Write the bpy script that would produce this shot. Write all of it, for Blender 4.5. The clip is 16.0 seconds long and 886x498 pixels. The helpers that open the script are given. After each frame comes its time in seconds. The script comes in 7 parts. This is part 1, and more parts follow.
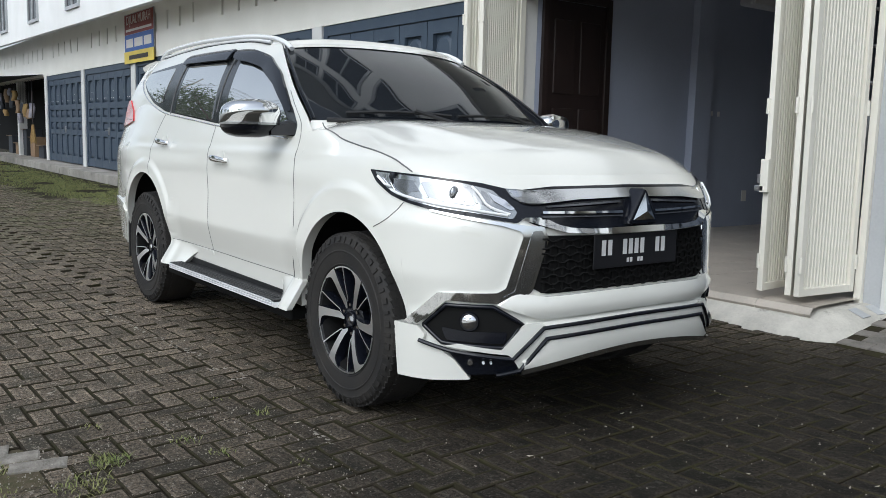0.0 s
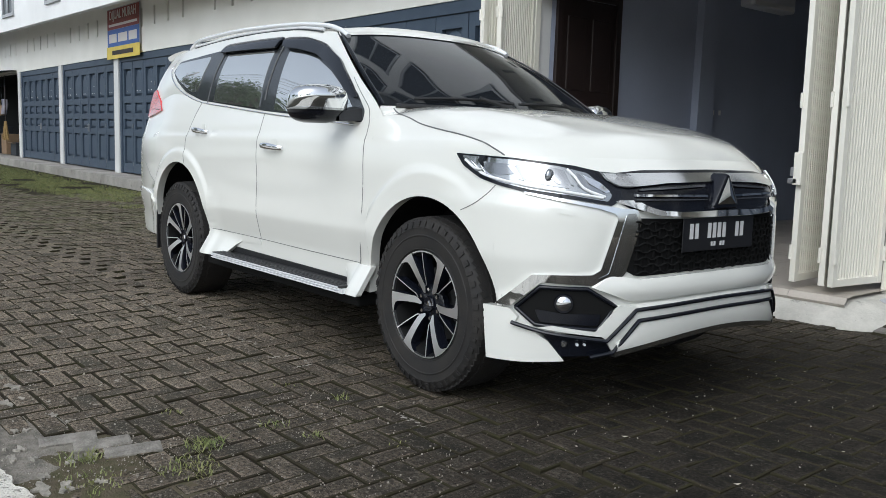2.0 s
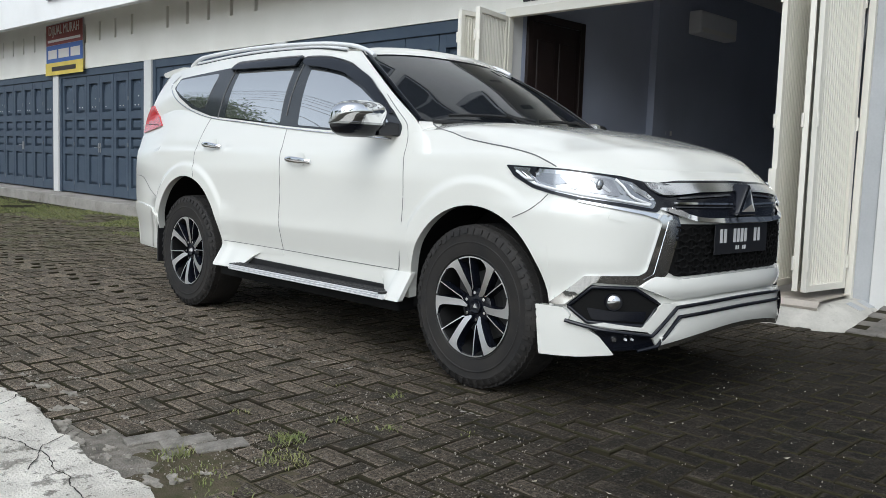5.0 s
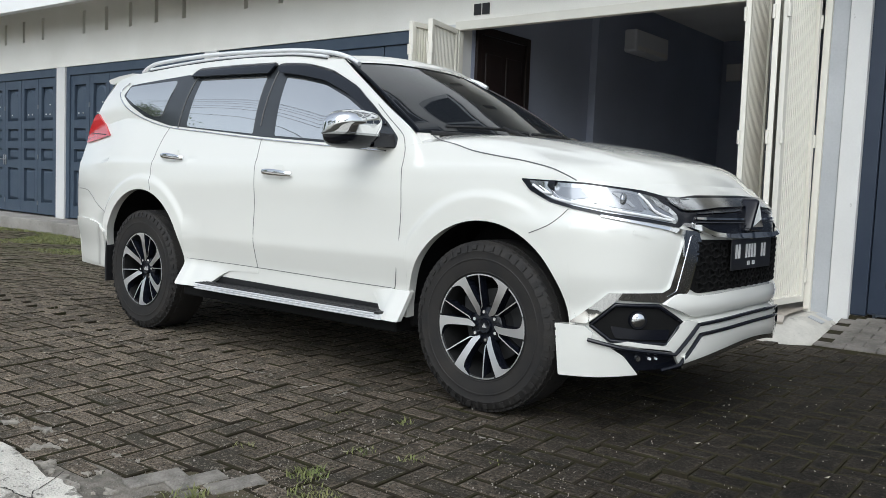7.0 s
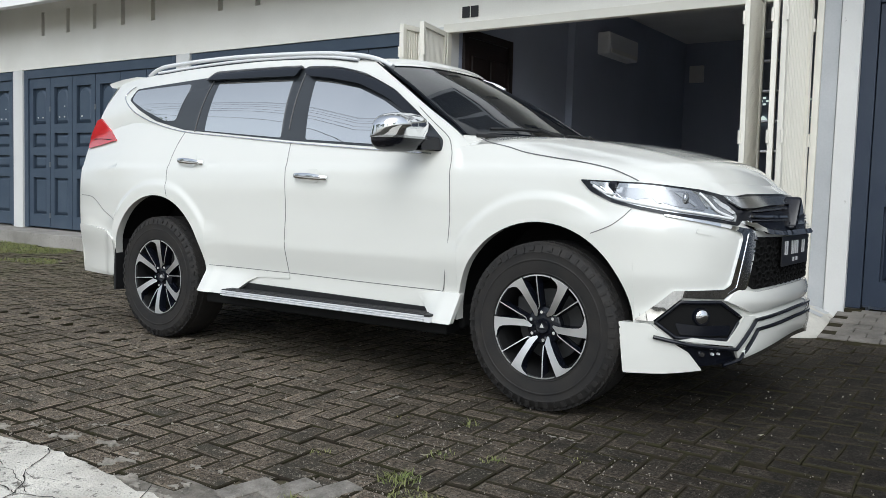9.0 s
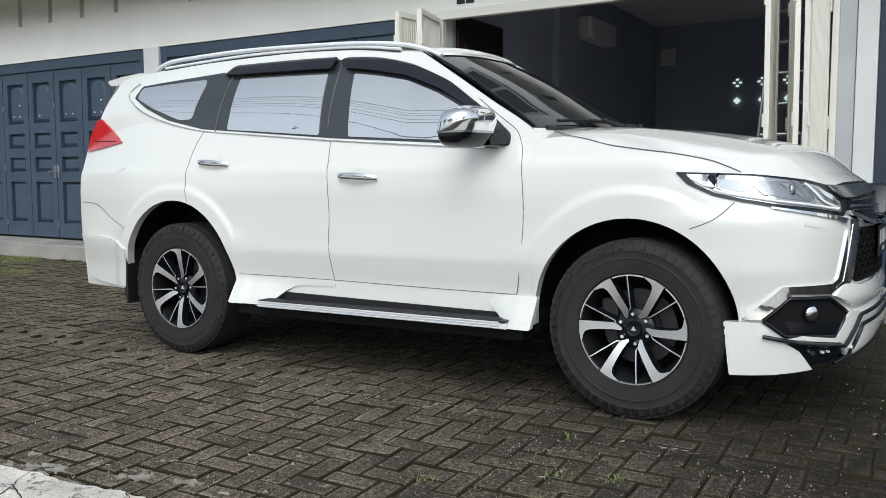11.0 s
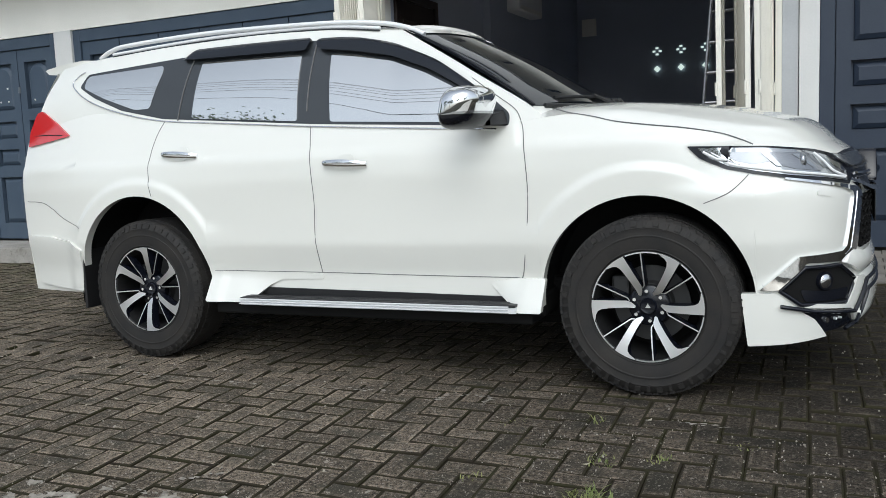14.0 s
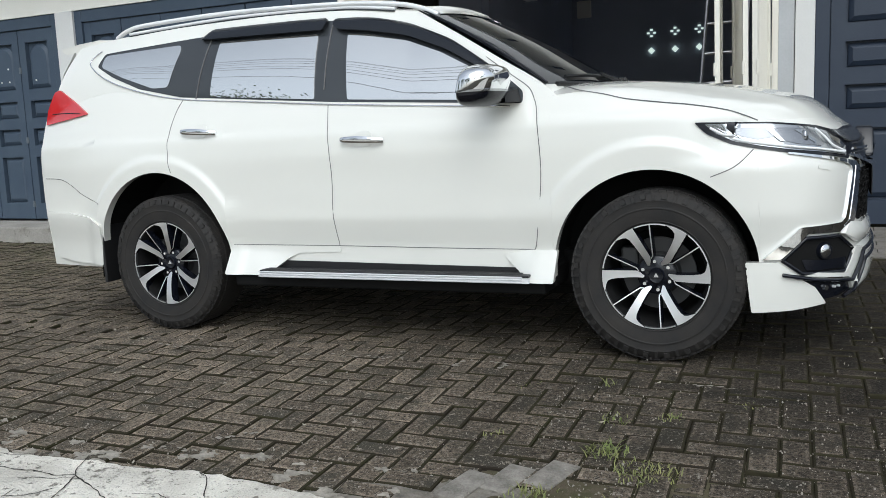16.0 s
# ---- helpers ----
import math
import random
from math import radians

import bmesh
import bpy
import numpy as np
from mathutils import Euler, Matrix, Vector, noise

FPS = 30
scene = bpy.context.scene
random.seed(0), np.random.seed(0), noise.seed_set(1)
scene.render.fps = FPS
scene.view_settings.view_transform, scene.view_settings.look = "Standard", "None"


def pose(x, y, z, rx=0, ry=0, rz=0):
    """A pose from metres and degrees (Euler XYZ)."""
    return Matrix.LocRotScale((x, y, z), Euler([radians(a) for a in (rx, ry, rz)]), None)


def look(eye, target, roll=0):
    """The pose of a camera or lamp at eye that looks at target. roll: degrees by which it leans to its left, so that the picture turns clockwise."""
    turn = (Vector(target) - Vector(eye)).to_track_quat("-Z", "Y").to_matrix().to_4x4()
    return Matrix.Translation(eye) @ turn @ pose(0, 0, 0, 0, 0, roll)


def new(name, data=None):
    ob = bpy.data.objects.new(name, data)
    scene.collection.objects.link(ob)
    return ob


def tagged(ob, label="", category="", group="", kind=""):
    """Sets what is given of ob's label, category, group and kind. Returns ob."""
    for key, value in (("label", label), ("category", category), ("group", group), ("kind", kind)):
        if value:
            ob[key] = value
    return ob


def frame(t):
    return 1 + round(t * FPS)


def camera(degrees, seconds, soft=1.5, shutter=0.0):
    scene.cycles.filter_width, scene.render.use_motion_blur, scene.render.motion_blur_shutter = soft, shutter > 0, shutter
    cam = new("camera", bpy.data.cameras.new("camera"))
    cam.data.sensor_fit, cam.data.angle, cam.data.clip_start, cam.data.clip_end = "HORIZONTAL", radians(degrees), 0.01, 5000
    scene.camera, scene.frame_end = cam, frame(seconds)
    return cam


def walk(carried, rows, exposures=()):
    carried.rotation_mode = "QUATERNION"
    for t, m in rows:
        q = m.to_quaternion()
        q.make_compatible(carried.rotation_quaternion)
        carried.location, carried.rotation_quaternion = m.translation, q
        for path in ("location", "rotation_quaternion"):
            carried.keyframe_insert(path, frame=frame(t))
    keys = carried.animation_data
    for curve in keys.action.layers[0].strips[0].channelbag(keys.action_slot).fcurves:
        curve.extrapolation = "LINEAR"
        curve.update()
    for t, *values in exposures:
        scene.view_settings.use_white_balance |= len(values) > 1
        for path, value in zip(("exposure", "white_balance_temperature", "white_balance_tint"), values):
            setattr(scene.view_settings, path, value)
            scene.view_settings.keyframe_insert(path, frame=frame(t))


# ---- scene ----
cam = camera(55.3, 16.0, soft=0.7)
PATH = [
    (0.0, (3.195, -2.727, 1.158), (1.601, -1.544, 0.911), 1.18),
    (0.5, (3.121, -2.845, 1.156), (1.543, -1.642, 0.906), 1.17),
    (1.0, (3.029, -2.984, 1.129), (1.455, -1.776, 0.882), 0.82),
    (1.5, (2.980, -3.053, 1.114), (1.411, -1.838, 0.865), 1.01),
    (2.0, (2.902, -3.136, 1.069), (1.359, -1.886, 0.830), 1.59),
    (2.5, (2.852, -3.210, 1.092), (1.316, -1.952, 0.851), 1.58),
    (3.0, (2.839, -3.346, 1.033), (1.340, -2.043, 0.804), 1.78),
    (3.5, (2.870, -3.516, 1.070), (1.409, -2.170, 0.840), 1.98),
    (4.0, (2.882, -3.617, 1.057), (1.419, -2.271, 0.833), 1.95),
    (4.2, (2.857, -3.628, 1.047), (1.402, -2.273, 0.831), 1.96),
    (6.3, (2.431, -3.902, 0.989), (1.093, -2.422, 0.846), 1.18),
    (6.5, (2.372, -3.897, 0.989), (1.065, -2.390, 0.845), 1.24),
    (7.0, (2.242, -3.914, 0.990), (0.980, -2.369, 0.848), 2.00),
    (7.5, (2.125, -4.070, 0.990), (0.974, -2.440, 0.857), 2.84),
    (8.0, (2.039, -4.200, 0.996), (0.887, -2.571, 0.861), 1.66),
    (8.5, (1.966, -4.248, 0.995), (0.814, -2.619, 0.861), 1.28),
    (9.0, (1.832, -4.243, 0.976), (0.681, -2.613, 0.843), 1.27),
    (9.2, (1.779, -4.239, 0.981), (0.627, -2.609, 0.847), 1.21),
    (11.3, (1.110, -4.366, 1.024), (0.119, -2.638, 0.845), -0.63),
    (11.5, (1.084, -4.375, 1.028), (0.123, -2.632, 0.830), -0.60),
    (12.0, (1.025, -4.390, 1.032), (0.057, -2.653, 0.821), -1.46),
    (12.5, (0.971, -4.388, 1.037), (0.009, -2.647, 0.827), -1.42),
    (13.0, (0.860, -4.429, 1.045), (-0.074, -2.673, 0.837), -2.06),
    (13.5, (0.770, -4.452, 1.062), (-0.130, -2.679, 0.851), -2.67),
    (14.0, (0.725, -4.440, 1.069), (-0.115, -2.638, 0.845), -2.92),
    (14.5, (0.740, -4.440, 1.070), (-0.111, -2.646, 0.833), -2.95),
    (15.0, (0.719, -4.492, 1.067), (-0.133, -2.698, 0.833), -3.02),
    (15.5, (0.697, -4.567, 1.070), (-0.128, -2.761, 0.829), -2.89),
    (16.0, (0.676, -4.641, 1.046), (-0.140, -2.834, 0.781), -2.92),
]
walk(cam, [(t, look(eye, target, roll)) for t, eye, target, roll in PATH], ((0.0, 0.36, 6100, 7), (9.0, 0.34, 6150, 7), (16.0, 0.34, 6150, 6)))

# ---- light: an overcast sky ----
world = bpy.data.worlds.new("sky")
scene.world = world
world.use_nodes = True
_n, _l = world.node_tree.nodes, world.node_tree.links
_sky = _n.new("ShaderNodeTexSky")
_sky.sky_type, _sky.sun_disc = "NISHITA", False
_sky.sun_elevation, _sky.sun_rotation = radians(50), radians(155)
_sky.air_density, _sky.dust_density, _sky.ozone_density = 1.0, 3.0, 1.5
_hsv = _n.new("ShaderNodeHueSaturation")
_hsv.inputs["Saturation"].default_value = 0.38
_l.new(_sky.outputs[0], _hsv.inputs["Color"])
_l.new(_hsv.outputs[0], _n["Background"].inputs["Color"])
_n["Background"].inputs["Strength"].default_value = 0.15
sun = new("sun", bpy.data.lights.new("sun", "SUN"))
sun.data.energy, sun.data.angle, sun.data.color = 1.05, radians(60), (0.97, 0.99, 1.0)
sun.matrix_world = look((4, -13, 10), (-1, 1, 0))


# ---- small tools ----
def mat(name, col, rough=0.6, metal=0.0, var=0.0, scale=6.0, bump=0.0, fine=60.0, col2=None, coat=0.0, ior=1.5, spec=None):
    m = bpy.data.materials.new(name)
    m.use_nodes = True
    n, l = m.node_tree.nodes, m.node_tree.links
    b = n["Principled BSDF"]
    b.inputs["Roughness"].default_value, b.inputs["Metallic"].default_value = rough, metal
    b.inputs["IOR"].default_value = ior
    b.inputs["Coat Weight"].default_value, b.inputs["Coat Roughness"].default_value = coat, 0.03
    b.inputs["Base Color"].default_value = (*col, 1)
    if spec is not None:
        b.inputs["Specular IOR Level"].default_value = spec
    if var or bump:
        tc = n.new("ShaderNodeNewGeometry")
        big, small = n.new("ShaderNodeTexNoise"), n.new("ShaderNodeTexNoise")
        big.inputs["Scale"].default_value, big.inputs["Detail"].default_value = scale, 5
        small.inputs["Scale"].default_value, small.inputs["Detail"].default_value = fine, 4
        l.new(tc.outputs["Position"], big.inputs["Vector"])
        l.new(tc.outputs["Position"], small.inputs["Vector"])
        if var:
            mix = n.new("ShaderNodeMix")
            mix.data_type = "RGBA"
            mix.inputs["A"].default_value = (*col, 1)
            mix.inputs["B"].default_value = (*(col2 or [c * 0.55 for c in col]), 1)
            add = n.new("ShaderNodeMath")
            add.operation = "MULTIPLY_ADD"
            add.inputs[1].default_value = 0.35
            l.new(small.outputs["Fac"], add.inputs[0])
            l.new(big.outputs["Fac"], add.inputs[2])
            ramp = n.new("ShaderNodeMapRange")
            ramp.inputs["From Min"].default_value, ramp.inputs["From Max"].default_value = 0.5, 0.9
            ramp.inputs["To Max"].default_value = var
            l.new(add.outputs[0], ramp.inputs["Value"])
            l.new(ramp.outputs[0], mix.inputs["Factor"])
            l.new(mix.outputs["Result"], b.inputs["Base Color"])
        if bump:
            bp = n.new("ShaderNodeBump")
            bp.inputs["Strength"].default_value, bp.inputs["Distance"].default_value = bump, 0.01
            l.new(small.outputs["Fac"], bp.inputs["Height"])
            l.new(bp.outputs[0], b.inputs["Normal"])
    return m


def obj(name, bm, material, smooth=False, angle=None):
    me = bpy.data.meshes.new(name)
    bm.to_mesh(me)
    bm.free()
    me.materials.append(material)
    if smooth:
        me.shade_smooth()
        if angle:
            me.set_sharp_from_angle(angle=radians(angle))
    return new(name, me)


def part(name, bm, material, parent, label="", smooth=False, angle=None):
    ob = obj(name, bm, material, smooth, angle)
    ob.parent = parent
    ob.matrix_parent_inverse = parent.matrix_world.inverted() if parent.parent is None else Matrix()
    if label:
        tagged(ob, label)
    return ob


def base(name, x=0, y=0, z=0):
    ob = new(name)
    ob.location = (x, y, z)
    ob.matrix_world = Matrix.Translation((x, y, z))
    ob.empty_display_size = 0.1
    return ob


def box(bm, x0, x1, y0, y1, z0, z1, bevel=0.0):
    r = bmesh.ops.create_cube(bm, size=1, matrix=Matrix.LocRotScale(((x0 + x1) / 2, (y0 + y1) / 2, (z0 + z1) / 2), None, (abs(x1 - x0), abs(y1 - y0), abs(z1 - z0))))
    if bevel:
        vs = set(r["verts"])
        es = [e for e in bm.edges if e.verts[0] in vs and e.verts[1] in vs]
        bmesh.ops.bevel(bm, geom=es, offset=bevel, segments=2, affect="EDGES", profile=0.5)
    return r["verts"]


def boxes(*rows, bevel=0.0):
    bm = bmesh.new()
    for r in rows:
        box(bm, *r, bevel=bevel)
    return bm


def cyl(bm, a, b, r0, r1=None, seg=20, caps=True):
    a, b = Vector(a), Vector(b)
    d = b - a
    q = d.to_track_quat("Z", "Y").to_matrix().to_4x4()
    return bmesh.ops.create_cone(bm, cap_ends=caps, segments=seg, radius1=r0, radius2=r0 if r1 is None else r1, depth=d.length, matrix=Matrix.Translation((a + b) / 2) @ q)["verts"]


def grid_mesh(rows, bm=None, close=False):
    """A sheet through rows of points."""
    bm = bm or bmesh.new()
    vs = [[bm.verts.new(p) for p in r] for r in rows]
    for a, b in zip(vs, vs[1:]):
        n = len(a)
        for i in range(n if close else n - 1):
            j = (i + 1) % n
            try:
                bm.faces.new((a[i], a[j], b[j], b[i]))
            except ValueError:
                pass
    return bm


def tube(bm, pts, r, seg=8, flat=1.0):
    """A round bar along points."""
    pts = [Vector(p) for p in pts]
    rows = []
    for i, p in enumerate(pts):
        d = (pts[min(i + 1, len(pts) - 1)] - pts[max(i - 1, 0)]).normalized()
        s = d.cross(Vector((0, 0, 1)))
        s = s.normalized() if s.length > 1e-4 else Vector((1, 0, 0))
        u = s.cross(d).normalized()
        rows.append([p + (s * math.cos(a) * flat + u * math.sin(a)) * r for a in (2 * math.pi * k / seg for k in range(seg))])
    grid_mesh(rows, bm, close=True)
    for r_ in (rows[0], rows[-1]):
        bm.faces.new([bm.verts.new(p) for p in r_])
    return bm


def table(rows, x):
    """Smooth value at x from rows of (x, value)."""
    xs = [r[0] for r in rows]
    if x <= xs[0]:
        return rows[0][1]
    if x >= xs[-1]:
        return rows[-1][1]
    i = next(k for k in range(len(xs) - 1) if xs[k + 1] >= x)
    h = xs[i + 1] - xs[i]
    t = (x - xs[i]) / h
    v = [r[1] for r in rows]

    def slope(k):
        if k == 0 or k == len(v) - 1:
            a, b = max(k - 1, 0), min(k + 1, len(v) - 1)
            return (v[b] - v[a]) / (xs[b] - xs[a])
        d0, d1 = (v[k] - v[k - 1]) / (xs[k] - xs[k - 1]), (v[k + 1] - v[k]) / (xs[k + 1] - xs[k])
        return 0 if d0 * d1 <= 0 else 2 * d0 * d1 / (d0 + d1)
    m0, m1 = slope(i) * h, slope(i + 1) * h
    return (2 * t**3 - 3 * t**2 + 1) * v[i] + (t**3 - 2 * t**2 + t) * m0 + (3 * t**2 - 2 * t**3) * v[i + 1] + (t**3 - t**2) * m1

# ---- materials ----
M_PAINT = mat("white_pearl_paint", (0.712, 0.710, 0.664), 0.22, coat=1.0)
M_WALL = mat("cream_wall_paint", (0.85, 0.83, 0.77), 0.85, var=0.45, scale=1.3, bump=0.12, col2=(0.70, 0.68, 0.61))
M_PIER = mat("white_wall_paint", (0.66, 0.66, 0.645), 0.8, var=0.5, scale=2.0, bump=0.12, col2=(0.56, 0.56, 0.54))
M_GREY = mat("grey_wall_paint", (0.46, 0.475, 0.49), 0.8, var=0.4, scale=2.0, bump=0.1)
M_UPPER = mat("white_facade_paint", (0.86, 0.86, 0.85), 0.8, var=0.5, scale=1.0, bump=0.1, col2=(0.70, 0.70, 0.68))
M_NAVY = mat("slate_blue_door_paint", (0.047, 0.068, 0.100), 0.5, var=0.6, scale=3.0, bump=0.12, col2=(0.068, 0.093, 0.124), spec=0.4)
# darker version of the door blue, for doors right of the open unit
M_NAVY_DARKER = mat("darker_door_blue", (0.021, 0.031, 0.052), 0.45, var=0.5, scale=3.0, bump=0.10, col2=(0.034, 0.046, 0.066), spec=0.4)
M_GATE = mat("cream_gate_enamel", (0.74, 0.715, 0.635), 0.42, var=0.35, scale=4.0, bump=0.05, col2=(0.70, 0.67, 0.58))
M_JOINT = mat("joint_soil", (0.030, 0.0245, 0.018), 0.95, var=0.7, scale=9, bump=0.8, col2=(0.036, 0.036, 0.015), spec=0.1)
M_CONC = mat("pale_concrete", (0.77, 0.735, 0.66), 0.9, var=0.8, scale=5.0, bump=1.0, fine=110, col2=(0.40, 0.375, 0.33))
M_SILL = mat("sill_render", (0.54, 0.52, 0.47), 0.85, var=0.6, scale=7, bump=0.3, fine=60, col2=(0.30, 0.29, 0.26))
M_APRON = mat("weathered_concrete", (0.36, 0.34, 0.31), 0.9, var=0.8, scale=2.2, bump=0.6, fine=40, col2=(0.18, 0.17, 0.15))
M_TILE = mat("beige_floor_tile", (0.50, 0.45, 0.39), 0.3, var=0.5, scale=3, bump=0.04)
M_ROOM = mat("blue_grey_room_paint", (0.37, 0.41, 0.51), 0.75, var=0.3, scale=1.0, bump=0.1)
M_CEIL = mat("white_ceiling", (0.75, 0.75, 0.75), 0.9, var=0.3, scale=1.0)
M_WOOD = mat("dark_brown_wood", (0.022, 0.013, 0.011), 0.5, var=0.6, scale=5, bump=0.1)
M_BLACK = mat("black_plastic", (0.012, 0.012, 0.013), 0.5, var=0.3, scale=20, bump=0.08, fine=300)
M_GLOSS = mat("gloss_black", (0.006, 0.007, 0.011), 0.16, spec=0.4)
M_RUBBER = mat("tyre_rubber", (0.017, 0.0165, 0.0165), 0.7, var=0.7, scale=9, bump=0.10, fine=160, col2=(0.034, 0.030, 0.026), spec=0.3)
M_CHROME = mat("chrome", (0.80, 0.81, 0.82), 0.05, metal=1.0)
M_ALLOY = mat("machined_alloy", (0.82, 0.82, 0.83), 0.36, metal=1.0)
M_GLASS = mat("tinted_glass", (0.010, 0.012, 0.015), 0.02, ior=1.45, spec=0.34)
M_SIDEGLASS = mat("mirror_film_glass", (0.77, 0.775, 0.76), 0.02, metal=0.95)
M_SEAM = mat("panel_gap", (0.13, 0.13, 0.13), 0.9)
M_DISC = mat("dull_disc", (0.065, 0.065, 0.066), 0.5, metal=0.6)
M_STEEL = mat("zinc_steel", (0.45, 0.45, 0.46), 0.4, metal=0.9)
# black car parts; also the painted shade of the stall and air slots
M_DARK = mat("underbody_and_shade_black", (0.008, 0.008, 0.008), 0.8, spec=0.12)


def pitted(m, rows):
    """Lay sharp-edged dark pits and stains over a material's colour."""
    n, l = m.node_tree.nodes, m.node_tree.links
    b = n["Principled BSDF"]
    src = b.inputs["Base Color"].links[0].from_socket
    geo = n.new("ShaderNodeNewGeometry")
    for scale, lo, width, hue in rows:
        t, r, x = n.new("ShaderNodeTexNoise"), n.new("ShaderNodeMapRange"), n.new("ShaderNodeMix")
        t.inputs["Scale"].default_value, t.inputs["Detail"].default_value, t.inputs["Roughness"].default_value = scale, 8, 0.72
        l.new(geo.outputs["Position"], t.inputs["Vector"])
        r.inputs["From Min"].default_value, r.inputs["From Max"].default_value, r.inputs["To Max"].default_value = lo, lo + width, 0.85
        l.new(t.outputs["Fac"], r.inputs["Value"])
        x.data_type = "RGBA"
        l.new(r.outputs[0], x.inputs["Factor"])
        l.new(src, x.inputs["A"])
        x.inputs["B"].default_value = (*hue, 1)
        src = x.outputs["Result"]
    l.new(src, b.inputs["Base Color"])


pitted(M_CONC, [(6, 0.57, 0.05, (0.20, 0.185, 0.155)), (24, 0.58, 0.03, (0.15, 0.138, 0.112)), (90, 0.60, 0.04, (0.20, 0.185, 0.16))])
pitted(M_SILL, [(5, 0.62, 0.06, (0.22, 0.21, 0.19)), (40, 0.64, 0.04, (0.25, 0.24, 0.21))])
pitted(M_APRON, [(4, 0.58, 0.1, (0.14, 0.13, 0.11)), (35, 0.62, 0.04, (0.13, 0.12, 0.10))])
pitted(M_PIER, [(6, 0.665, 0.03, (0.36, 0.35, 0.33))])
# ---- ground ----
def rise(x, y):
    """The yard climbs towards the far end of the row and falls towards the lane."""
    d = max(0.0, min(2.4, -0.88 - y))
    z = 0.0105 * max(0.0, -4.5 - x) - 0.010 - 0.0065 * max(-4.0, min(1.0, x))
    return z - 0.034 * d - 0.012 * (max(-4.0, min(1.5, x)) + 0.8) * min(1.0, d / 0.3)


def sheet(x0, x1, y0, y1, nx, ny, zf, bm=None):
    return grid_mesh([[(x0 + (x1 - x0) * i / nx, y0 + (y1 - y0) * j / ny, zf(x0 + (x1 - x0) * i / nx, y0 + (y1 - y0) * j / ny)) for i in range(nx + 1)] for j in range(ny + 1)], bm)


def soil(x, y):
    return rise(x, y) - 0.011 + 0.004 * noise.noise((x * 2.1, y * 2.1, 0))


bm = bmesh.new()
xs_ = [-900, -200, -60] + [-30 + 0.5 * i for i in range(85)] + [30, 60, 200, 900]
ys_ = [-900, -200, -60, -20, -9, -6, -4.5] + [-3.6 + 0.2 * i for i in range(34)] + [3.4, 20, 60, 200, 900]
grid_mesh([[(x, y, soil(max(x, -30), y) - (0.02 if abs(x) > 40 or abs(y) > 25 else 0)) for x in xs_] for y in ys_], bm)
ground = tagged(obj("ground", bm, M_JOINT, True), "dark earthen yard ground under the pavers", "ground", kind="structure")

# pale concrete lane with a ragged edge
bm = bmesh.new()


def conc_edge(x):
    return -2.535 + 0.075 * noise.noise((x * 1.3, 3.1, 0)) + 0.05 * noise.noise((x * 5.1, 1.1, 0)) + 0.02 * noise.noise((x * 17, 5, 0))


def conc_z(x, y):
    return rise(x, y) + 0.014 + 0.005 * noise.noise((x * 3, y * 3, 4)) + 0.003 * noise.noise((x * 11, y * 11, 1))


rows = []
cx = [-30 + 0.5 * i for i in range(52)] + [-4 + 0.03 * i for i in range(180)] + [1.4 + 0.6 * i for i in range(48)]
for j, d in enumerate((-0.0, 0.0, 0.02, 0.05, 0.09, 0.14, 0.2, 0.27, 0.35, 0.45, 0.6, 0.9, 1.6, 3.0, 6.0)):
    rows.append([(x, conc_edge(x) - d, (rise(x, -2.5) - 0.03) if j == 0 else conc_z(x, conc_edge(x) - d)) for x in cx])
grid_mesh(rows, bm)
bmesh.ops.reverse_faces(bm, faces=bm.faces)
concrete = tagged(obj("pavement", bm, M_CONC), "pale cracked concrete lane beside the pavers", "pavement", kind="structure")

# ---- the row of shop units ----
SLOPE = -0.0112
TILT_B = Matrix.Rotation(math.atan(-SLOPE), 4, "Y")
PIERS = [-29.25, -24.85, -20.45, -16.10, -11.74, -7.59, -3.42, 0.50, 4.75, 9.0]
DOOR_TOP, BASE_Z = 2.645, 0.150


def tilt(ob):
    """Sets a thing on the gentle slope of the row."""
    ob.matrix_world = TILT_B @ ob.matrix_world
    return ob


def wall_box(name, rows, material, label, bevel=0.0):
    return tilt(tagged(obj(name, boxes(*rows, bevel=bevel), material), label, "wall", kind="structure"))


# wall band above the doors, with slots for air
slots = []
for i in range(45):
    if i % 6 != 5:
        slots.append(-12.38 - 0.708 * i)
for i in range(1, 18):
    if i % 6 != 1:
        slots.append(-12.38 + 0.69 * i)
band = []
edges = sorted(slots)
xprev = -46.0
for x in edges:
    band.append((xprev, x - 0.045, 3.0, 3.2, 3.14, 3.50))
    xprev = x + 0.045
band.append((xprev, 11.0, 3.0, 3.2, 3.14, 3.50))
band.append((-46.0, 11.0, 3.0, 3.2, DOOR_TOP, 3.14))
band.append((-46.0, 11.0, 3.0, 3.2, 3.50, 3.9))
wall_box("wall_front", band, M_WALL, "cream painted front wall with air slots over the doors")
# black strip puts the shade inside the slots into colour
wall_box("wall_slot_backing", [(-46.0, 11.0, 3.21, 3.26, 3.1, 3.6)], M_DARK, "black strip standing for the shade behind the air slots")
for k, p in enumerate(PIERS):
    if k in (6, 7):
        continue
    wall_box("wall_pier", [(p - 0.14, p + 0.14, 2.99, 3.25, -0.05, DOOR_TOP + 0.003)], M_PIER, "white painted pier between two shop doors", 0.006)
wall_box("wall_pier_open", [(-3.72, -3.30, 2.985, 3.2, -0.05, DOOR_TOP + 0.003)], M_PIER, "white painted jamb beside the open gate", 0.006)
wall_box("wall_pier_grey", [(0.325, 0.447, 2.985, 3.2, -0.05, DOOR_TOP + 0.003)], M_GREY, "grey painted jamb beside the open gate", 0.004)
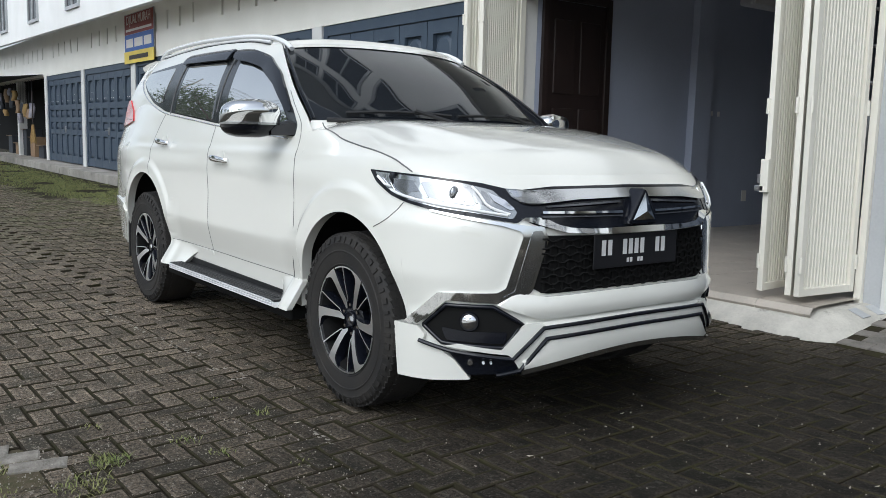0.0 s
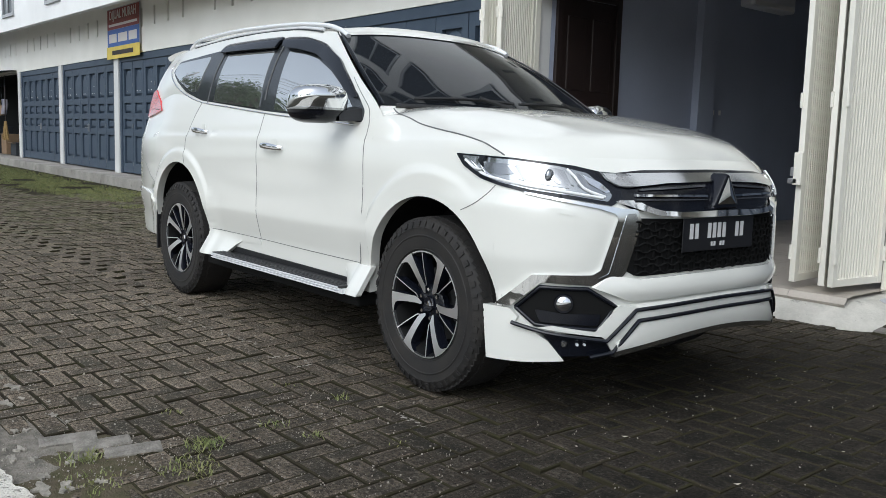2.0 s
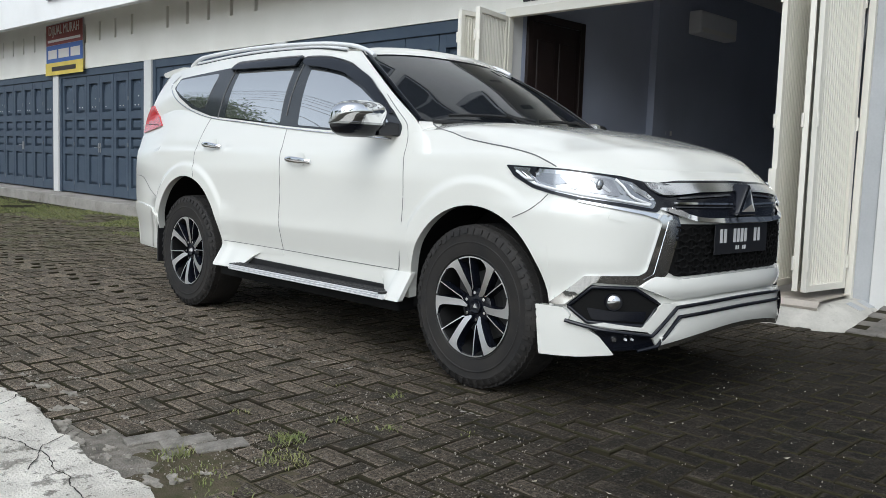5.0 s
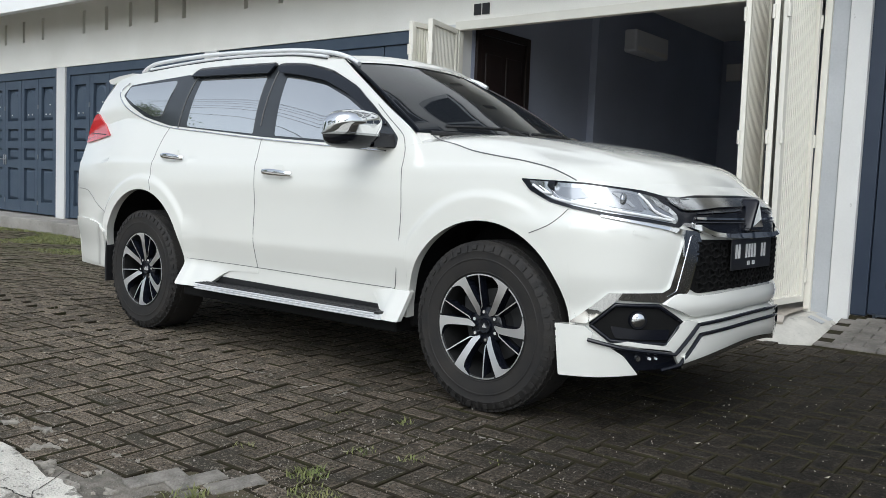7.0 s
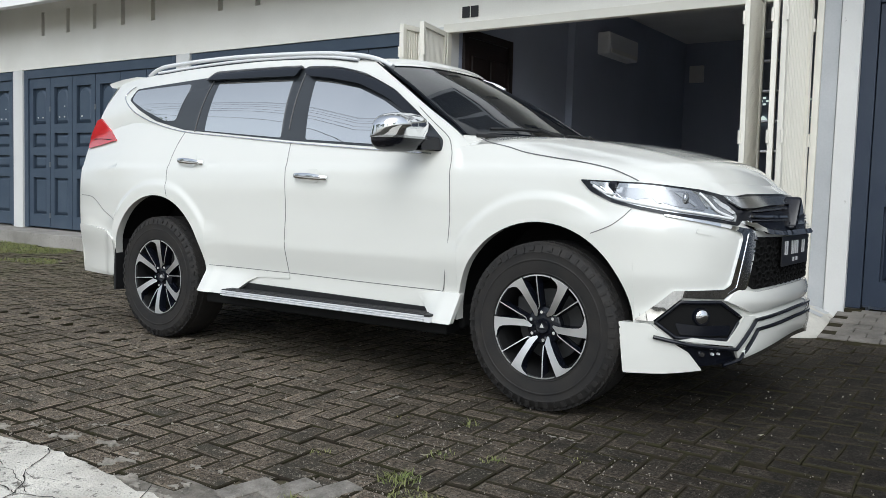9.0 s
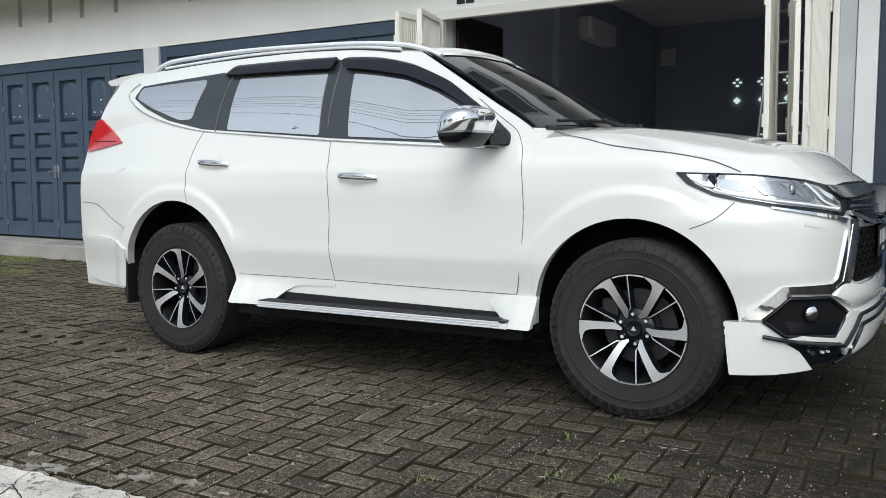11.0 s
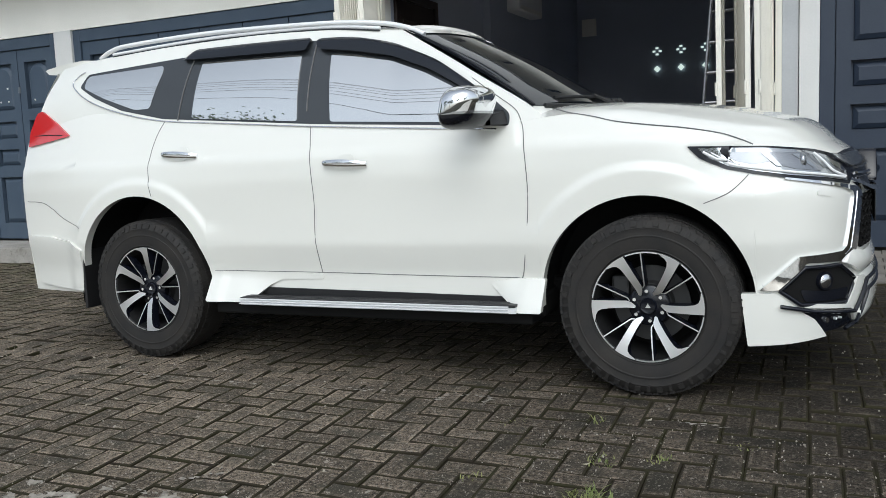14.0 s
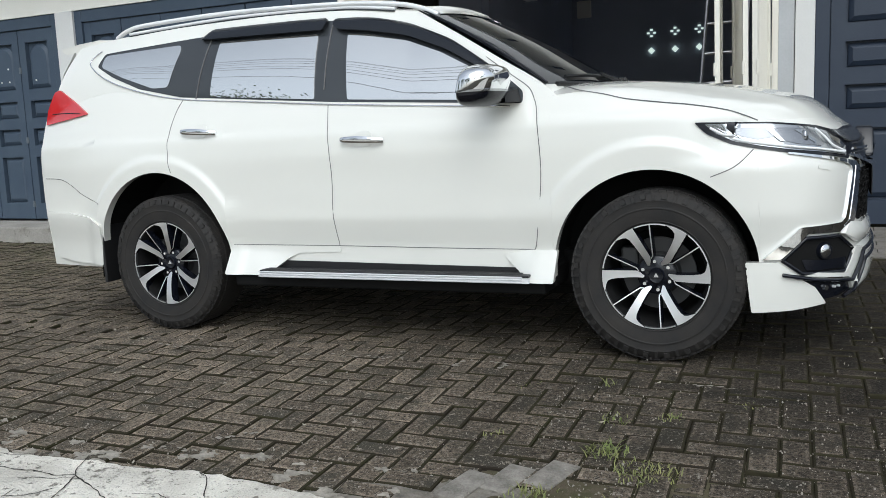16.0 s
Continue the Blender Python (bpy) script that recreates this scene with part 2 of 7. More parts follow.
wall_box("wall_pier_white", [(0.452, 0.600, 2.965, 3.2, -0.05, DOOR_TOP + 0.003)], M_PIER, "white painted pier with scuff marks", 0.006)

# projecting upper storey
up = Matrix.Rotation(math.atan(0.0260), 4, "Y")
FY, FZ = 2.3, 3.270
ov = tagged(obj("wall_upper", boxes((-46, 12, FY, FY + 0.12, FZ, 10.4), (-46, 12, FY + 0.12, 3.0, 4.0, 4.2)), M_UPPER), "white projecting upper storey of the shop row", "wall", kind="structure")
ov.matrix_world = up


def upper_window(x, z0, z1, hw):
    w = base("window_upper", x, FY, z0)
    y0, y1 = FY - 0.05, FY + 0.01
    part("window_frame", boxes((x - hw, x + hw, y0, y1, z0 - 0.08, z0), (x - hw, x + hw, y0, y1, z1, z1 + 0.08), (x - hw, x - hw + 0.08, y0, y1, z0, z1), (x + hw - 0.08, x + hw, y0, y1, z0, z1), (x - 0.03, x + 0.03, y0, y1, z0, z1)), M_GREY, w)
    part("pane", boxes((x - hw + 0.08, x - 0.03, y0 + 0.03, y1 - 0.01, z0, z1)), M_GLASS, w)
    part("pane", boxes((x + 0.03, x + hw - 0.08, y0 + 0.03, y1 - 0.01, z0, z1)), M_GLASS, w)
    tagged(w, "grey framed upper storey window in the white facade", "window", "upper windows", "structure")
    w.matrix_world = up @ w.matrix_world
    return w


for p, q in zip(PIERS, PIERS[1:]):
    upper_window((p + q) / 2, 3.70, 4.9, 0.62)
    for dx in (-1.0, 1.0):
        upper_window((p + q) / 2 + dx, 5.7, 7.6, 0.85)
        upper_window((p + q) / 2 + dx, 8.5, 9.6, 0.85)
wall_box("wall_roof", [(-46, 12, 1.55, 12, 10.45, 10.7)], M_UPPER, "plain roof slab of the shop row")
wall_box("wall_back", [(-34, 11.0, 11.9, 12.1, -0.1, 10.4)], M_WALL, "plain rear wall of the shop row")


# ---- folding timber doors, four leaves a unit, panelled ----
def raised(bm, x0, x1, z0, z1, y, arch=False):
    """A sunk field with a raised bevelled panel in it, seen from -y."""
    n = 10 if arch else 1
    cxm = (x0 + x1) / 2

    def ring(d, yy):
        pts = [(x0 + d, yy, z0 + d), (x1 - d, yy, z0 + d)]
        if arch:
            r = (x1 - x0) / 2 - d
            for k in range(n + 1):
                a = math.pi * k / n
                pts.append((cxm + r * math.cos(a), yy, z1 - (x1 - x0) / 2 + r * math.sin(a)))
        else:
            pts += [(x1 - d, yy, z1 - d), (x0 + d, yy, z1 - d)]
        return pts
    rings = [ring(0.016, y + 0.016), ring(0.022, y + 0.006), ring(0.058, y - 0.016)]
    vs = [[bm.verts.new(p) for p in r] for r in rings]
    for a, b in zip(vs, vs[1:]):
        m = len(a)
        for i in range(m):
            bm.faces.new((a[i], a[(i + 1) % m], b[(i + 1) % m], b[i]))
    bm.faces.new(vs[-1])


def leaf(bm_frame, bm_panel, x0, x1, zb, zt, y):
    """One door leaf with a column of four sunk panels."""
    st = 0.112
    h = zt - zb
    zz = [(zb + a * h, zb + b * h) for a, b in ((0.085, 0.335), (0.395, 0.485), (0.540, 0.632), (0.692, 0.935))]
    box(bm_frame, x0 + 0.003, x0 + st, y, y + 0.05, zb, zt)
    box(bm_frame, x1 - st, x1 - 0.003, y, y + 0.05, zb, zt)
    a, b = x0 + st, x1 - st
    lo = zb
    for z0, z1 in zz:
        box(bm_frame, a, b, y + 0.001, y + 0.049, lo, z0)
        lo = z1
    box(bm_frame, a, b, y + 0.001, y + 0.049, lo, zt)
    for k, (z0, z1) in enumerate(zz):
        raised(bm_panel, a, b, z0, z1, y + 0.036, arch=(k == 3))


M_IVORY = mat("ivory_plastic", (0.75, 0.74, 0.70), 0.4)
M_HINGE = mat("dull_hinge", (0.16, 0.18, 0.20), 0.5, metal=0.4, var=0.6, scale=30)


def shop_door(xa, xb, k):
    d = base("door_%d" % k, (xa + xb) / 2, 3.05, BASE_Z)
    f = 0.11
    coat = M_NAVY if xa < 0 else M_NAVY_DARKER
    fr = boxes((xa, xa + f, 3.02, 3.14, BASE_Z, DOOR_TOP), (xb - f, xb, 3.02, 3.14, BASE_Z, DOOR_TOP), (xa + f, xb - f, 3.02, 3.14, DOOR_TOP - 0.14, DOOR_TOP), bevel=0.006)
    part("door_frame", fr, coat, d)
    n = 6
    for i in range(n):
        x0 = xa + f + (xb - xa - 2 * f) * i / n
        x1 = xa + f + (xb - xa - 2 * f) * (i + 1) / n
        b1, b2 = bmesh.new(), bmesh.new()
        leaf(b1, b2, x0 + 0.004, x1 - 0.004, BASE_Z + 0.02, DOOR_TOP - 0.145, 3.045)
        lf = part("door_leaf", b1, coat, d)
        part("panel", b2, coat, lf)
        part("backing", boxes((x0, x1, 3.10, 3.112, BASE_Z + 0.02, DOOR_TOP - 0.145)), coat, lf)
        for dx, dz in ((-0.07, 0.08), (0.07, 0.08), (0.07, 0.24))[:1 + (i * 7 + k) % 3 if xa < 0 else 0]:
            bd = bmesh.new()
            cyl(bd, ((x0 + x1) / 2 + dx, 3.07, BASE_Z + 1.66 + dz), ((x0 + x1) / 2 + dx, 3.056, BASE_Z + 1.66 + dz), 0.013, 0.010, 8)
            part("screw_plug", bd, M_IVORY, lf, "small pale plug")
        if i in (2, 3):
            bh = bmesh.new()
            hx = x1 - 0.04 if i == 2 else x0 + 0.04
            box(bh, hx - 0.015, hx + 0.015, 3.032, 3.046, 1.00, 1.18, 0.004)
            tube(bh, [(hx, 3.03, 1.1), (hx, 3.0, 1.1), (hx + (-0.1 if i == 2 else 0.1), 3.0, 1.1)], 0.008)
            part("door_handle", bh, M_STEEL, lf, "small steel lever handle")
    for i in (1, 3, 5):
        hx = xa + f + (xb - xa - 2 * f) * i / n
        for hz in (0.32, 1.12, 1.98):
            part("hinge", boxes((hx - 0.022, hx + 0.022, 3.035, 3.048, hz, hz + 0.075), bevel=0.004), M_HINGE, d, "dull painted steel hinge")
    tagged(d, "slate blue panelled timber folding shop doors, closed" if xa < 0 else "darker blue panelled timber folding shop doors, closed", "door", "folding shop doors", "structure")
    tilt(d)


k = 1
for p, q in zip(PIERS, PIERS[1:]):
    if p == -3.42:
        continue
    if p == -29.25:
        continue
    shop_door(p + 0.14 if p != 0.50 else 0.600, q - 0.14 if q != -3.42 else -3.72, k)
    k += 1

# ---- apron along the doors and the sloping sill of the open unit ----
bm = bmesh.new()
box(bm, -33, -3.30, 2.42, 3.3, -0.1, BASE_Z - 0.012, 0.015)
apron = tilt(tagged(obj("pavement_apron", bm, M_APRON), "worn raised concrete walk in front of the shop doors", "pavement", kind="structure"))
bm = bmesh.new()
# the rim runs along the front, turns the corner and goes back to the pier
rim = [(-3.3 + 0.09 * i, 2.62, 0.0) for i in range(39)] + [(0.20, 2.62, 90 * k / 8) for k in range(9)] + [(0.20, 2.62 + 0.085 * k, 90.0) for k in range(1, 9)]
rows = []
for x, y, a in rim:
    row = []
    for d, z in ((0.0, 0.14), (0.15, 0.139), (0.19, 0.134), (0.31, 0.085), (0.36, 0.04), (0.42, 0.012), (0.44, -0.03)):
        d2 = d + (0.010 * noise.noise((x * 5 + y * 5, d * 9, 0)) if d > 0.1 else 0)
        row.append((x + d2 * math.sin(radians(a)), y - d2 * math.cos(radians(a)), z + 0.003 * noise.noise((x * 9, y * 9, 2))))
    rows.append(row)
grid_mesh(rows, bm)
grid_mesh([[(x, y, 0.138) for y in (2.6, 3.0, 3.3)] for x in (-3.3, -1.5, 0.21)], bm)
bmesh.ops.recalc_face_normals(bm, faces=bm.faces)
sill = tagged(obj("pavement_sill", bm, M_SILL, True), "cracked pale concrete sill in front of the open unit", "pavement", kind="structure")
for k in range(9):
    x0 = -3.29 + 0.402 * k
    nose = grid_mesh([[(x, y, z) for y, z in ((3.0, 0.166), (2.46, 0.166), (2.37, 0.158), (2.335, 0.118), (2.345, 0.10))] for x in (x0, x0 + 0.398)])
    np_ = obj("tile", nose, M_TILE)
    np_.parent = sill
for x, y, ang in ((0.445, 2.72, 4), (0.445, 2.93, -5)):
    np_ = obj("tile", boxes((x - 0.055, x + 0.055, y - 0.05, y + 0.06, 0.0, 0.006), bevel=0.002), M_GREY)
    np_.parent = sill
    np_.matrix_basis = pose(x, y, 0.110, 0, 22, ang) @ pose(-x, -y, 0)
bm = grid_mesh([[(x, y, z) for x in (0.56, 3.0, 10.5)] for y, z in ((2.18, -0.04), (2.24, -0.006), (2.98, 0.108), (3.3, 0.112))])
ramp_ = tagged(obj("pavement_step", bm, M_JOINT), "dusty paver ramp rising to the shop doors", "pavement", kind="structure")
M_RAMP = mat("dusty_paver", (0.20, 0.185, 0.165), 0.9, var=0.85, scale=6, bump=0.6, fine=70, col2=(0.085, 0.079, 0.068))
rrng = random.Random(5)
brick = bpy.data.meshes.new("paver")
bmb = boxes((-0.099, 0.099, -0.049, 0.049, -0.03, 0.010), bevel=0.004)
bmb.to_mesh(brick)
bmb.free()
brick.materials.append(M_RAMP)
for j in range(8):
    for i in range(16):
        q = new("paver", brick)
        q.parent = ramp_
        y = 2.29 + 0.1035 * j
        if y < 3.04:
            q.matrix_basis = pose(0.66 + 0.2035 * i + 0.10 * (j % 2), y, -0.006 + (y - 2.24) * 0.154 + rrng.gauss(0, 0.002), 8.5 + rrng.gauss(0, 0.6), rrng.gauss(0, 0.6), rrng.gauss(0, 0.5))
        else:
            bpy.data.objects.remove(q)

# ---- the open room ----
RL, RR, RB, RC = -3.30, 0.62, 10.0, 3.55
wall_box("wall_room_left", [(RL - 0.15, RL, 3.2, RB, -0.05, RC)], M_ROOM, "blue grey painted side wall of the open room")
wall_box("wall_room_right", [(RR, RR + 0.12, 3.2, RB, -0.05, RC)], M_ROOM, "blue grey painted side wall of the open room")
wall_box("wall_room_back", [(RL - 0.15, RR + 0.15, RB, RB + 0.15, -0.05, RC)], M_ROOM, "blue grey painted back wall of the open room")
wall_box("wall_room_pilaster", [(RL, RL + 0.10, 5.66, 5.98, 0.155, RC)], M_ROOM, "blue grey painted pilaster on the room wall", 0.004)
wall_box("wall_room_over", [(RL, RR, 3.21, 3.3, 3.3, RC)], M_ROOM, "plaster over the opening inside the room")
tilt(tagged(obj("ceiling", boxes((RL - 0.2, RR + 0.2, 3.2, RB + 0.2, RC, RC + 0.1)), M_CEIL), "plain white ceiling of the open room", "ceiling", kind="structure"))
flo = tilt(tagged(obj("floor", boxes((RL - 0.1, RR + 0.1, 3.0, RB, 0.0, 0.142)), M_JOINT), "dark grout bed of the room floor", "floor", kind="structure"))
# ---- the white car: surface laws, x forward, front axle at x = 0 ----
car = base("car", -1.4, 0, 0)
tagged(car, "pearl white SUV with chrome trim and tinted glass on pavers", "car")
AXF, AXR, RF, RR_ = -0.012, -2.80, 0.452, 0.478

SHOULDER = [(-3.80, 1.26), (-3.5, 1.36), (-3.2, 1.40), (-2.755, 1.345), (-2.2, 1.288), (-1.67, 1.240), (-1.2, 1.205), (-0.65, 1.178), (-0.45, 1.205), (-0.33, 1.213), (-0.22, 1.192), (-0.12, 1.165), (0.04, 1.139), (0.16, 1.122), (0.30, 1.093), (0.38, 1.064), (0.445, 1.043)]
WIDTH = [(0.20, 0.844), (0.45, 0.846), (0.51, 0.849), (0.55, 0.857), (0.60, 0.867), (0.640, 0.875), (0.652, 0.8768), (0.70, 0.8785), (0.80, 0.881), (0.95, 0.880), (1.05, 0.872), (1.095, 0.863), (1.115, 0.852), (1.17, 0.832), (1.245, 0.803), (1.35, 0.765), (1.5, 0.70)]
NOSE_XS = [(0.2, 0.30), (0.6, 0.30), (0.85, 0.30), (1.05, 0.34)]
NOSE_XF = [(0.20, 0.84), (0.40, 0.872), (0.60, 0.862), (0.82, 0.872), (0.92, 0.858), (0.98, 0.82), (1.03, 0.765), (1.07, 0.71)]


def flare(x, z):
    """Blistered wheel arches with a firm outer edge."""
    f = 0.0
    for xa, r in ((AXF, RF), (AXR, RR_)):
        d = math.hypot(x - xa, (z - 0.40) * 0.95) - r
        t = max(0.0, min(1.0, (0.120 - d) / 0.045))
        f += 0.015 * t * t * (3 - 2 * t)
    return f


def nose_w(z):
    t = max(0.0, min(1.0, (z - 0.84) / 0.2))
    return table(WIDTH, z) + flare(0.3, z) - 0.03 * t * t * (3 - 2 * t)


def nose_m(z):
    return table([(0.60, 2.8), (0.82, 2.5), (1.04, 2.0)], z)


def wid(x, z):
    w = table(WIDTH, z)
    w -= 0.007 * math.exp(-((x + 1.45) / 0.7) ** 2) * math.exp(-((z - 0.84) / 0.12) ** 2)
    w += flare(x, z)
    if x < -3.0:
        u = (-3.0 - x) / 0.80
        w *= 1 - 0.105 * u * u
    return w


def front_x(y, z):
    xs, xf = table(NOSE_XS, z), table(NOSE_XF, z)
    return xs + (xf - xs) * max(0.0, 1 - min(1.0, abs(y) / nose_w(z)) ** nose_m(z)) ** 0.4


def side_y(x, z):
    """Half width of the body at x, z."""
    xs, xf = table(NOSE_XS, z), table(NOSE_XF, z)
    if x <= xs - 0.25:
        return wid(x, z)
    k = max(0.0, min(1.0, (x - xs + 0.25) / 0.35))
    k = k * k * (3 - 2 * k)
    u = max(0.0, min(1.0, (x - xs) / (xf - xs)))
    return (wid(x, z) * (1 - k) + nose_w(z) * k) * max(0.0, 1 - u ** 2.5) ** (1 / nose_m(z))


ROOF_EDGE_Z = [(-3.62, 1.695), (-3.3, 1.728), (-2.8, 1.748), (-2.2, 1.752), (-1.7, 1.735), (-1.22, 1.69)]
ROOF_EDGE_Y = [(-3.62, 0.585), (-3.0, 0.605), (-2.0, 0.615), (-1.22, 0.592)]
ROOF_MID_Z = [(-3.62, 1.72), (-3.3, 1.76), (-2.8, 1.79), (-2.2, 1.80), (-1.7, 1.782), (-1.16, 1.725)]


def cab_y(x, z):
    """Half width of the glasshouse side at x, z."""
    zb = table(SHOULDER, x)
    yb = wid(x, zb)
    zr, yr = table(ROOF_EDGE_Z, x), table(ROOF_EDGE_Y, x)
    t = max(0.0, min(1.2, (z - zb) / (zr - zb)))
    return yb + (yr - yb) * t + 0.030 * math.sin(math.pi * min(t, 1))


def low_z(x):
    z = 0.36
    for xa, r in ((AXF, RF), (AXR, RR_)):
        d = abs(x - xa)
        if d < r:
            z = max(z, 0.40 + (0.455 / RF if xa == AXF else 0.52 / RR_) * math.sqrt(max(0, r * r - d * d)))
    return z


# station list, dense at the wheel arch ends
def stations():
    xs = [-3.80, -3.78, -3.74, -3.68, -3.6, -3.5, -3.4]
    for xa, r in ((AXR, RR_), (AXF, RF)):
        xs += [xa - r - 0.0015]
        xs += [xa - r * math.cos(math.pi * k / 40) for k in range(41)]
        xs += [xa + r + 0.0015]
        if xa == AXR:
            xs += [-2.3 + 0.09 * k for k in range(1, 20)]
    return sorted(x for x in xs if not (AXF + RF + 0.002 < x))


ST = stations()
NZ = 44


def side_column(x, s):
    z0, z1 = low_z(x), table(SHOULDER, x)
    return [(x, s * side_y(x, z0 + (z1 - z0) * j / NZ), z0 + (z1 - z0) * j / NZ) for j in range(NZ + 1)]


def nose_column(v):
    """Round the nose: v from -1 (right corner) to 1."""
    xj = ST[-1]
    out = []
    z0, z1 = 0.36, 1.043
    for j in range(NZ + 1):
        z = z0 + (z1 - z0) * j / NZ
        yj = side_y(xj, z)
        y = v * yj
        out.append((front_x(y, z) if abs(v) < 1 else xj, y, z))
    return out


vs_ = [math.sin(math.pi / 2 * k / 24) for k in range(-24, 25)]
cols = [side_column(x, -1) for x in ST] + [nose_column(v) for v in vs_[1:-1]] + [side_column(x, 1) for x in reversed(ST)]
bm = grid_mesh(cols)
bmesh.ops.recalc_face_normals(bm, faces=bm.faces)
body = part("body", bm, M_PAINT, car, "pearl white painted body shell", True, 40)

# turned-in lips round the wheel openings
for s in (-1, 1):
    for xa, r in ((AXF, RF), (AXR, RR_)):
        xs = [x for x in ST if abs(x - xa) <= r]
        a = [(x, s * side_y(x, low_z(x)), low_z(x)) for x in xs]
        b = [(x, s * (side_y(x, low_z(x)) - 0.05), low_z(x) + 0.004) for x in xs]
        part("arch_lip", grid_mesh([a, b]), M_PAINT, car, "", True)

# liners, floor and the dark inside
for s in (-1, 1):
    for xa, r in ((AXF, RF), (AXR, RR_)):
        rr = r + 0.03
        pts = [(xa - rr * math.cos(math.pi * k / 24), 0.40 + (rr if xa == AXF else rr + 0.04) * math.sin(math.pi * k / 24)) for k in range(25)]
        bm = grid_mesh([[(x, s * y, z) for x, z in [(pts[0][0], 0.30)] + pts + [(pts[-1][0], 0.30)]] for y in (0.85, 0.50)])
        bm.faces.new([bm.verts.new((x, s * 0.5, z)) for x, z in pts + [(pts[-1][0], 0.30), (pts[0][0], 0.30)]])
        part("wheel_liner", bm, M_DARK, car, "black wheel arch liner")
# floor box and unseen low parts, added to block light beneath the car
part("underbody", boxes((-3.55, 0.62, -0.60, 0.60, 0.27, 0.46), (-2.3, -0.47, -0.80, 0.80, 0.30, 0.42), bevel=0.02), M_DARK, car, "black underbody")
for s in (-1, 1):
    part("chassis_rail", boxes((-3.5, 0.55, min(s * 0.40, s * 0.50), max(s * 0.40, s * 0.50), 0.215, 0.30), bevel=0.01), M_DARK, car)
    part("sill_rail", boxes((-2.28, -0.50, min(s * 0.72, s * 0.90), max(s * 0.72, s * 0.90), 0.285, 0.345), bevel=0.01), M_DARK, car)
part("fuel_tank", boxes((-2.2, -1.1, -0.38, 0.30, 0.205, 0.30), bevel=0.03), M_DARK, car)
part("gearbox", boxes((-1.05, -0.1, -0.22, 0.22, 0.21, 0.30), bevel=0.04), M_DARK, car)
bm = bmesh.new()
cyl(bm, (AXR + 0.03, -0.66, 0.40), (AXR + 0.03, 0.66, 0.40), 0.055, seg=14)
bmesh.ops.create_uvsphere(bm, u_segments=14, v_segments=8, radius=0.13, matrix=pose(AXR + 0.03, 0.1, 0.37))
part("rear_axle", bm, M_DARK, car, "black rear axle and differential", True, 40)
bm = bmesh.new()
tube(bm, [(-0.6, 0.34, 0.25), (-1.6, 0.36, 0.24), (-2.3, 0.38, 0.26), (-3.2, 0.52, 0.29), (-3.7, 0.55, 0.29)], 0.035, 10)
part("exhaust", bm, M_DISC, car, "dull exhaust pipe", True)

# hood


def hood_pt(v, w):
    xr = -0.50 + 0.20 * (1 - v * v)
    yfr = v * side_y(ST[-1], 1.043)
    xfm = (front_x(yfr, 1.043) if abs(v) < 1 else ST[-1]) + 0.004
    x = xr + (xfm - xr) * w
    xe = -0.50 + (ST[-1] + 0.50) * w
    y = v * (side_y(xe, table(SHOULDER, xe)) + 0.001)
    ze = table(SHOULDER, xe)
    zm = 1.272 - 0.030 * w - 0.142 * w ** 2.7
    t = abs(v)
    z = zm + (ze - zm) * (t ** (2.6 + 3.0 * (1 - w) ** 2))
    # two long swages
    z += 0.006 * math.exp(-((t - 0.62) / 0.07) ** 2) * math.sin(math.pi * min(1, w)) ** 0.7
    # the rounded lip over the grille
    if w > 0.86:
        z -= (0.012 + 0.058 * (1 - t ** 3)) * ((w - 0.86) / 0.14) ** 2
    return (x, y, z)


vv = [k / 24 for k in range(-24, 25)]
ww = [k / 20 for k in range(17)] + [0.82, 0.84, 0.86, 0.88, 0.90, 0.92, 0.94, 0.96, 0.975, 0.99, 1.0]
bm = grid_mesh([[hood_pt(v, w) for v in vv] for w in ww])
bmesh.ops.recalc_face_normals(bm, faces=bm.faces)
part("hood", bm, M_PAINT, car, "pearl white bonnet with two swages", True, 50)

# glasshouse: sides, roof, pillars
def a_pillar_x(z):
    """Where the windscreen edge stands at height z."""
    return table([(1.17, -0.40), (1.26, -0.50), (1.40, -0.73), (1.55, -0.98), (1.69, -1.225)], z)


for s in (-1, 1):
    rows = []
    for j in range(13):
        h = j / 12
        row = []
        for i in range(61):
            # the front edge follows the pillar, the back edge the hatch
            zf = 1.20 + (1.69 - 1.20) * h
            xf = a_pillar_x(zf)
            xb = -3.74 + 0.16 * h
            x = xb + (xf - xb) * i / 60
            z = table(SHOULDER, x) + (table(ROOF_EDGE_Z, x) - table(SHOULDER, x)) * h
            if i == 60:
                z = zf
            row.append((x, s * cab_y(x, z), z))
        rows.append(row)
    bm = grid_mesh(rows)
    bmesh.ops.recalc_face_normals(bm, faces=bm.faces)
    part("side_frame", bm, M_PAINT, car, "white window surround and pillars", True, 60)


def roof_pt(v, w):
    xf = -1.225 + 0.09 * (1 - v * v)
    x = -3.62 + (xf + 3.62) * w
    ze, zm = table(ROOF_EDGE_Z, x), table(ROOF_MID_Z, x)
    return (x, v * table(ROOF_EDGE_Y, x), zm + (ze - zm) * abs(v) ** 3)


bm = grid_mesh([[roof_pt(k / 16, w / 40) for k in range(-16, 17)] for w in range(41)])
bmesh.ops.recalc_face_normals(bm, faces=bm.faces)
part("roof", bm, M_PAINT, car, "white roof skin", True, 60)


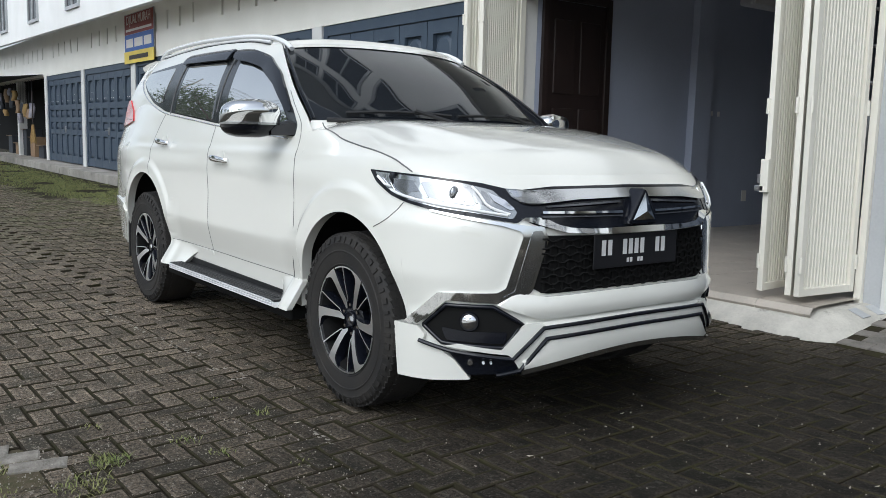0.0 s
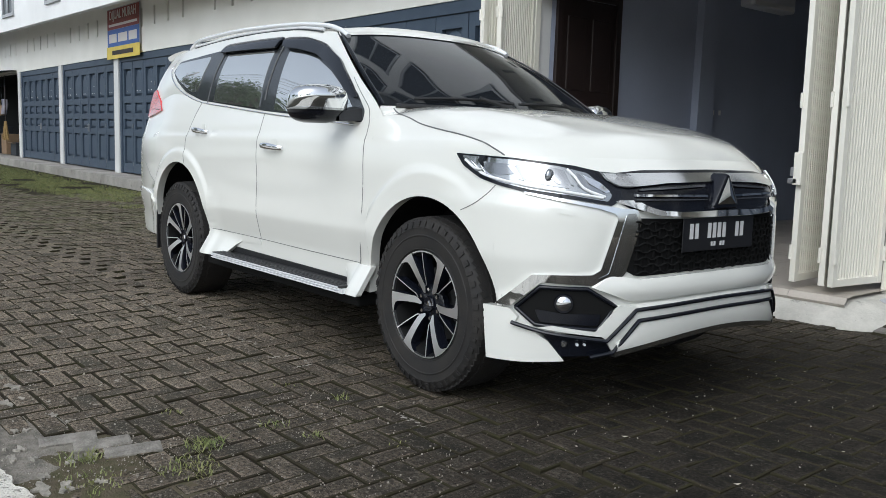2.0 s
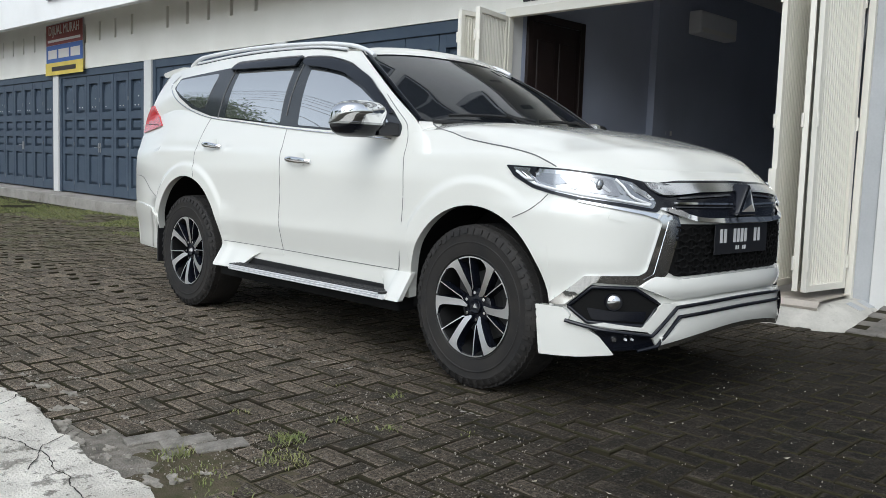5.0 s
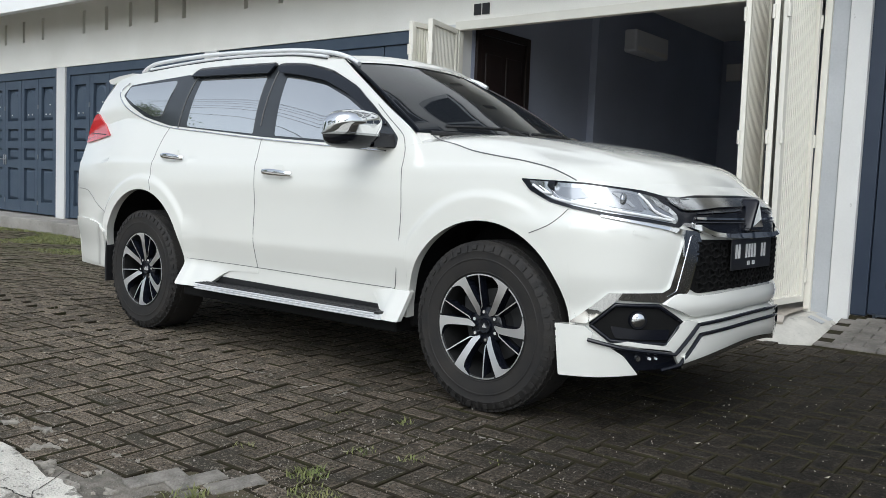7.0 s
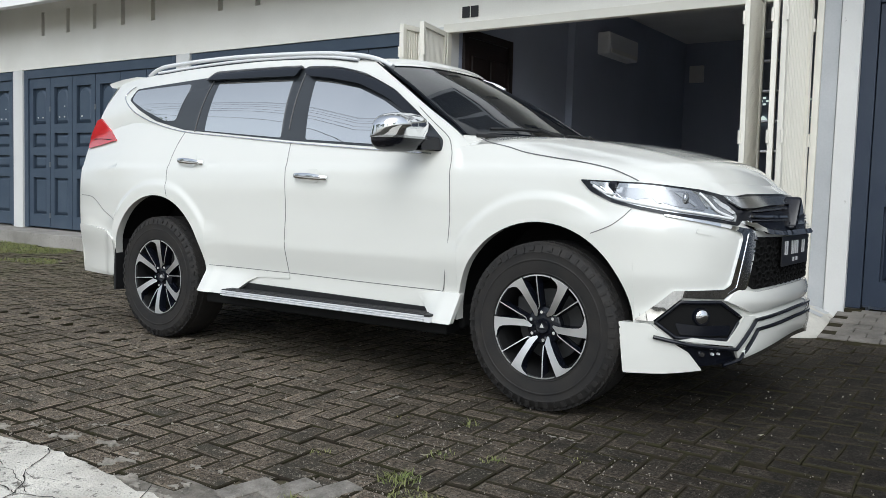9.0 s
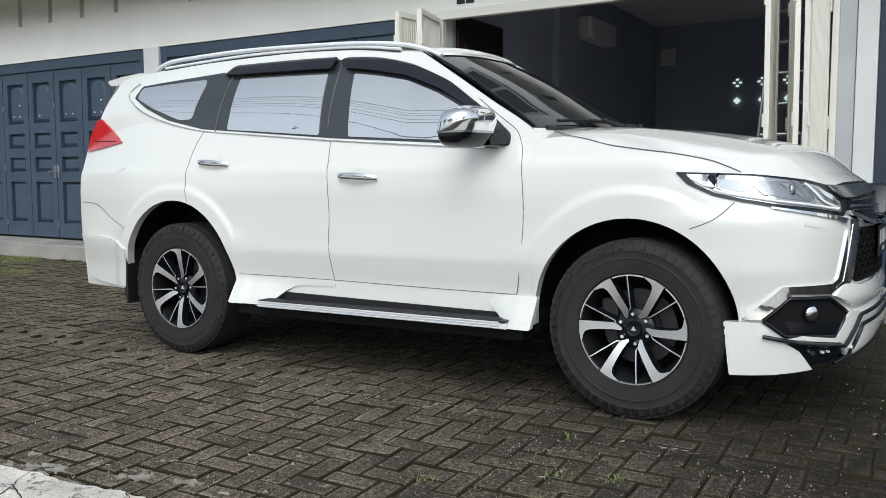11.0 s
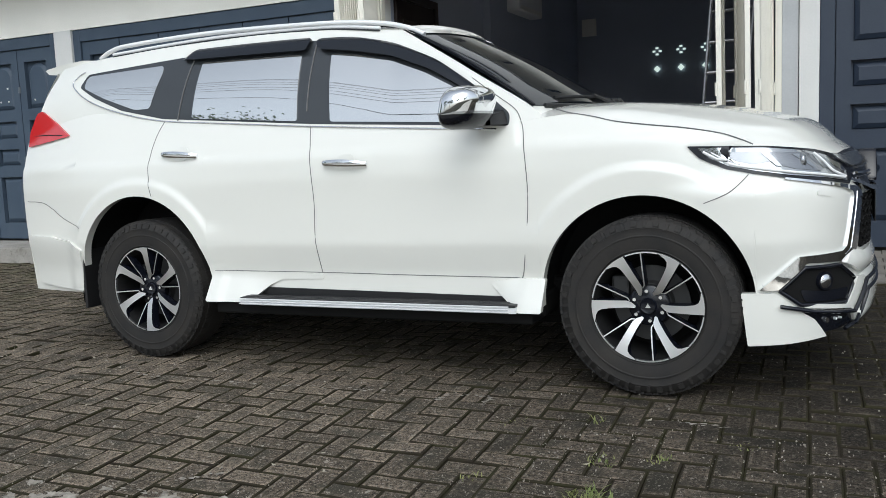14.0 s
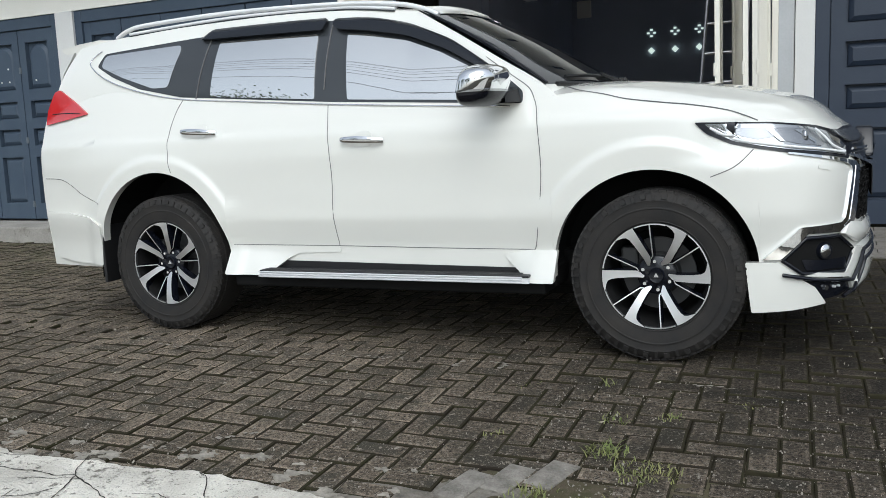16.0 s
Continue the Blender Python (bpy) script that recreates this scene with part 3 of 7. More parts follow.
def screen_pt(v, w):
    """Windscreen, w from the base to the roof."""
    zb, zt = 1.262, 1.692
    xe = a_pillar_x(zb + (zt - zb) * w)
    x = xe + (0.20 * (1 - w) + 0.09 * w) * (1 - v * v)
    ye = cab_y(xe, zb + (zt - zb) * w) - 0.012 + 0.010 * w
    z = zb + (zt - zb) * w + (0.033 * w - 0.0 * (1 - w)) * (1 - abs(v) ** 3) + 0.02 * math.sin(math.pi * w)
    return (x, v * ye, z)


bm = grid_mesh([[screen_pt(k / 16, w / 14) for k in range(-16, 17)] for w in range(15)])
bmesh.ops.recalc_face_normals(bm, faces=bm.faces)
part("windscreen", bm, M_GLASS, car, "dark tinted windscreen", True)
# tail panel
bm = grid_mesh([[(-3.80 + 0.18 * max(0, (z - 1.0) / 0.7), v * (side_y(-3.80, min(z, 1.26)) if z < 1.26 else cab_y(-3.7, z)), z) for v in (-1, -0.5, 0, 0.5, 1)] for z in (0.36, 0.6, 0.9, 1.1, 1.26, 1.4, 1.55, 1.68)])
part("tailgate", bm, M_PAINT, car, "white tailgate", True, 40)

# ---- wheels ----
def tyre_bm():
    bm = bmesh.new()
    prof = [(0.235, -0.115), (0.243, -0.1265), (0.247, -0.1300), (0.250, -0.1275), (0.275, -0.1325), (0.300, -0.1340), (0.303, -0.1365), (0.307, -0.1365), (0.310, -0.1338), (0.335, -0.1325), (0.340, -0.1345), (0.344, -0.1318), (0.366, -0.124), (0.380, -0.108), (0.387, -0.06), (0.388, 0.0), (0.387, 0.06), (0.380, 0.108), (0.34, 0.132), (0.235, 0.115)]
    seg = 72
    rows = []
    for k in range(seg):
        a = 2 * math.pi * k / seg
        row = []
        for i, (r, y) in enumerate(prof):
            rr = r - (0.003 if i in (12, 13, 14) and k % 2 else 0.0)
            row.append((rr * math.cos(a), y, rr * math.sin(a)))
        rows.append(row)
    rows.append(rows[0])
    grid_mesh(rows, bm)
    bmesh.ops.remove_doubles(bm, verts=bm.verts, dist=1e-5)
    bmesh.ops.recalc_face_normals(bm, faces=bm.faces)
    return bm


SPOKE = [(0.053, 0.006, -0.001), (0.060, 0.010, -0.006), (0.072, 0.0085, -0.016), (0.091, 0.007, -0.0235), (0.13, 0.008, -0.0245), (0.165, 0.010, -0.025), (0.195, 0.014, -0.0255), (0.212, 0.022, -0.0255), (0.222, 0.038, -0.0255), (0.229, 0.058, -0.0255), (0.237, 0.075, -0.0255)]
THIN = [(r, q + 0.0028, q - 0.0028) for r, q in ((0.076, 0.0250), (0.090, 0.0135), (0.098, 0.0130), (0.13, 0.0150), (0.17, 0.0175), (0.21, 0.0205), (0.2345, 0.0220))]


def spoke_bm(a, prof, lift=0.0, depth=0.0):
    """A wheel spoke from rows of radius and its two edges: the machined face, or with a depth its flanks."""
    face, left, right = [], [], []
    for r, ql, qr in prof:
        t = (r - 0.05) / 0.187
        y = -0.096 - 0.0325 * t - 0.005 * math.sin(math.pi * t) + lift

        def at(q, yy):
            return (r * math.cos(a + q / r), yy, r * math.sin(a + q / r))
        face.append([at(ql + (qr - ql) * k / 4, y) for k in range(5)])
        left.append([at(ql, y + 0.0003), at(ql + 0.0015, y + 0.003), at(ql + 0.004, y + depth)])
        right.append([at(qr, y + 0.0003), at(qr - 0.0015, y + 0.003), at(qr - 0.004, y + depth)])
    bm = bmesh.new()
    for rows in ([left, right] if depth else [face]):
        grid_mesh(rows, bm)
    bmesh.ops.recalc_face_normals(bm, faces=bm.faces)
    return bm


def arc_bm(a0, a1, r0, r1, y):
    """A thin machined band along the rim."""
    n = 12
    bm = grid_mesh([[(r * math.cos(a0 + (a1 - a0) * k / n), yy, r * math.sin(a0 + (a1 - a0) * k / n)) for r, yy in ((r0, y + 0.006), (r0, y), (r1, y), (r1, y + 0.006))] for k in range(n + 1)])
    bmesh.ops.recalc_face_normals(bm, faces=bm.faces)
    return bm


def ring_bm(prof, seg=72):
    rows = []
    for k in range(seg + 1):
        a = 2 * math.pi * k / seg
        rows.append([(r * math.cos(a), y, r * math.sin(a)) for r, y in prof])
    bm = grid_mesh(rows)
    bmesh.ops.remove_doubles(bm, verts=bm.verts, dist=1e-5)
    bmesh.ops.recalc_face_normals(bm, faces=bm.faces)
    return bm


def wheel(x, s, turn=0.0):
    e = new("wheel")
    e.parent = car
    e.matrix_parent_inverse = car.matrix_world.inverted()
    e.matrix_basis = pose(x, s * 0.765, 0.380 if x > -1 else 0.398, 0, 0, 0 if s < 0 else 180)
    ty = part("tyre", tyre_bm(), M_RUBBER, e, "black all-terrain tyre", True, 35)
    bm = bmesh.new()
    for k in range(48):
        a = 2 * math.pi * k / 48
        turn_ = Matrix.Rotation(-a, 4, "Y")
        # shoulder lugs: a hooked pair down the sidewall and a block on the tread edge
        for px_, pz_, lx_, lz_ in ((0.353, 0.0, 0.030, 0.013), (0.338, 0.009, 0.008, 0.024)) if k % 2 == 0 else ((0.357, 0.0, 0.022, 0.024),):
            bmesh.ops.create_cube(bm, size=1, matrix=turn_ @ pose(px_, -0.1290, pz_, 0, 0, 17) @ Matrix.Diagonal((lx_, 0.009, lz_, 1)))
    for k in range(72):
        a = 2 * math.pi * k / 72
        for yy, wy, sk in ((-0.097, 0.030, 0.0), (-0.050, 0.034, 0.5), (0.0, 0.032, 0.0), (0.050, 0.034, 0.5), (0.097, 0.030, 0.0)):
            m = Matrix.Rotation(-a - sk * 2 * math.pi / 72, 4, "Y") @ pose(0.3815 - (0.003 if abs(yy) > 0.09 else 0), yy, 0, 0, 0, 0)
            bmesh.ops.create_cube(bm, size=1, matrix=m @ Matrix.Rotation(radians(14 if yy < 0 else -14), 4, "X") @ Matrix.Diagonal((0.012, wy, 0.0305, 1)))
    tagged(part("tread_lug", bm, M_RUBBER, ty), kind="stuff")
    part("rim", ring_bm([(0.2385, -0.118), (0.2385, -0.126), (0.235, -0.1275), (0.2315, -0.125), (0.230, -0.115)]), M_DISC, e, "dark alloy rim lip", True, 40)
    part("barrel", ring_bm([(0.2305, -0.116), (0.222, -0.106), (0.21, -0.06), (0.205, 0.02), (0.20, 0.06), (0.05, 0.07), (0.001, 0.07)]), M_DARK, e, "black inner barrel", True, 40)
    part("brake_disc", ring_bm([(0.165, 0.0), (0.165, -0.012), (0.10, -0.012), (0.09, -0.035), (0.001, -0.035)]), M_DISC, e, "grey steel brake disc", True, 30)
    bm = bmesh.new()
    box(bm, -0.17, -0.09, -0.035, 0.03, 0.02, 0.12, 0.012)
    part("brake_caliper", bm, M_DISC, e)
    for k in range(6):
        a = math.pi / 3 * k + turn
        part("wheel_spoke", spoke_bm(a, SPOKE), M_ALLOY, e, "machined bright spoke", True, 30)
        part("flank", spoke_bm(a, SPOKE, 0.0, 0.05), M_GLOSS, e, "black spoke flank", True, 40)
        part("wheel_spoke", spoke_bm(a + math.pi / 6, THIN, 0.003), M_ALLOY, e, "thin kinked machined spoke", True, 30)
        part("flank", spoke_bm(a + math.pi / 6, THIN, 0.003, 0.05), M_GLOSS, e, "black spoke flank", True, 40)
        part("rim_band", arc_bm(a + 0.31, a + 0.90, 0.2318, 0.2372, -0.1284), M_ALLOY, e, "bright machined rim band", True, 30)
        bm = bmesh.new()
        al = a + math.pi / 6 + 0.10
        cyl(bm, (0.064 * math.cos(al), -0.060, 0.064 * math.sin(al)), (0.064 * math.cos(al), -0.097, 0.064 * math.sin(al)), 0.0095, 0.008, 6)
        part("lug_nut", bm, M_CHROME, e)
    part("centre_cap", ring_bm([(0.036, -0.07), (0.035, -0.094), (0.031, -0.100), (0.027, -0.0985), (0.001, -0.0985)]), M_GLOSS, e, "gloss black centre cap", True, 40)
    part("hub", ring_bm([(0.088, -0.05), (0.086, -0.080), (0.078, -0.086), (0.001, -0.086)]), M_GLOSS, e, "gloss black hub", True, 40)
    bm = bmesh.new()
    cyl(bm, (0, -0.098, 0), (0, -0.1025, 0), 0.015, 0.013, 3)
    part("cap_badge", bm, M_CHROME, e, "plain chrome badge")


for x, tn in ((0.006, 0.0), (-2.768, 0.52)):
    for s in (-1, 1):
        wheel(x, s, tn)
# ---- the car's panels, lamps and trim ----
from mathutils.geometry import delaunay_2d_cdt


def rounded(poly, r, n=4):
    """A polygon with its corners rounded."""
    out = []
    m = len(poly)
    for i in range(m):
        p, a, b = Vector(poly[i]), Vector(poly[i - 1]), Vector(poly[(i + 1) % m])
        da, db = (a - p), (b - p)
        ra, rb = min(r, da.length * 0.45), min(r, db.length * 0.45)
        p0, p1 = p + da.normalized() * ra, p + db.normalized() * rb
        for k in range(n + 1):
            t = k / n
            q = p0 * (1 - t) ** 2 + p * 2 * t * (1 - t) + p1 * t * t
            out.append((q.x, q.y))
    return out


def patch(poly, fn, off=0.003, depth=0.012, step=0.035):
    """A solid piece laid over the surface fn(a, b, lift) inside a polygon of (a, b)."""
    pts = []
    m = len(poly)
    for i in range(m):
        a, b = Vector(poly[i]), Vector(poly[(i + 1) % m])
        n = max(1, int((b - a).length / step))
        pts += [a + (b - a) * k / n for k in range(n)]
    nb = len(pts)
    x0, x1 = min(p.x for p in pts), max(p.x for p in pts)
    z0, z1 = min(p.y for p in pts), max(p.y for p in pts)

    def inside(q):
        c = False
        for i in range(nb):
            a, b = pts[i], pts[i - 1]
            if (a.y > q.y) != (b.y > q.y) and q.x < (b.x - a.x) * (q.y - a.y) / (b.y - a.y) + a.x:
                c = not c
        return c
    inner = []
    nx, nz = int((x1 - x0) / step) + 1, int((z1 - z0) / step) + 1
    for i in range(1, nx):
        for j in range(1, nz):
            q = Vector((x0 + (x1 - x0) * i / nx, z0 + (z1 - z0) * j / nz))
            if inside(q) and min((q - p).length for p in pts) > step * 0.4:
                inner.append(q)
    vs, _, fs, *_ = delaunay_2d_cdt(pts + inner, [(i, (i + 1) % nb) for i in range(nb)], [], 1, 1e-5)
    bm = bmesh.new()
    bv = [bm.verts.new(fn(v.x, v.y, off)) for v in vs]
    for f in fs:
        try:
            bm.faces.new([bv[i] for i in f])
        except ValueError:
            pass
    if depth:
        rim = [bm.verts.new(fn(p.x, p.y, off)) for p in pts]
        low = [bm.verts.new(fn(p.x, p.y, off - depth)) for p in pts]
        for i in range(nb):
            j = (i + 1) % nb
            bm.faces.new((rim[i], rim[j], low[j], low[i]))
        bmesh.ops.remove_doubles(bm, verts=bm.verts, dist=1e-5)
    bmesh.ops.recalc_face_normals(bm, faces=bm.faces)
    return bm


def on_side(s):
    return lambda x, z, o: (x, s * (side_y(x, z) + o), z)


def on_cab(s):
    return lambda x, z, o: (x, s * (cab_y(x, z) + o), z + 0.3 * o)


def corner(u, z):
    """The point of the nose where x - |y| = u, as x, |y| and the outward way."""
    w = table(WIDTH, z) + flare(0.3, z)
    lo, hi = 0.0, w - 1e-6
    if u < front_x(hi, z) - hi:
        x = u + w
        for _ in range(6):
            x = u + side_y(x, z)
        return x, side_y(x, z), 0.0, 1.0
    for _ in range(40):
        m = (lo + hi) / 2
        if front_x(m, z) - m > u:
            lo = m
        else:
            hi = m
    y = (lo + hi) / 2
    d = 0.004
    dx = front_x(min(y + d, w - 1e-6), z) - front_x(max(y - d, 0), z)
    n = Vector((2 * d, -dx)).normalized()
    return front_x(y, z), y, n.x, n.y


def on_corner(s):
    def f(u, z, o):
        x, y, nx, ny = corner(u, z)
        return (x + nx * o, s * (y + ny * o), z)
    return f


def on_front(y, z, o):
    return (front_x(y, z) + o, y, z)


def seam(pts, fn, r=0.0021):
    bm = bmesh.new()
    tube(bm, [fn(a, b, 0.0002) for a, b in curve(pts, 8)], r, 6)
    return bm


def densify(pts, step=0.03):
    out = []
    for a, b in zip(pts, pts[1:]):
        n = max(1, int(math.hypot(b[0] - a[0], b[1] - a[1]) / step))
        out += [(a[0] + (b[0] - a[0]) * k / n, a[1] + (b[1] - a[1]) * k / n) for k in range(n)]
    return out + [pts[-1]]


def curve(pts, n=8):
    """A smooth line through points."""
    out = []
    P = [Vector(p) for p in pts]
    for i in range(len(P) - 1):
        a, b, c, d = P[max(i - 1, 0)], P[i], P[i + 1], P[min(i + 2, len(P) - 1)]
        for k in range(n):
            t = k / n
            out.append(0.5 * (2 * b + (c - a) * t + (2 * a - 5 * b + 4 * c - d) * t * t + (3 * b - a - 3 * c + d) * t ** 3))
    return [tuple(p) for p in out] + [tuple(P[-1])]


M_FILM = M_SIDEGLASS
M_LENS = mat("lamp_lens", (0.42, 0.435, 0.44), 0.08, metal=0.85)
M_LAMPGREY = mat("lamp_grey_inset", (0.30, 0.31, 0.325), 0.14, metal=0.8)
M_REFLECT = mat("lamp_reflector", (0.75, 0.76, 0.78), 0.12, metal=1.0)
M_LAMPDARK = mat("lamp_dark_inset", (0.10, 0.105, 0.115), 0.15, metal=0.6)
M_LAMPWHITE = mat("lamp_white_tube", (0.80, 0.81, 0.82), 0.2)
M_TAIL = mat("red_tail_lens", (0.52, 0.022, 0.026), 0.08, coat=1.0)
M_SATIN = mat("satin_silver", (0.62, 0.63, 0.65), 0.16, metal=1.0)
M_VISOR = mat("smoked_visor", (0.006, 0.008, 0.012), 0.03, ior=1.5)
M_TRIM = mat("grey_pillar_trim", (0.034, 0.038, 0.042), 0.12, ior=1.6)
M_RAIL = mat("silver_rail_paint", (0.74, 0.75, 0.76), 0.22, metal=0.1)
M_PLATE = mat("plate_black", (0.010, 0.010, 0.012), 0.4)
M_BAR = mat("plate_white", (0.62, 0.62, 0.62), 0.5)

VISOR_F = [(-1.695, 1.690), (-1.495, 1.678), (-1.262, 1.627), (-0.995, 1.515), (-0.80, 1.388), (-0.69, 1.305)]
VISOR_R = [(-2.555, 1.66), (-2.475, 1.708), (-1.745, 1.698), (-1.722, 1.690)]
DLO = [(-3.345, 1.565), (-3.305, 1.640), (-2.60, 1.672), (-1.72, 1.682), (-1.50, 1.668), (-1.27, 1.618), (-1.03, 1.520), (-0.84, 1.405), (-0.70, 1.318), (-0.60, 1.235), (-0.60, 1.178), (-1.66, 1.250), (-2.66, 1.338), (-2.98, 1.405), (-3.20, 1.490)]
for s in (-1, 1):
    f, g, c = on_side(s), on_cab(s), on_corner(s)
    dlo = part("window_surround", patch(rounded(DLO, 0.02), g, 0.002, 0.006), M_TRIM, car, "dark grey window surround and pillars", True, 40)
    part("front_door_glass", patch(rounded([(-1.592, 1.600), (-1.44, 1.580), (-1.245, 1.532), (-1.045, 1.455), (-0.89, 1.375), (-0.76, 1.290), (-0.675, 1.225), (-0.665, 1.196), (-1.552, 1.254)], 0.015), g, 0.006, 0.005), M_FILM, car, "tinted door glass", True, 40)
    part("rear_door_glass", patch(rounded([(-2.415, 1.628), (-1.768, 1.612), (-1.752, 1.268), (-2.448, 1.325)], 0.015), g, 0.006, 0.005), M_FILM, car, "tinted door glass", True, 40)
    part("quarter_glass", patch(rounded([(-3.29, 1.625), (-2.70, 1.638), (-2.690, 1.600), (-2.755, 1.400), (-2.87, 1.400), (-3.12, 1.482), (-3.305, 1.558)], 0.025), g, 0.006, 0.005), M_FILM, car, "tinted quarter glass", True, 40)
    part("rear_visor", patch(rounded([(-2.555, 1.650), (-2.475, 1.708), (-1.745, 1.698), (-1.722, 1.680), (-1.735, 1.622), (-2.435, 1.640)], 0.014), lambda x, z, o, g=g: g(x, z, o + 0.024 * (1 - math.exp(-max(0.0, table(VISOR_R, x) - z) / 0.02))), 0.010, 0.014, 0.014), M_VISOR, car, "smoked plastic rain visor", True, 40)
    part("front_visor", patch(rounded([(-1.695, 1.690), (-1.495, 1.678), (-1.262, 1.627), (-0.995, 1.515), (-0.800, 1.388), (-0.690, 1.305), (-0.705, 1.288), (-0.815, 1.352), (-1.012, 1.462), (-1.247, 1.552), (-1.477, 1.597), (-1.665, 1.622)], 0.05), lambda x, z, o, g=g: g(x, z, o + 0.024 * (1 - math.exp(-max(0.0, table(VISOR_F, x) - z) / 0.02))), 0.010, 0.014, 0.014), M_VISOR, car, "smoked plastic rain visor", True, 40)
    for xa in (-2.50, -1.66):
        bm = bmesh.new()
        tube(bm, [g(xa - 0.035 + 0.0 * k, 1.655 - 0.34 * k / 6 - (0.0 if xa > -2 else 0.0), 0.004) for k in range(7)] if xa > -2 else [g(-2.485 - 0.062 * k / 6, 1.645 - 0.325 * k / 6, 0.004) for k in range(7)], 0.004, 6)
        part("pillar_seam", bm, M_SEAM, car)
    bm = bmesh.new()
    tube(bm, [g(a, b, 0.004) for a, b in densify(curve([(-3.34, 1.658), (-3.40, 1.622), (-3.405, 1.575), (-3.24, 1.475), (-2.99, 1.392), (-2.66, 1.325), (-2.2, 1.283), (-1.66, 1.236), (-1.1, 1.195), (-0.66, 1.166)], 5))], 0.0045, 6)
    part("waist_moulding", bm, M_CHROME, car, "thin chrome waist moulding", True)
    # panel gaps
    for pts in ([(-2.640, 1.325), (-2.680, 1.25), (-2.703, 1.14), (-2.703, 1.03), (-2.675, 0.915)],
                [(-1.668, 1.235), (-1.645, 1.05), (-1.634, 0.87), (-1.639, 0.673), (-1.627, 0.503)],
                [(-0.546, 1.196), (-0.533, 1.160), (-0.518, 1.041), (-0.508, 0.90), (-0.515, 0.746), (-0.548, 0.515), (-0.575, 0.492)],
                [(-0.575, 0.492), (-1.10, 0.496), (-1.627, 0.503), (-2.30, 0.506)],
                [(0.415, 0.925), (0.345, 0.858), (0.245, 0.815)],
                [(-3.76, 0.905), (-3.60, 0.897), (-3.50, 0.86), (-3.404, 0.804), (-3.26, 0.745)]):
        part("panel_gap", seam(pts, f), M_SEAM, body)
    part("panel_gap", seam([(-0.546, 1.200), (-0.565, 1.239), (-0.594, 1.267), (-0.641, 1.300), (-0.705, 1.344), (-0.80, 1.412)], g), M_SEAM, body)
    bm = bmesh.new()
    tube(bm, [(x, s * (side_y(x, z) - dy), z + 0.004) for x, z, dy in curve([(-0.40, 1.240, 0.022), (-0.33, 1.216, 0.008), (-0.22, 1.192, 0.004), (-0.12, 1.165, 0.003), (0.04, 1.139, 0.002), (0.16, 1.122, 0.002), (0.30, 1.093, 0.002), (0.38, 1.064, 0.002), (0.43, 1.040, 0.002)])], 0.0032, 6)
    part("bonnet_gap", bm, M_SEAM, body)
    # handles
    for hx, hz, dz in ((-1.44, 1.045, -0.006), (-2.49, 1.132, -0.008)):
        h = new("door_handle")
        h.parent = car
        h.matrix_parent_inverse = car.matrix_world.inverted()
        bm = patch(rounded([(hx - 0.075, hz - 0.03), (hx + 0.06, hz - 0.032), (hx + 0.05, hz + 0.045), (hx - 0.04, hz + 0.045)], 0.035), lambda x, z, o, f=f, hx=hx, hz=hz: f(x, z, o + 0.004 * min(1.0, ((x - hx) / 0.065) ** 2 + ((z - hz) / 0.042) ** 2)), 0.0008, 0.003, 0.012)
        part("handle_cup", bm, M_PAINT, h, "", True, 40)
        rows = []
        for k in range(15):
            t = k / 14
            x = hx - 0.125 + 0.25 * t
            o = 0.010 + 0.030 * math.sin(math.pi * t) ** 0.5
            hh = 0.012 + 0.006 * math.sin(math.pi * t)
            z = hz + dz * (t - 0.5) * 2 + 0.004 * math.sin(math.pi * t)
            yb = side_y(x, z)
            rows.append([(x, s * (yb + o + 0.008 * math.cos(a)), z + hh * math.sin(a)) for a in (2 * math.pi * i / 10 for i in range(10))])
        bm = grid_mesh(rows, close=True)
        for r_ in (rows[0], rows[-1]):
            bm.faces.new([bm.verts.new(p) for p in r_])
        bmesh.ops.recalc_face_normals(bm, faces=bm.faces)
        part("grip", bm, M_CHROME, h, "chrome door handle", True, 50)
    # tail lamp
    tl = part("tail_lamp", patch(rounded([(-3.375, 1.283), (-3.56, 1.258), (-3.775, 1.235), (-3.765, 1.32), (-3.70, 1.435), (-3.655, 1.448)], 0.012), lambda x, z, o: (x, s * ((side_y(x, z) if z < table(SHOULDER, x) else cab_y(x, z)) + o), z), 0.012, 0.02), M_TAIL, car, "red tail lamp", True, 40)
    part("lens_edge", seam([(-3.775, 1.300), (-3.60, 1.300), (-3.44, 1.29)], lambda x, z, o: (x, s * (side_y(x, z) + 0.013), z), 0.003), M_GLOSS, tl)
    # rear skirt and mud flap
    part("rear_skirt", patch(rounded([(-3.775, 0.700), (-3.52, 0.690), (-3.355, 0.668), (-3.262, 0.618), (-3.285, 0.372), (-3.55, 0.385), (-3.72, 0.410)], 0.012), f, 0.016, 0.02), M_PAINT, car, "white painted rear skirt", True, 40)
    part("mud_flap", boxes((-3.285, -3.265, s * 0.60, s * 0.865, 0.27, 0.62), bevel=0.005), M_BLACK, car, "black rubber mud flap")
    # running board
    rb = new("running_board")
    rb.parent = car
    rb.matrix_parent_inverse = car.matrix_world.inverted()
    y0, y1 = s * 0.80, s * 0.962
    part("tread", boxes((-2.07, -0.56, min(y0, y1), max(y0, y1), 0.372, 0.384), bevel=0.003), M_BLACK, rb, "black ribbed tread")
    for q_ in (0.895, 0.915, 0.935):
        part("tread_rib", boxes((-2.05, -0.60, min(s * q_, s * (q_ + 0.006)), max(s * q_, s * (q_ + 0.006)), 0.384, 0.3875)), M_DISC, rb, "thin grey tread rib")
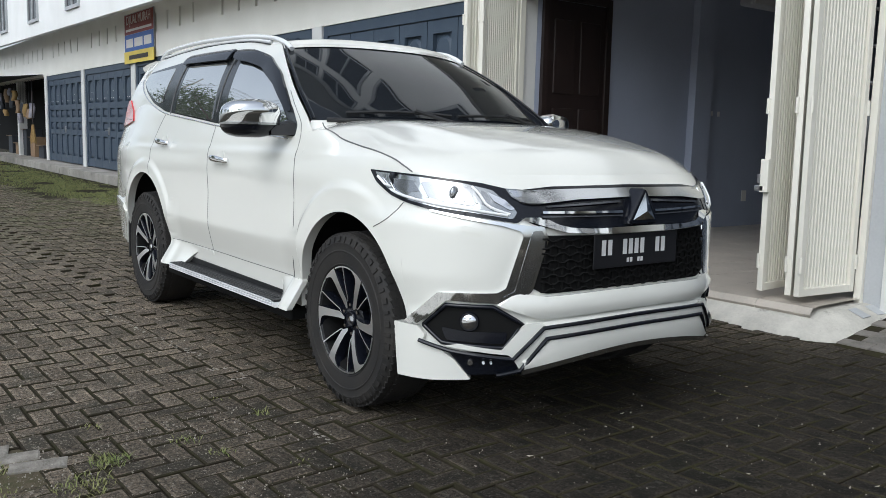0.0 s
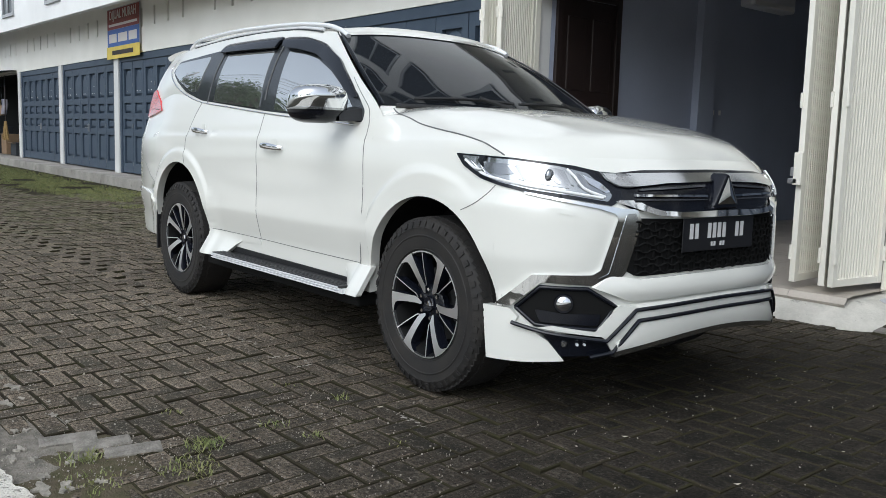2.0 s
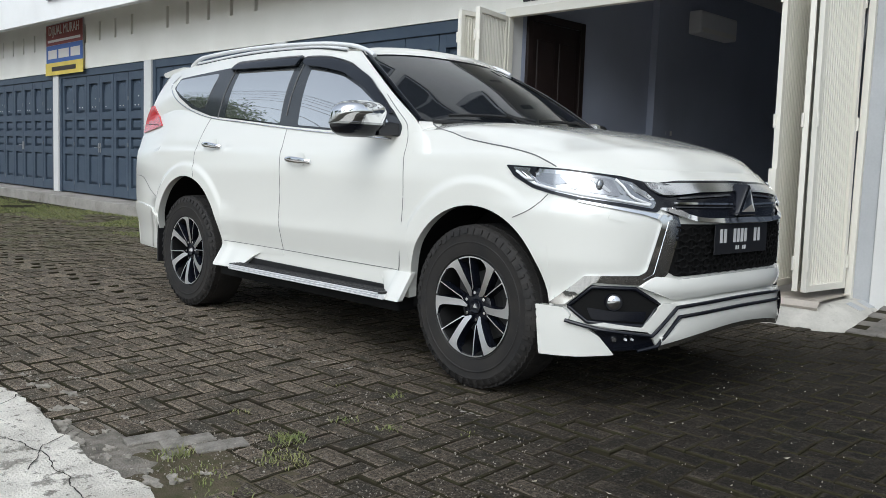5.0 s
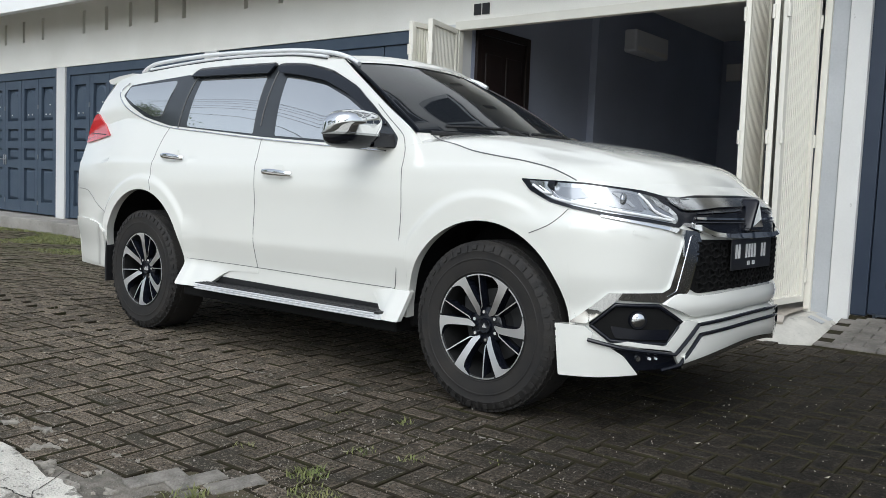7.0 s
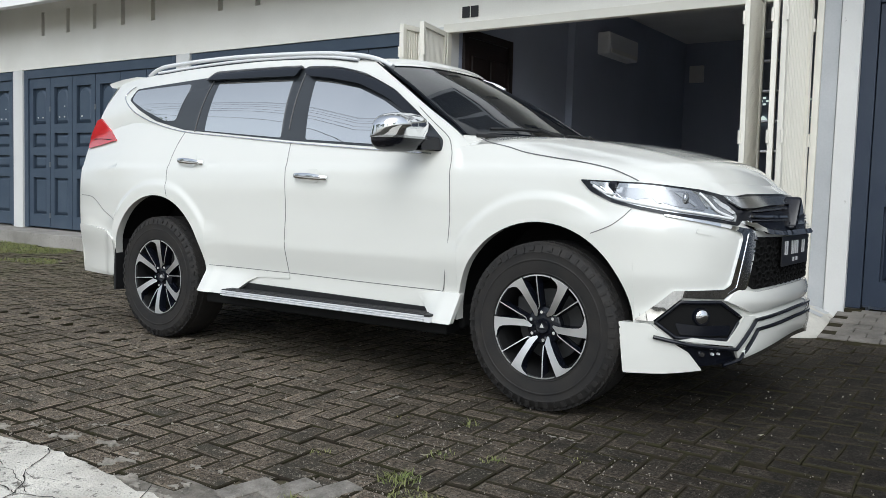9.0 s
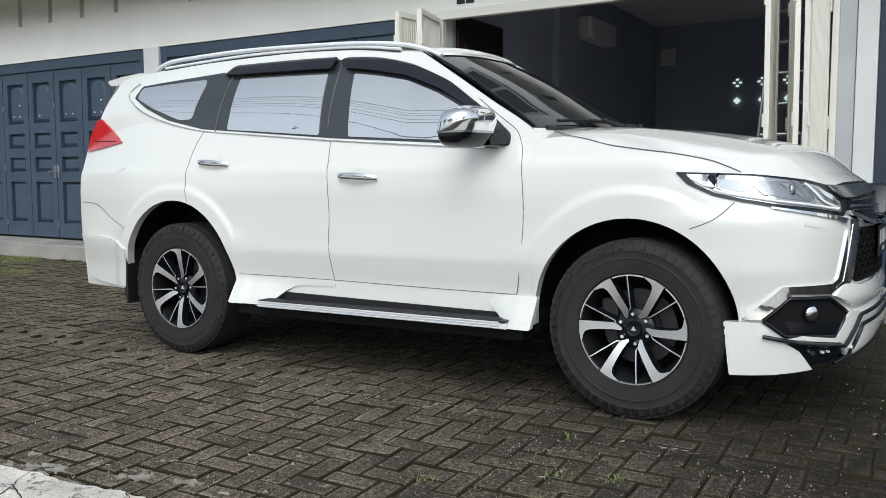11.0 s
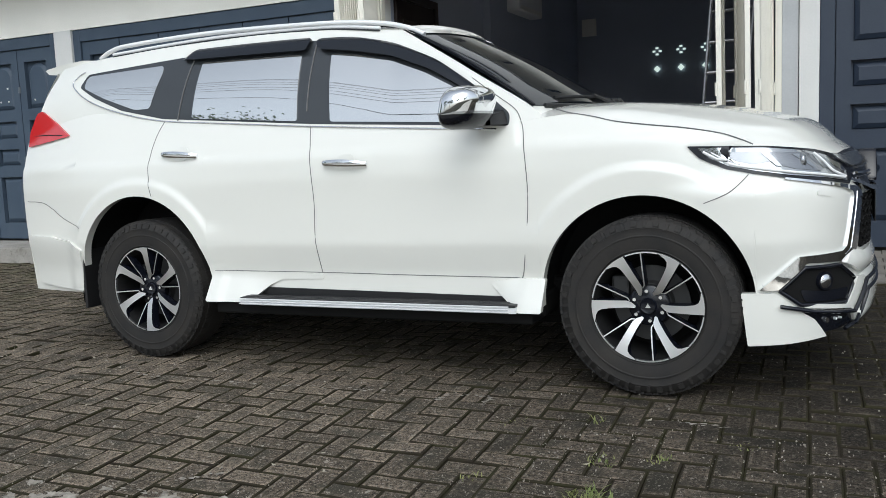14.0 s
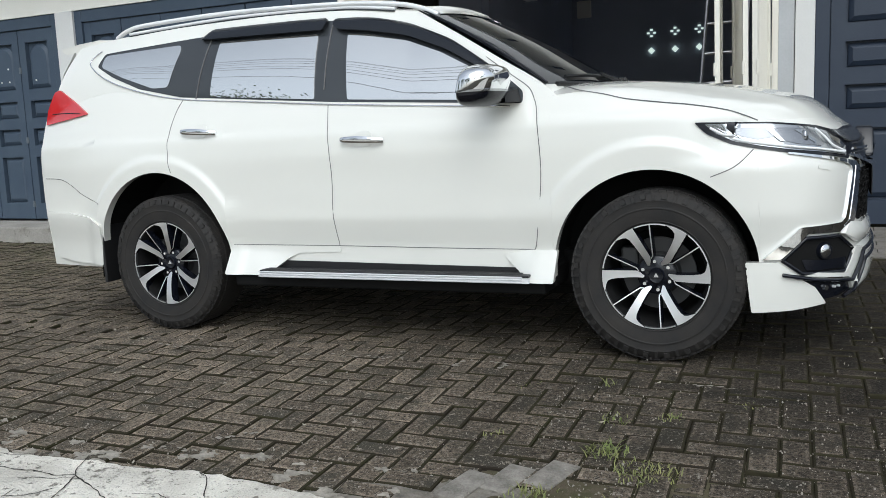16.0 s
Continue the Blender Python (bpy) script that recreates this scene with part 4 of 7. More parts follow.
    part("recess", patch([(-2.03, 0.375), (-0.62, 0.370), (-0.655, 0.404), (-1.98, 0.421)], f, 0.003, 0.004), M_BLACK, rb)
    bm = bmesh.new()
    for zz in (0.349, 0.361, 0.373):
        box(bm, -2.075, -0.590, min(s * 0.955, s * 0.968), max(s * 0.955, s * 0.968), zz, zz + 0.0058, 0.0015)
    box(bm, -2.07, -0.56, min(s * 0.86, s * 0.958), max(s * 0.86, s * 0.958), 0.345, 0.372)
    part("edge_strip", bm, M_RAIL, rb, "ribbed silver edge strip")
    part("end_cap", patch(rounded([(-2.318, 0.506), (-2.318, 0.350), (-2.06, 0.350), (-1.945, 0.435), (-1.88, 0.462), (-1.62, 0.470), (-1.62, 0.496)], 0.012), lambda x, z, o: (x, s * (side_y(x, z) + o + max(0, min(1, (0.48 - z) / 0.12)) * 0.075 * max(0.0, min(1, (-1.85 - x) / 0.25))), z), 0.004, 0.03, 0.025), M_PAINT, rb, "white moulded end cap", True, 40)
    part("end_cap", patch(rounded([(-0.445, 0.346), (-0.445, 0.492), (-0.58, 0.490), (-0.72, 0.470), (-0.672, 0.420), (-0.600, 0.372), (-0.560, 0.346)], 0.012), lambda x, z, o: (x, s * (side_y(x, z) + o + max(0, min(1, (0.485 - z) / 0.13)) * 0.085 * max(0.0, min(1.0, (x + 0.70) / 0.12))), z), 0.004, 0.03, 0.025), M_PAINT, rb, "white moulded end cap", True, 40)
    # head lamp
    hl = part("head_lamp", patch(rounded([(-0.690, 1.048), (-0.640, 0.997), (-0.536, 0.950), (-0.420, 0.926), (-0.250, 0.902), (-0.02, 0.884), (0.195, 0.862), (0.236, 0.885), (0.245, 0.940), (0.165, 0.985), (-0.02, 1.012), (-0.35, 1.036)], 0.012), c, 0.006, 0.02, 0.03), M_GLOSS, car, "head lamp with black bezel", True, 40)
    part("lens", patch(rounded([(-0.645, 1.040), (-0.600, 0.998), (-0.520, 0.962), (-0.410, 0.938), (-0.25, 0.916), (-0.02, 0.898), (0.17, 0.878), (0.19, 0.905), (0.05, 0.985), (-0.10, 1.008), (-0.35, 1.028)], 0.012), c, 0.010, 0.004, 0.03), M_LENS, hl, "clear lamp lens", True, 40)
    part("reflector", patch(rounded([(-0.54, 1.018), (-0.50, 0.985), (-0.42, 0.965), (-0.33, 0.975), (-0.37, 1.012)], 0.01), c, 0.013, 0.003, 0.03), M_LAMPGREY, hl, "grey outer reflector", True, 40)
    part("reflector", patch(rounded([(-0.34, 1.012), (-0.31, 0.960), (-0.22, 0.940), (-0.03, 0.924), (-0.04, 0.985), (-0.12, 1.002)], 0.025), c, 0.013, 0.003, 0.03), M_LAMPGREY, hl, "grey projector bowl", True, 40)
    for poly in ([(-0.375, 1.006), (-0.315, 0.955), (-0.285, 0.950), (-0.335, 1.006)], [(-0.215, 0.998), (-0.10, 0.940), (-0.085, 0.945), (-0.17, 0.998)], [(-0.075, 0.992), (-0.035, 0.940), (-0.015, 0.935), (-0.045, 0.988)]):
        part("facet", patch(rounded(poly, 0.004), c, 0.0155, 0.003, 0.03), M_LENS, hl, "bright lamp facet", True, 40)
    part("inset", patch(rounded([(-0.01, 0.985), (0.00, 0.935), (0.09, 0.908), (0.155, 0.900), (0.13, 0.918), (0.05, 0.945), (0.02, 0.975)], 0.008), c, 0.0135, 0.003, 0.03), M_LAMPGREY, hl, "grey lamp inset", True, 40)
    part("indicator", patch(rounded([(0.025, 0.978), (0.06, 0.946), (0.150, 0.912), (0.175, 0.916), (0.12, 0.950)], 0.006), c, 0.0150, 0.004, 0.03), M_REFLECT, hl, "bright turn indicator", True, 40)
    bm = bmesh.new()
    for q_ in range(7):
        tube(bm, [c(-0.585 + 0.012 * q_, 1.018 - 0.006 * q_, 0.0135), c(-0.545 + 0.016 * q_, 0.982 - 0.0035 * q_, 0.0135)], 0.0016, 5)
    part("lens_rib", bm, M_REFLECT, hl)
    bm = bmesh.new()
    tube(bm, [c(a, b, 0.014) for a, b in densify(curve([(-0.62, 1.022), (-0.52, 0.972), (-0.40, 0.948), (-0.24, 0.928), (-0.06, 0.912), (0.14, 0.892)]))], 0.0055, 8)
    part("light_guide", bm, M_LAMPWHITE, hl, "white daytime running strip", True)
    bm = bmesh.new()
    tube(bm, [c(a, b, 0.015) for a, b in densify(curve([(-0.06, 0.998), (-0.015, 0.968), (0.04, 0.925), (0.15, 0.896)]))], 0.0055, 8)
    part("light_guide", bm, M_LAMPWHITE, hl, "", True)
    pb = Vector(c(-0.15, 0.968, 0.006))
    bm = bmesh.new()
    bmesh.ops.create_uvsphere(bm, u_segments=20, v_segments=12, radius=0.030, matrix=Matrix.Translation(pb) @ Matrix.Diagonal((0.5, 0.7, 1.0, 1)))
    part("projector", bm, M_LAMPGREY, hl, "round glass projector", True)
    part("lamp_wing", patch(rounded([(0.115, 0.992), (0.175, 0.990), (0.285, 0.983), (0.372, 0.944), (0.286, 0.931), (0.220, 0.936), (0.150, 0.962)], 0.008), c, 0.012, 0.012, 0.025), M_LENS, hl, "clear lamp wing beside the grille", True, 40)
    part("facet", patch(rounded([(0.135, 0.986), (0.205, 0.984), (0.245, 0.945), (0.215, 0.944), (0.165, 0.962)], 0.005), c, 0.015, 0.003, 0.025), M_REFLECT, hl, "bright lamp facet", True, 40)
    # chrome shield round the bumper corner
    part("chrome_shield", patch(rounded([(-0.405, 0.458), (-0.222, 0.589), (0.100, 0.594), (0.145, 0.612), (0.228, 0.812), (0.215, 0.832), (0.120, 0.852), (-0.280, 0.900), (-0.280, 0.908), (0.14, 0.864), (0.262, 0.852), (0.335, 0.850), (0.362, 0.800), (0.285, 0.600), (0.225, 0.560), (0.17, 0.550), (-0.170, 0.560), (-0.320, 0.458)], 0.010), lambda u, z, o, c=c: c(u, z, o + (0.05 * max(0.0, 0.595 - z) * max(0.0, min(1.0, (u + 0.22) / 0.15)) if o > 0 else 0.0) + (0.020 * max(0.0, min(1.0, (0.60 - z) / 0.14)) * max(0.0, min(1.0, (-0.12 - u) / 0.1)) if o > 0 else 0.0)), 0.009, 0.014, 0.025), M_CHROME, car, "bright chrome bumper corner trim", True, 45)
    part("shield_inset", patch(rounded([(0.125, 0.577), (0.19, 0.600), (0.262, 0.800), (0.275, 0.832), (0.325, 0.835), (0.345, 0.798), (0.272, 0.605), (0.215, 0.565)], 0.010), c, 0.011, 0.006, 0.025), M_SATIN, car, "grey inset of the corner trim", True, 45)
    # fog lamp pocket
    fb = part("fog_bezel", patch(rounded([(-0.305, 0.451), (-0.175, 0.540), (0.08, 0.538), (0.240, 0.470), (0.145, 0.378), (-0.195, 0.390)], 0.02), c, 0.004, 0.008, 0.025), M_DARK, car, "black fog lamp pocket", True, 40)
    bm = bmesh.new()
    ring_ = [(-0.305, 0.451), (-0.175, 0.540), (0.08, 0.538), (0.240, 0.470), (0.145, 0.378), (-0.195, 0.390), (-0.305, 0.451)]
    tube(bm, [c(a, b, 0.006) for a, b in densify(ring_)], 0.009, 8)
    part("pocket_edge", bm, M_GLOSS, fb, "gloss black pocket edge", True)
    part("pocket_blade", patch(rounded([(-0.20, 0.452), (-0.05, 0.440), (0.16, 0.440), (0.145, 0.395), (-0.17, 0.402)], 0.015), lambda u, z, o, c=c: c(u, z, o + (0.02 * (0.452 - z) if o > 0 else 0.0)), 0.008, 0.01, 0.025), M_GLOSS, fb, "gloss black shelf below the fog lamp", True, 40)
    p0, p1, p2 = Vector(c(-0.045, 0.480, 0.0)), Vector(c(-0.045, 0.480, 0.016)), Vector(c(-0.045, 0.480, 0.021))
    bm = bmesh.new()
    cyl(bm, p0, p1, 0.040, 0.036, 28)
    part("fog_ring", bm, M_GLOSS, fb, "", True, 40)
    bm = bmesh.new()
    cyl(bm, p1 - (p1 - p0) * 0.1, p2, 0.030, 0.022, 24)
    part("fog_lens", bm, M_REFLECT, fb, "round fog lamp lens", True, 40)
    # body kit
    part("kit_corner", patch(rounded([(-0.478, 0.446), (-0.33, 0.446), (-0.285, 0.415), (-0.300, 0.390), (-0.20, 0.365), (-0.12, 0.330), (-0.030, 0.252), (-0.25, 0.236), (-0.450, 0.228)], 0.008), c, 0.020, 0.04, 0.025), M_PAINT, car, "white body kit corner", True, 45)
    kp = part("kit_pocket", patch(rounded([(-0.15, 0.352), (0.19, 0.330), (0.235, 0.292), (0.10, 0.272), (-0.05, 0.268)], 0.01), c, 0.008, 0.03, 0.025), M_GLOSS, car, "gloss black lamp pocket", True, 45)
    for u, col, r in ((-0.035, M_REFLECT, 0.013), (0.035, M_LAMPWHITE, 0.007), (0.075, M_LAMPWHITE, 0.006)):
        bm = bmesh.new()
        cyl(bm, c(u, 0.320, 0.005), c(u, 0.320, 0.020), r, r * 0.8, 14)
        part("led", bm, col, kp, "small round daytime lamp", True, 40)
    part("washer_cap", patch(rounded([(-0.105, 0.832), (0.005, 0.818), (0.0, 0.838), (-0.095, 0.850)], 0.008), c, 0.003, 0.004, 0.03), M_PAINT, car, "", True, 40)

# white strip over the pocket, blade and lip of the kit
def kit_line(half, r):
    bm = bmesh.new()
    pts = [on_corner(-1)(u, z, 0.030) for u, z in densify(half, 0.02)]
    n = 24
    ylast, zlast = pts[-1][1], pts[-1][2]
    zmid = half[-1][1] + 0.016
    mid = [(front_x(ylast * (1 - 2 * k / n), zmid) + 0.030, ylast * (1 - 2 * k / n), zlast + (zmid - zlast) * (1 - abs(1 - 2 * k / n) ** 2)) for k in range(1, n)]
    left = [(x, -y, z) for x, y, z in reversed(pts)]
    tube(bm, pts + mid + left, r, 8)
    return bm


part("kit_line", kit_line([(-0.310, 0.392), (-0.13, 0.364), (0.185, 0.337), (0.338, 0.456)], 0.0085), M_GLOSS, car, "black pinstripe of the body kit", True, 40)
part("kit_line", kit_line([(0.10, 0.272), (0.222, 0.290), (0.355, 0.414)], 0.0085), M_GLOSS, car, "black pinstripe of the body kit", True, 40)
for s in (-1, 1):
    c = on_corner(s)
    part("kit_blade", patch(rounded([(-0.18, 0.380), (0.165, 0.352), (0.19, 0.337), (0.335, 0.455), (0.355, 0.470), (0.25, 0.475), (0.13, 0.372), (-0.1, 0.392)], 0.008), c, 0.020, 0.03, 0.02), M_PAINT, car, "white body kit blade", True, 45)
    part("kit_blade", patch(rounded([(0.19, 0.333), (0.338, 0.452), (0.352, 0.415), (0.222, 0.292)], 0.006), c, 0.022, 0.03, 0.02), M_PAINT, car, "white body kit blade", True, 45)
Y_ = [k / 20 for k in range(-20, 21)]
zt_ = lambda v: 0.472 - 0.018 * v * v
part("kit_blade", grid_mesh([[(front_x(0.50 * v, zt_(v)) + o, 0.50 * v, zt_(v) - d) for v in Y_] for o, d in ((0.0, -0.02), (0.026, 0.0), (0.029, 0.02), (0.026, 0.044), (-0.02, 0.05))]), M_PAINT, car, "white body kit blade", True, 50)
lip = [[(front_x(0.565 * v, 0.40) + o, 0.565 * v, (0.428 - 0.02 * v * v - 0.085 * max(0, abs(v) - 0.8) / 0.2) * (1 - t) + (0.352 - 0.06 * v * v) * t) for v in Y_] for o, t in ((0.0, 0.0), (0.030, 0.02), (0.034, 0.5), (0.024, 1.0), (-0.06, 1.02))]
part("front_lip", grid_mesh(lip), M_PAINT, car, "white painted front lip", True, 50)
lip2 = [[(front_x(0.57 * v, 0.38) + o, 0.57 * v, 0.350 - 0.06 * v * v + d) for v in Y_] for o, d in ((0.027, 0.003), (0.024, -0.018), (-0.08, -0.022))]
part("lip_edge", grid_mesh(lip2), M_SATIN, car, "grey lower edge of the lip", True, 50)

# grille
gr = part("grille", patch(rounded([(-0.60, 0.980), (-0.585, 0.895), (-0.52, 0.855), (-0.40, 0.828), (0.40, 0.828), (0.52, 0.855), (0.585, 0.895), (0.60, 0.980), (0.40, 1.000), (0, 1.006), (-0.40, 1.000)], 0.02), on_front, 0.004, 0.01), M_GLOSS, car, "black upper grille with chrome bars", True, 40)
part("grille_bar", patch(rounded([(-0.590, 0.974), (-0.47, 0.988), (-0.27, 0.992), (0, 0.994), (0.27, 0.992), (0.47, 0.988), (0.590, 0.974), (0.55, 0.938), (0.476, 0.938), (0.318, 0.952), (0, 0.960), (-0.318, 0.952), (-0.476, 0.938), (-0.55, 0.938)], 0.012), lambda y, z, o: on_front(y, z, o + (0.22 * (1.0 - z) if o > 0 else 0)), 0.008, 0.025), M_SATIN, gr, "silver upper grille bar", True, 40)
for sy in (-1, 1):
    part("grille_bar", patch([(sy * a, b) for a, b in ((0.10, 0.905), (0.485, 0.908), (0.485, 0.899), (0.10, 0.896))], on_front, 0.016, 0.012), M_CHROME, gr, "thin chrome bar", True, 40)
    part("grille_bar", patch([(sy * a, b) for a, b in ((0.10, 0.888), (0.485, 0.889), (0.485, 0.884), (0.10, 0.883))], on_front, 0.013, 0.012), M_LAMPDARK, gr, "", True, 40)
    part("grille_bar", patch([(sy * a, b) for a, b in ((0.10, 0.946), (0.46, 0.929), (0.46, 0.922), (0.10, 0.938))], on_front, 0.014, 0.012), M_LAMPDARK, gr, "", True, 40)
part("chrome_bow", patch(rounded([(-0.610, 0.922), (-0.565, 0.876), (-0.493, 0.852), (-0.408, 0.827), (-0.20, 0.818), (0.20, 0.818), (0.408, 0.827), (0.493, 0.852), (0.565, 0.876), (0.610, 0.922), (0.545, 0.910), (0.486, 0.890), (0.43, 0.857), (0.38, 0.845), (0.28, 0.839), (0, 0.842), (-0.28, 0.839), (-0.38, 0.845), (-0.43, 0.857), (-0.486, 0.890), (-0.545, 0.910)], 0.012), lambda y, z, o: on_front(y, z, o + (0.6 * (0.87 - z) if o > 0 else 0)), 0.012, 0.028, 0.025), M_CHROME, car, "bright chrome bow under the grille", True, 45)
ms = part("lower_grille", patch(rounded([(-0.50, 0.815), (0, 0.805), (0.50, 0.815), (0.555, 0.800), (0.545, 0.62), (0.47, 0.585), (0.20, 0.592), (-0.20, 0.592), (-0.47, 0.585), (-0.545, 0.62), (-0.555, 0.800)], 0.02), on_front, 0.004, 0.01), M_DARK, car, "black honeycomb lower grille", True, 40)
bm = bmesh.new()
for j in range(8):
    z = 0.600 + 0.028 * j
    pts = []
    for k in range(53):
        y = -0.494 + 0.019 * k
        pts.append((front_x(y, z) + 0.012, y, z + 0.005 * (1 if (k // 2 + j) % 2 else -1)))
    tube(bm, pts, 0.0040, 5)
for j in range(7):
    for k in range(27):
        y = -0.52 + 0.04 * k + (0.02 if j % 2 else 0)
        z = 0.600 + 0.028 * j
        if abs(y) < 0.49:
            box(bm, front_x(y, z) + 0.002, front_x(y, z) + 0.013, y - 0.004, y + 0.004, z, z + 0.028)
tagged(part("honeycomb", bm, M_DARK, ms, "black honeycomb bars"), kind="stuff")
# white bumper chin under the mesh
part("bumper_chin", patch(rounded([(-0.585, 0.595), (-0.47, 0.575), (-0.20, 0.582), (0.20, 0.582), (0.47, 0.575), (0.585, 0.595), (0.66, 0.545), (0.50, 0.487), (0.20, 0.498), (-0.20, 0.498), (-0.50, 0.487), (-0.66, 0.545)], 0.015), lambda y, z, o: (front_x(y, z) + o + 0.02 * max(0, 1 - ((z - 0.535) / 0.05) ** 2), y, z), 0.010, 0.02, 0.03), M_PAINT, car, "white bumper chin", True, 50)
# emblem: a plain chrome shape
em = new("badge")
em.parent = car
em.matrix_parent_inverse = car.matrix_world.inverted()
tri = rounded([(0.0, 1.012), (0.105, 0.842), (-0.105, 0.842)], 0.035, 6)
bm = grid_mesh([[(x, y * k, 0.905 + (z - 0.905) * k) for y, z in tri] for x, k in ((0.83, 0.96), (0.888, 0.96), (0.900, 0.90), (0.902, 0.82))], close=True)
bm.faces.new([bm.verts.new((0.902, y * 0.82, 0.905 + (z - 0.905) * 0.82)) for y, z in tri])
bmesh.ops.recalc_face_normals(bm, faces=bm.faces)
part("badge_base", bm, M_GLOSS, em, "thick gloss black badge body", True, 40)
bm = bmesh.new()
vv_ = [bm.verts.new(p) for p in ((0.904, 0, 0.978), (0.904, -0.066, 0.866), (0.904, 0.066, 0.866), (0.918, 0, 0.902))]
for a, b in ((0, 1), (1, 2), (2, 0)):
    bm.faces.new((vv_[a], vv_[b], vv_[3]))
bmesh.ops.recalc_face_normals(bm, faces=bm.faces)
part("badge_face", bm, M_CHROME, em, "plain chrome badge")
# number plate with plain bars
pl = part("number_plate", boxes((0.886, 0.8915, -0.275, 0.230, 0.676, 0.812), bevel=0.002), M_PLATE, car, "black number plate with plain white bars")
for k, y in enumerate((-0.232, -0.196, -0.108, -0.073, -0.038, -0.003, 0.092, 0.128)):
    part("plate_bar", boxes((0.892, 0.8935, y, y + 0.023, 0.728, 0.790)), M_BAR, pl)
for y in (-0.082, -0.062, -0.018, 0.002):
    part("plate_bar", boxes((0.892, 0.8935, y, y + 0.013, 0.694, 0.712)), M_BAR, pl)
part("plate_holder", boxes((0.850, 0.886, -0.16, 0.16, 0.70, 0.80)), M_BLACK, car)

# ---- roof rails, spoiler, sunroof, wipers, mirrors ----
for s in (-1, 1):
    rl = new("roof_rail")
    rl.parent = car
    rl.matrix_parent_inverse = car.matrix_world.inverted()
    bm = bmesh.new()
    tube(bm, curve([(-3.26, s * 0.59, 1.735), (-3.17, s * 0.592, 1.772), (-3.0, s * 0.598, 1.790), (-2.4, s * 0.604, 1.797), (-1.7, s * 0.602, 1.771), (-1.36, s * 0.594, 1.738), (-1.20, s * 0.588, 1.700), (-1.11, s * 0.590, 1.658)]), 0.0130, 10, 1.2)
    part("rail_bar", bm, M_RAIL, rl, "satin silver roof rail", True, 60)
    bm = bmesh.new()
    tube(bm, [(x, s * 0.600, z) for x, z in curve([(-3.15, 1.748), (-2.4, 1.770), (-1.7, 1.752), (-1.35, 1.712)])], 0.010, 8)
    part("rail_foot", bm, M_RAIL, rl, "", True)
    bm = bmesh.new()
    tube(bm, [(x, s * 0.606, z - 0.012) for x, z in curve([(-3.15, 1.748), (-2.4, 1.770), (-1.7, 1.752), (-1.35, 1.712)])], 0.004, 6)
    part("rail_gap", bm, M_TRIM, rl, "", True)
    # mirror
    mr = new("door_mirror")
    mr.parent = car
    mr.matrix_parent_inverse = car.matrix_world.inverted()

    def shell(z0, z1, grow=0.0):
        rows = []
        for i in range(13):
            t = z0 + (z1 - z0) * i / 12
            h = (t - 1.262) / 0.094
            k = max(0.02, 1 - abs(h) ** 3.2) ** (1 / 2.4)
            row = []
            for j in range(28):
                a = 2 * math.pi * j / 28
                ca, sa = math.cos(a), math.sin(a)
                ex = abs(ca) ** 0.75 * (1 if ca > 0 else -1)
                ey = abs(sa) ** 0.75 * (1 if sa > 0 else -1)
                rx = 0.100 if ca > 0 else 0.075
                row.append((-0.735 + (rx + grow) * ex * k + 0.05 * (ey * 0.5) * -1 + 0.02 * h, s * (1.005 + (0.135 + grow) * ey * k), t))
            rows.append(row)
        bm = grid_mesh(rows, close=True)
        bm.faces.new([bm.verts.new(p) for p in rows[0]])
        bm.faces.new([bm.verts.new(p) for p in rows[-1]])
        bmesh.ops.recalc_face_normals(bm, faces=bm.faces)
        return bm
    part("mirror_cap", shell(1.236, 1.355, 0.003), M_CHROME, mr, "chrome mirror cap", True, 60)
    part("mirror_housing", shell(1.170, 1.238), M_GLOSS, mr, "black lower mirror housing", True, 60)
    part("turn_lamp", shell(1.232, 1.242, 0.005), M_LENS, mr, "slim turn lamp", True, 60)
    bm = bmesh.new()
    grid_mesh([[(x, s * y, z) for x, y, z in r] for r in (
        [(-0.60, 0.80, 1.185), (-0.63, 0.80, 1.250), (-0.72, 0.79, 1.262), (-0.74, 0.82, 1.185)],
        [(-0.615, 0.865, 1.186), (-0.63, 0.86, 1.240), (-0.70, 0.855, 1.25), (-0.71, 0.865, 1.182)],
        [(-0.65, 0.93, 1.182), (-0.65, 0.93, 1.225), (-0.735, 0.93, 1.225), (-0.74, 0.93, 1.182)])], bm, close=True)
    bmesh.ops.recalc_face_normals(bm, faces=bm.faces)
    part("mirror_arm", bm, M_BLACK, mr, "black mirror arm", True, 50)
    # wiper
    bm = bmesh.new()
    pts = [Vector(screen_pt((-0.80 if s < 0 else -0.05) + (0.70 if s < 0 else 0.75) * k / 8, 0.045 + 0.02 * math.sin(math.pi * k / 8))) + Vector((0.012, 0, 0.014)) for k in range(9)]
    tube(bm, pts, 0.009, 6)
    tube(bm, [Vector(screen_pt(-0.1 if s < 0 else 0.7, -0.03)) + Vector((0.03, 0, 0.01)), pts[5] + Vector((0.006, 0, 0.01))], 0.011, 6)
    part("wiper", bm, M_BLACK, car, "black windscreen wiper")

sp = [[(x, v * y, z - 0.012 * abs(v) ** 4) for v in (-1, -0.96, -0.8, -0.5, 0, 0.5, 0.8, 0.96, 1)] for x, y, z in ((-3.30, 0.575, 1.742), (-3.42, 0.585, 1.752), (-3.58, 0.592, 1.740), (-3.72, 0.590, 1.722), (-3.735, 0.590, 1.714), (-3.71, 0.588, 1.690), (-3.56, 0.582, 1.672), (-3.52, 0.58, 1.66))]
bm = grid_mesh(sp)
for v in (0, -1):
    bm.faces.new([bm.verts.new(r[v]) for r in sp])
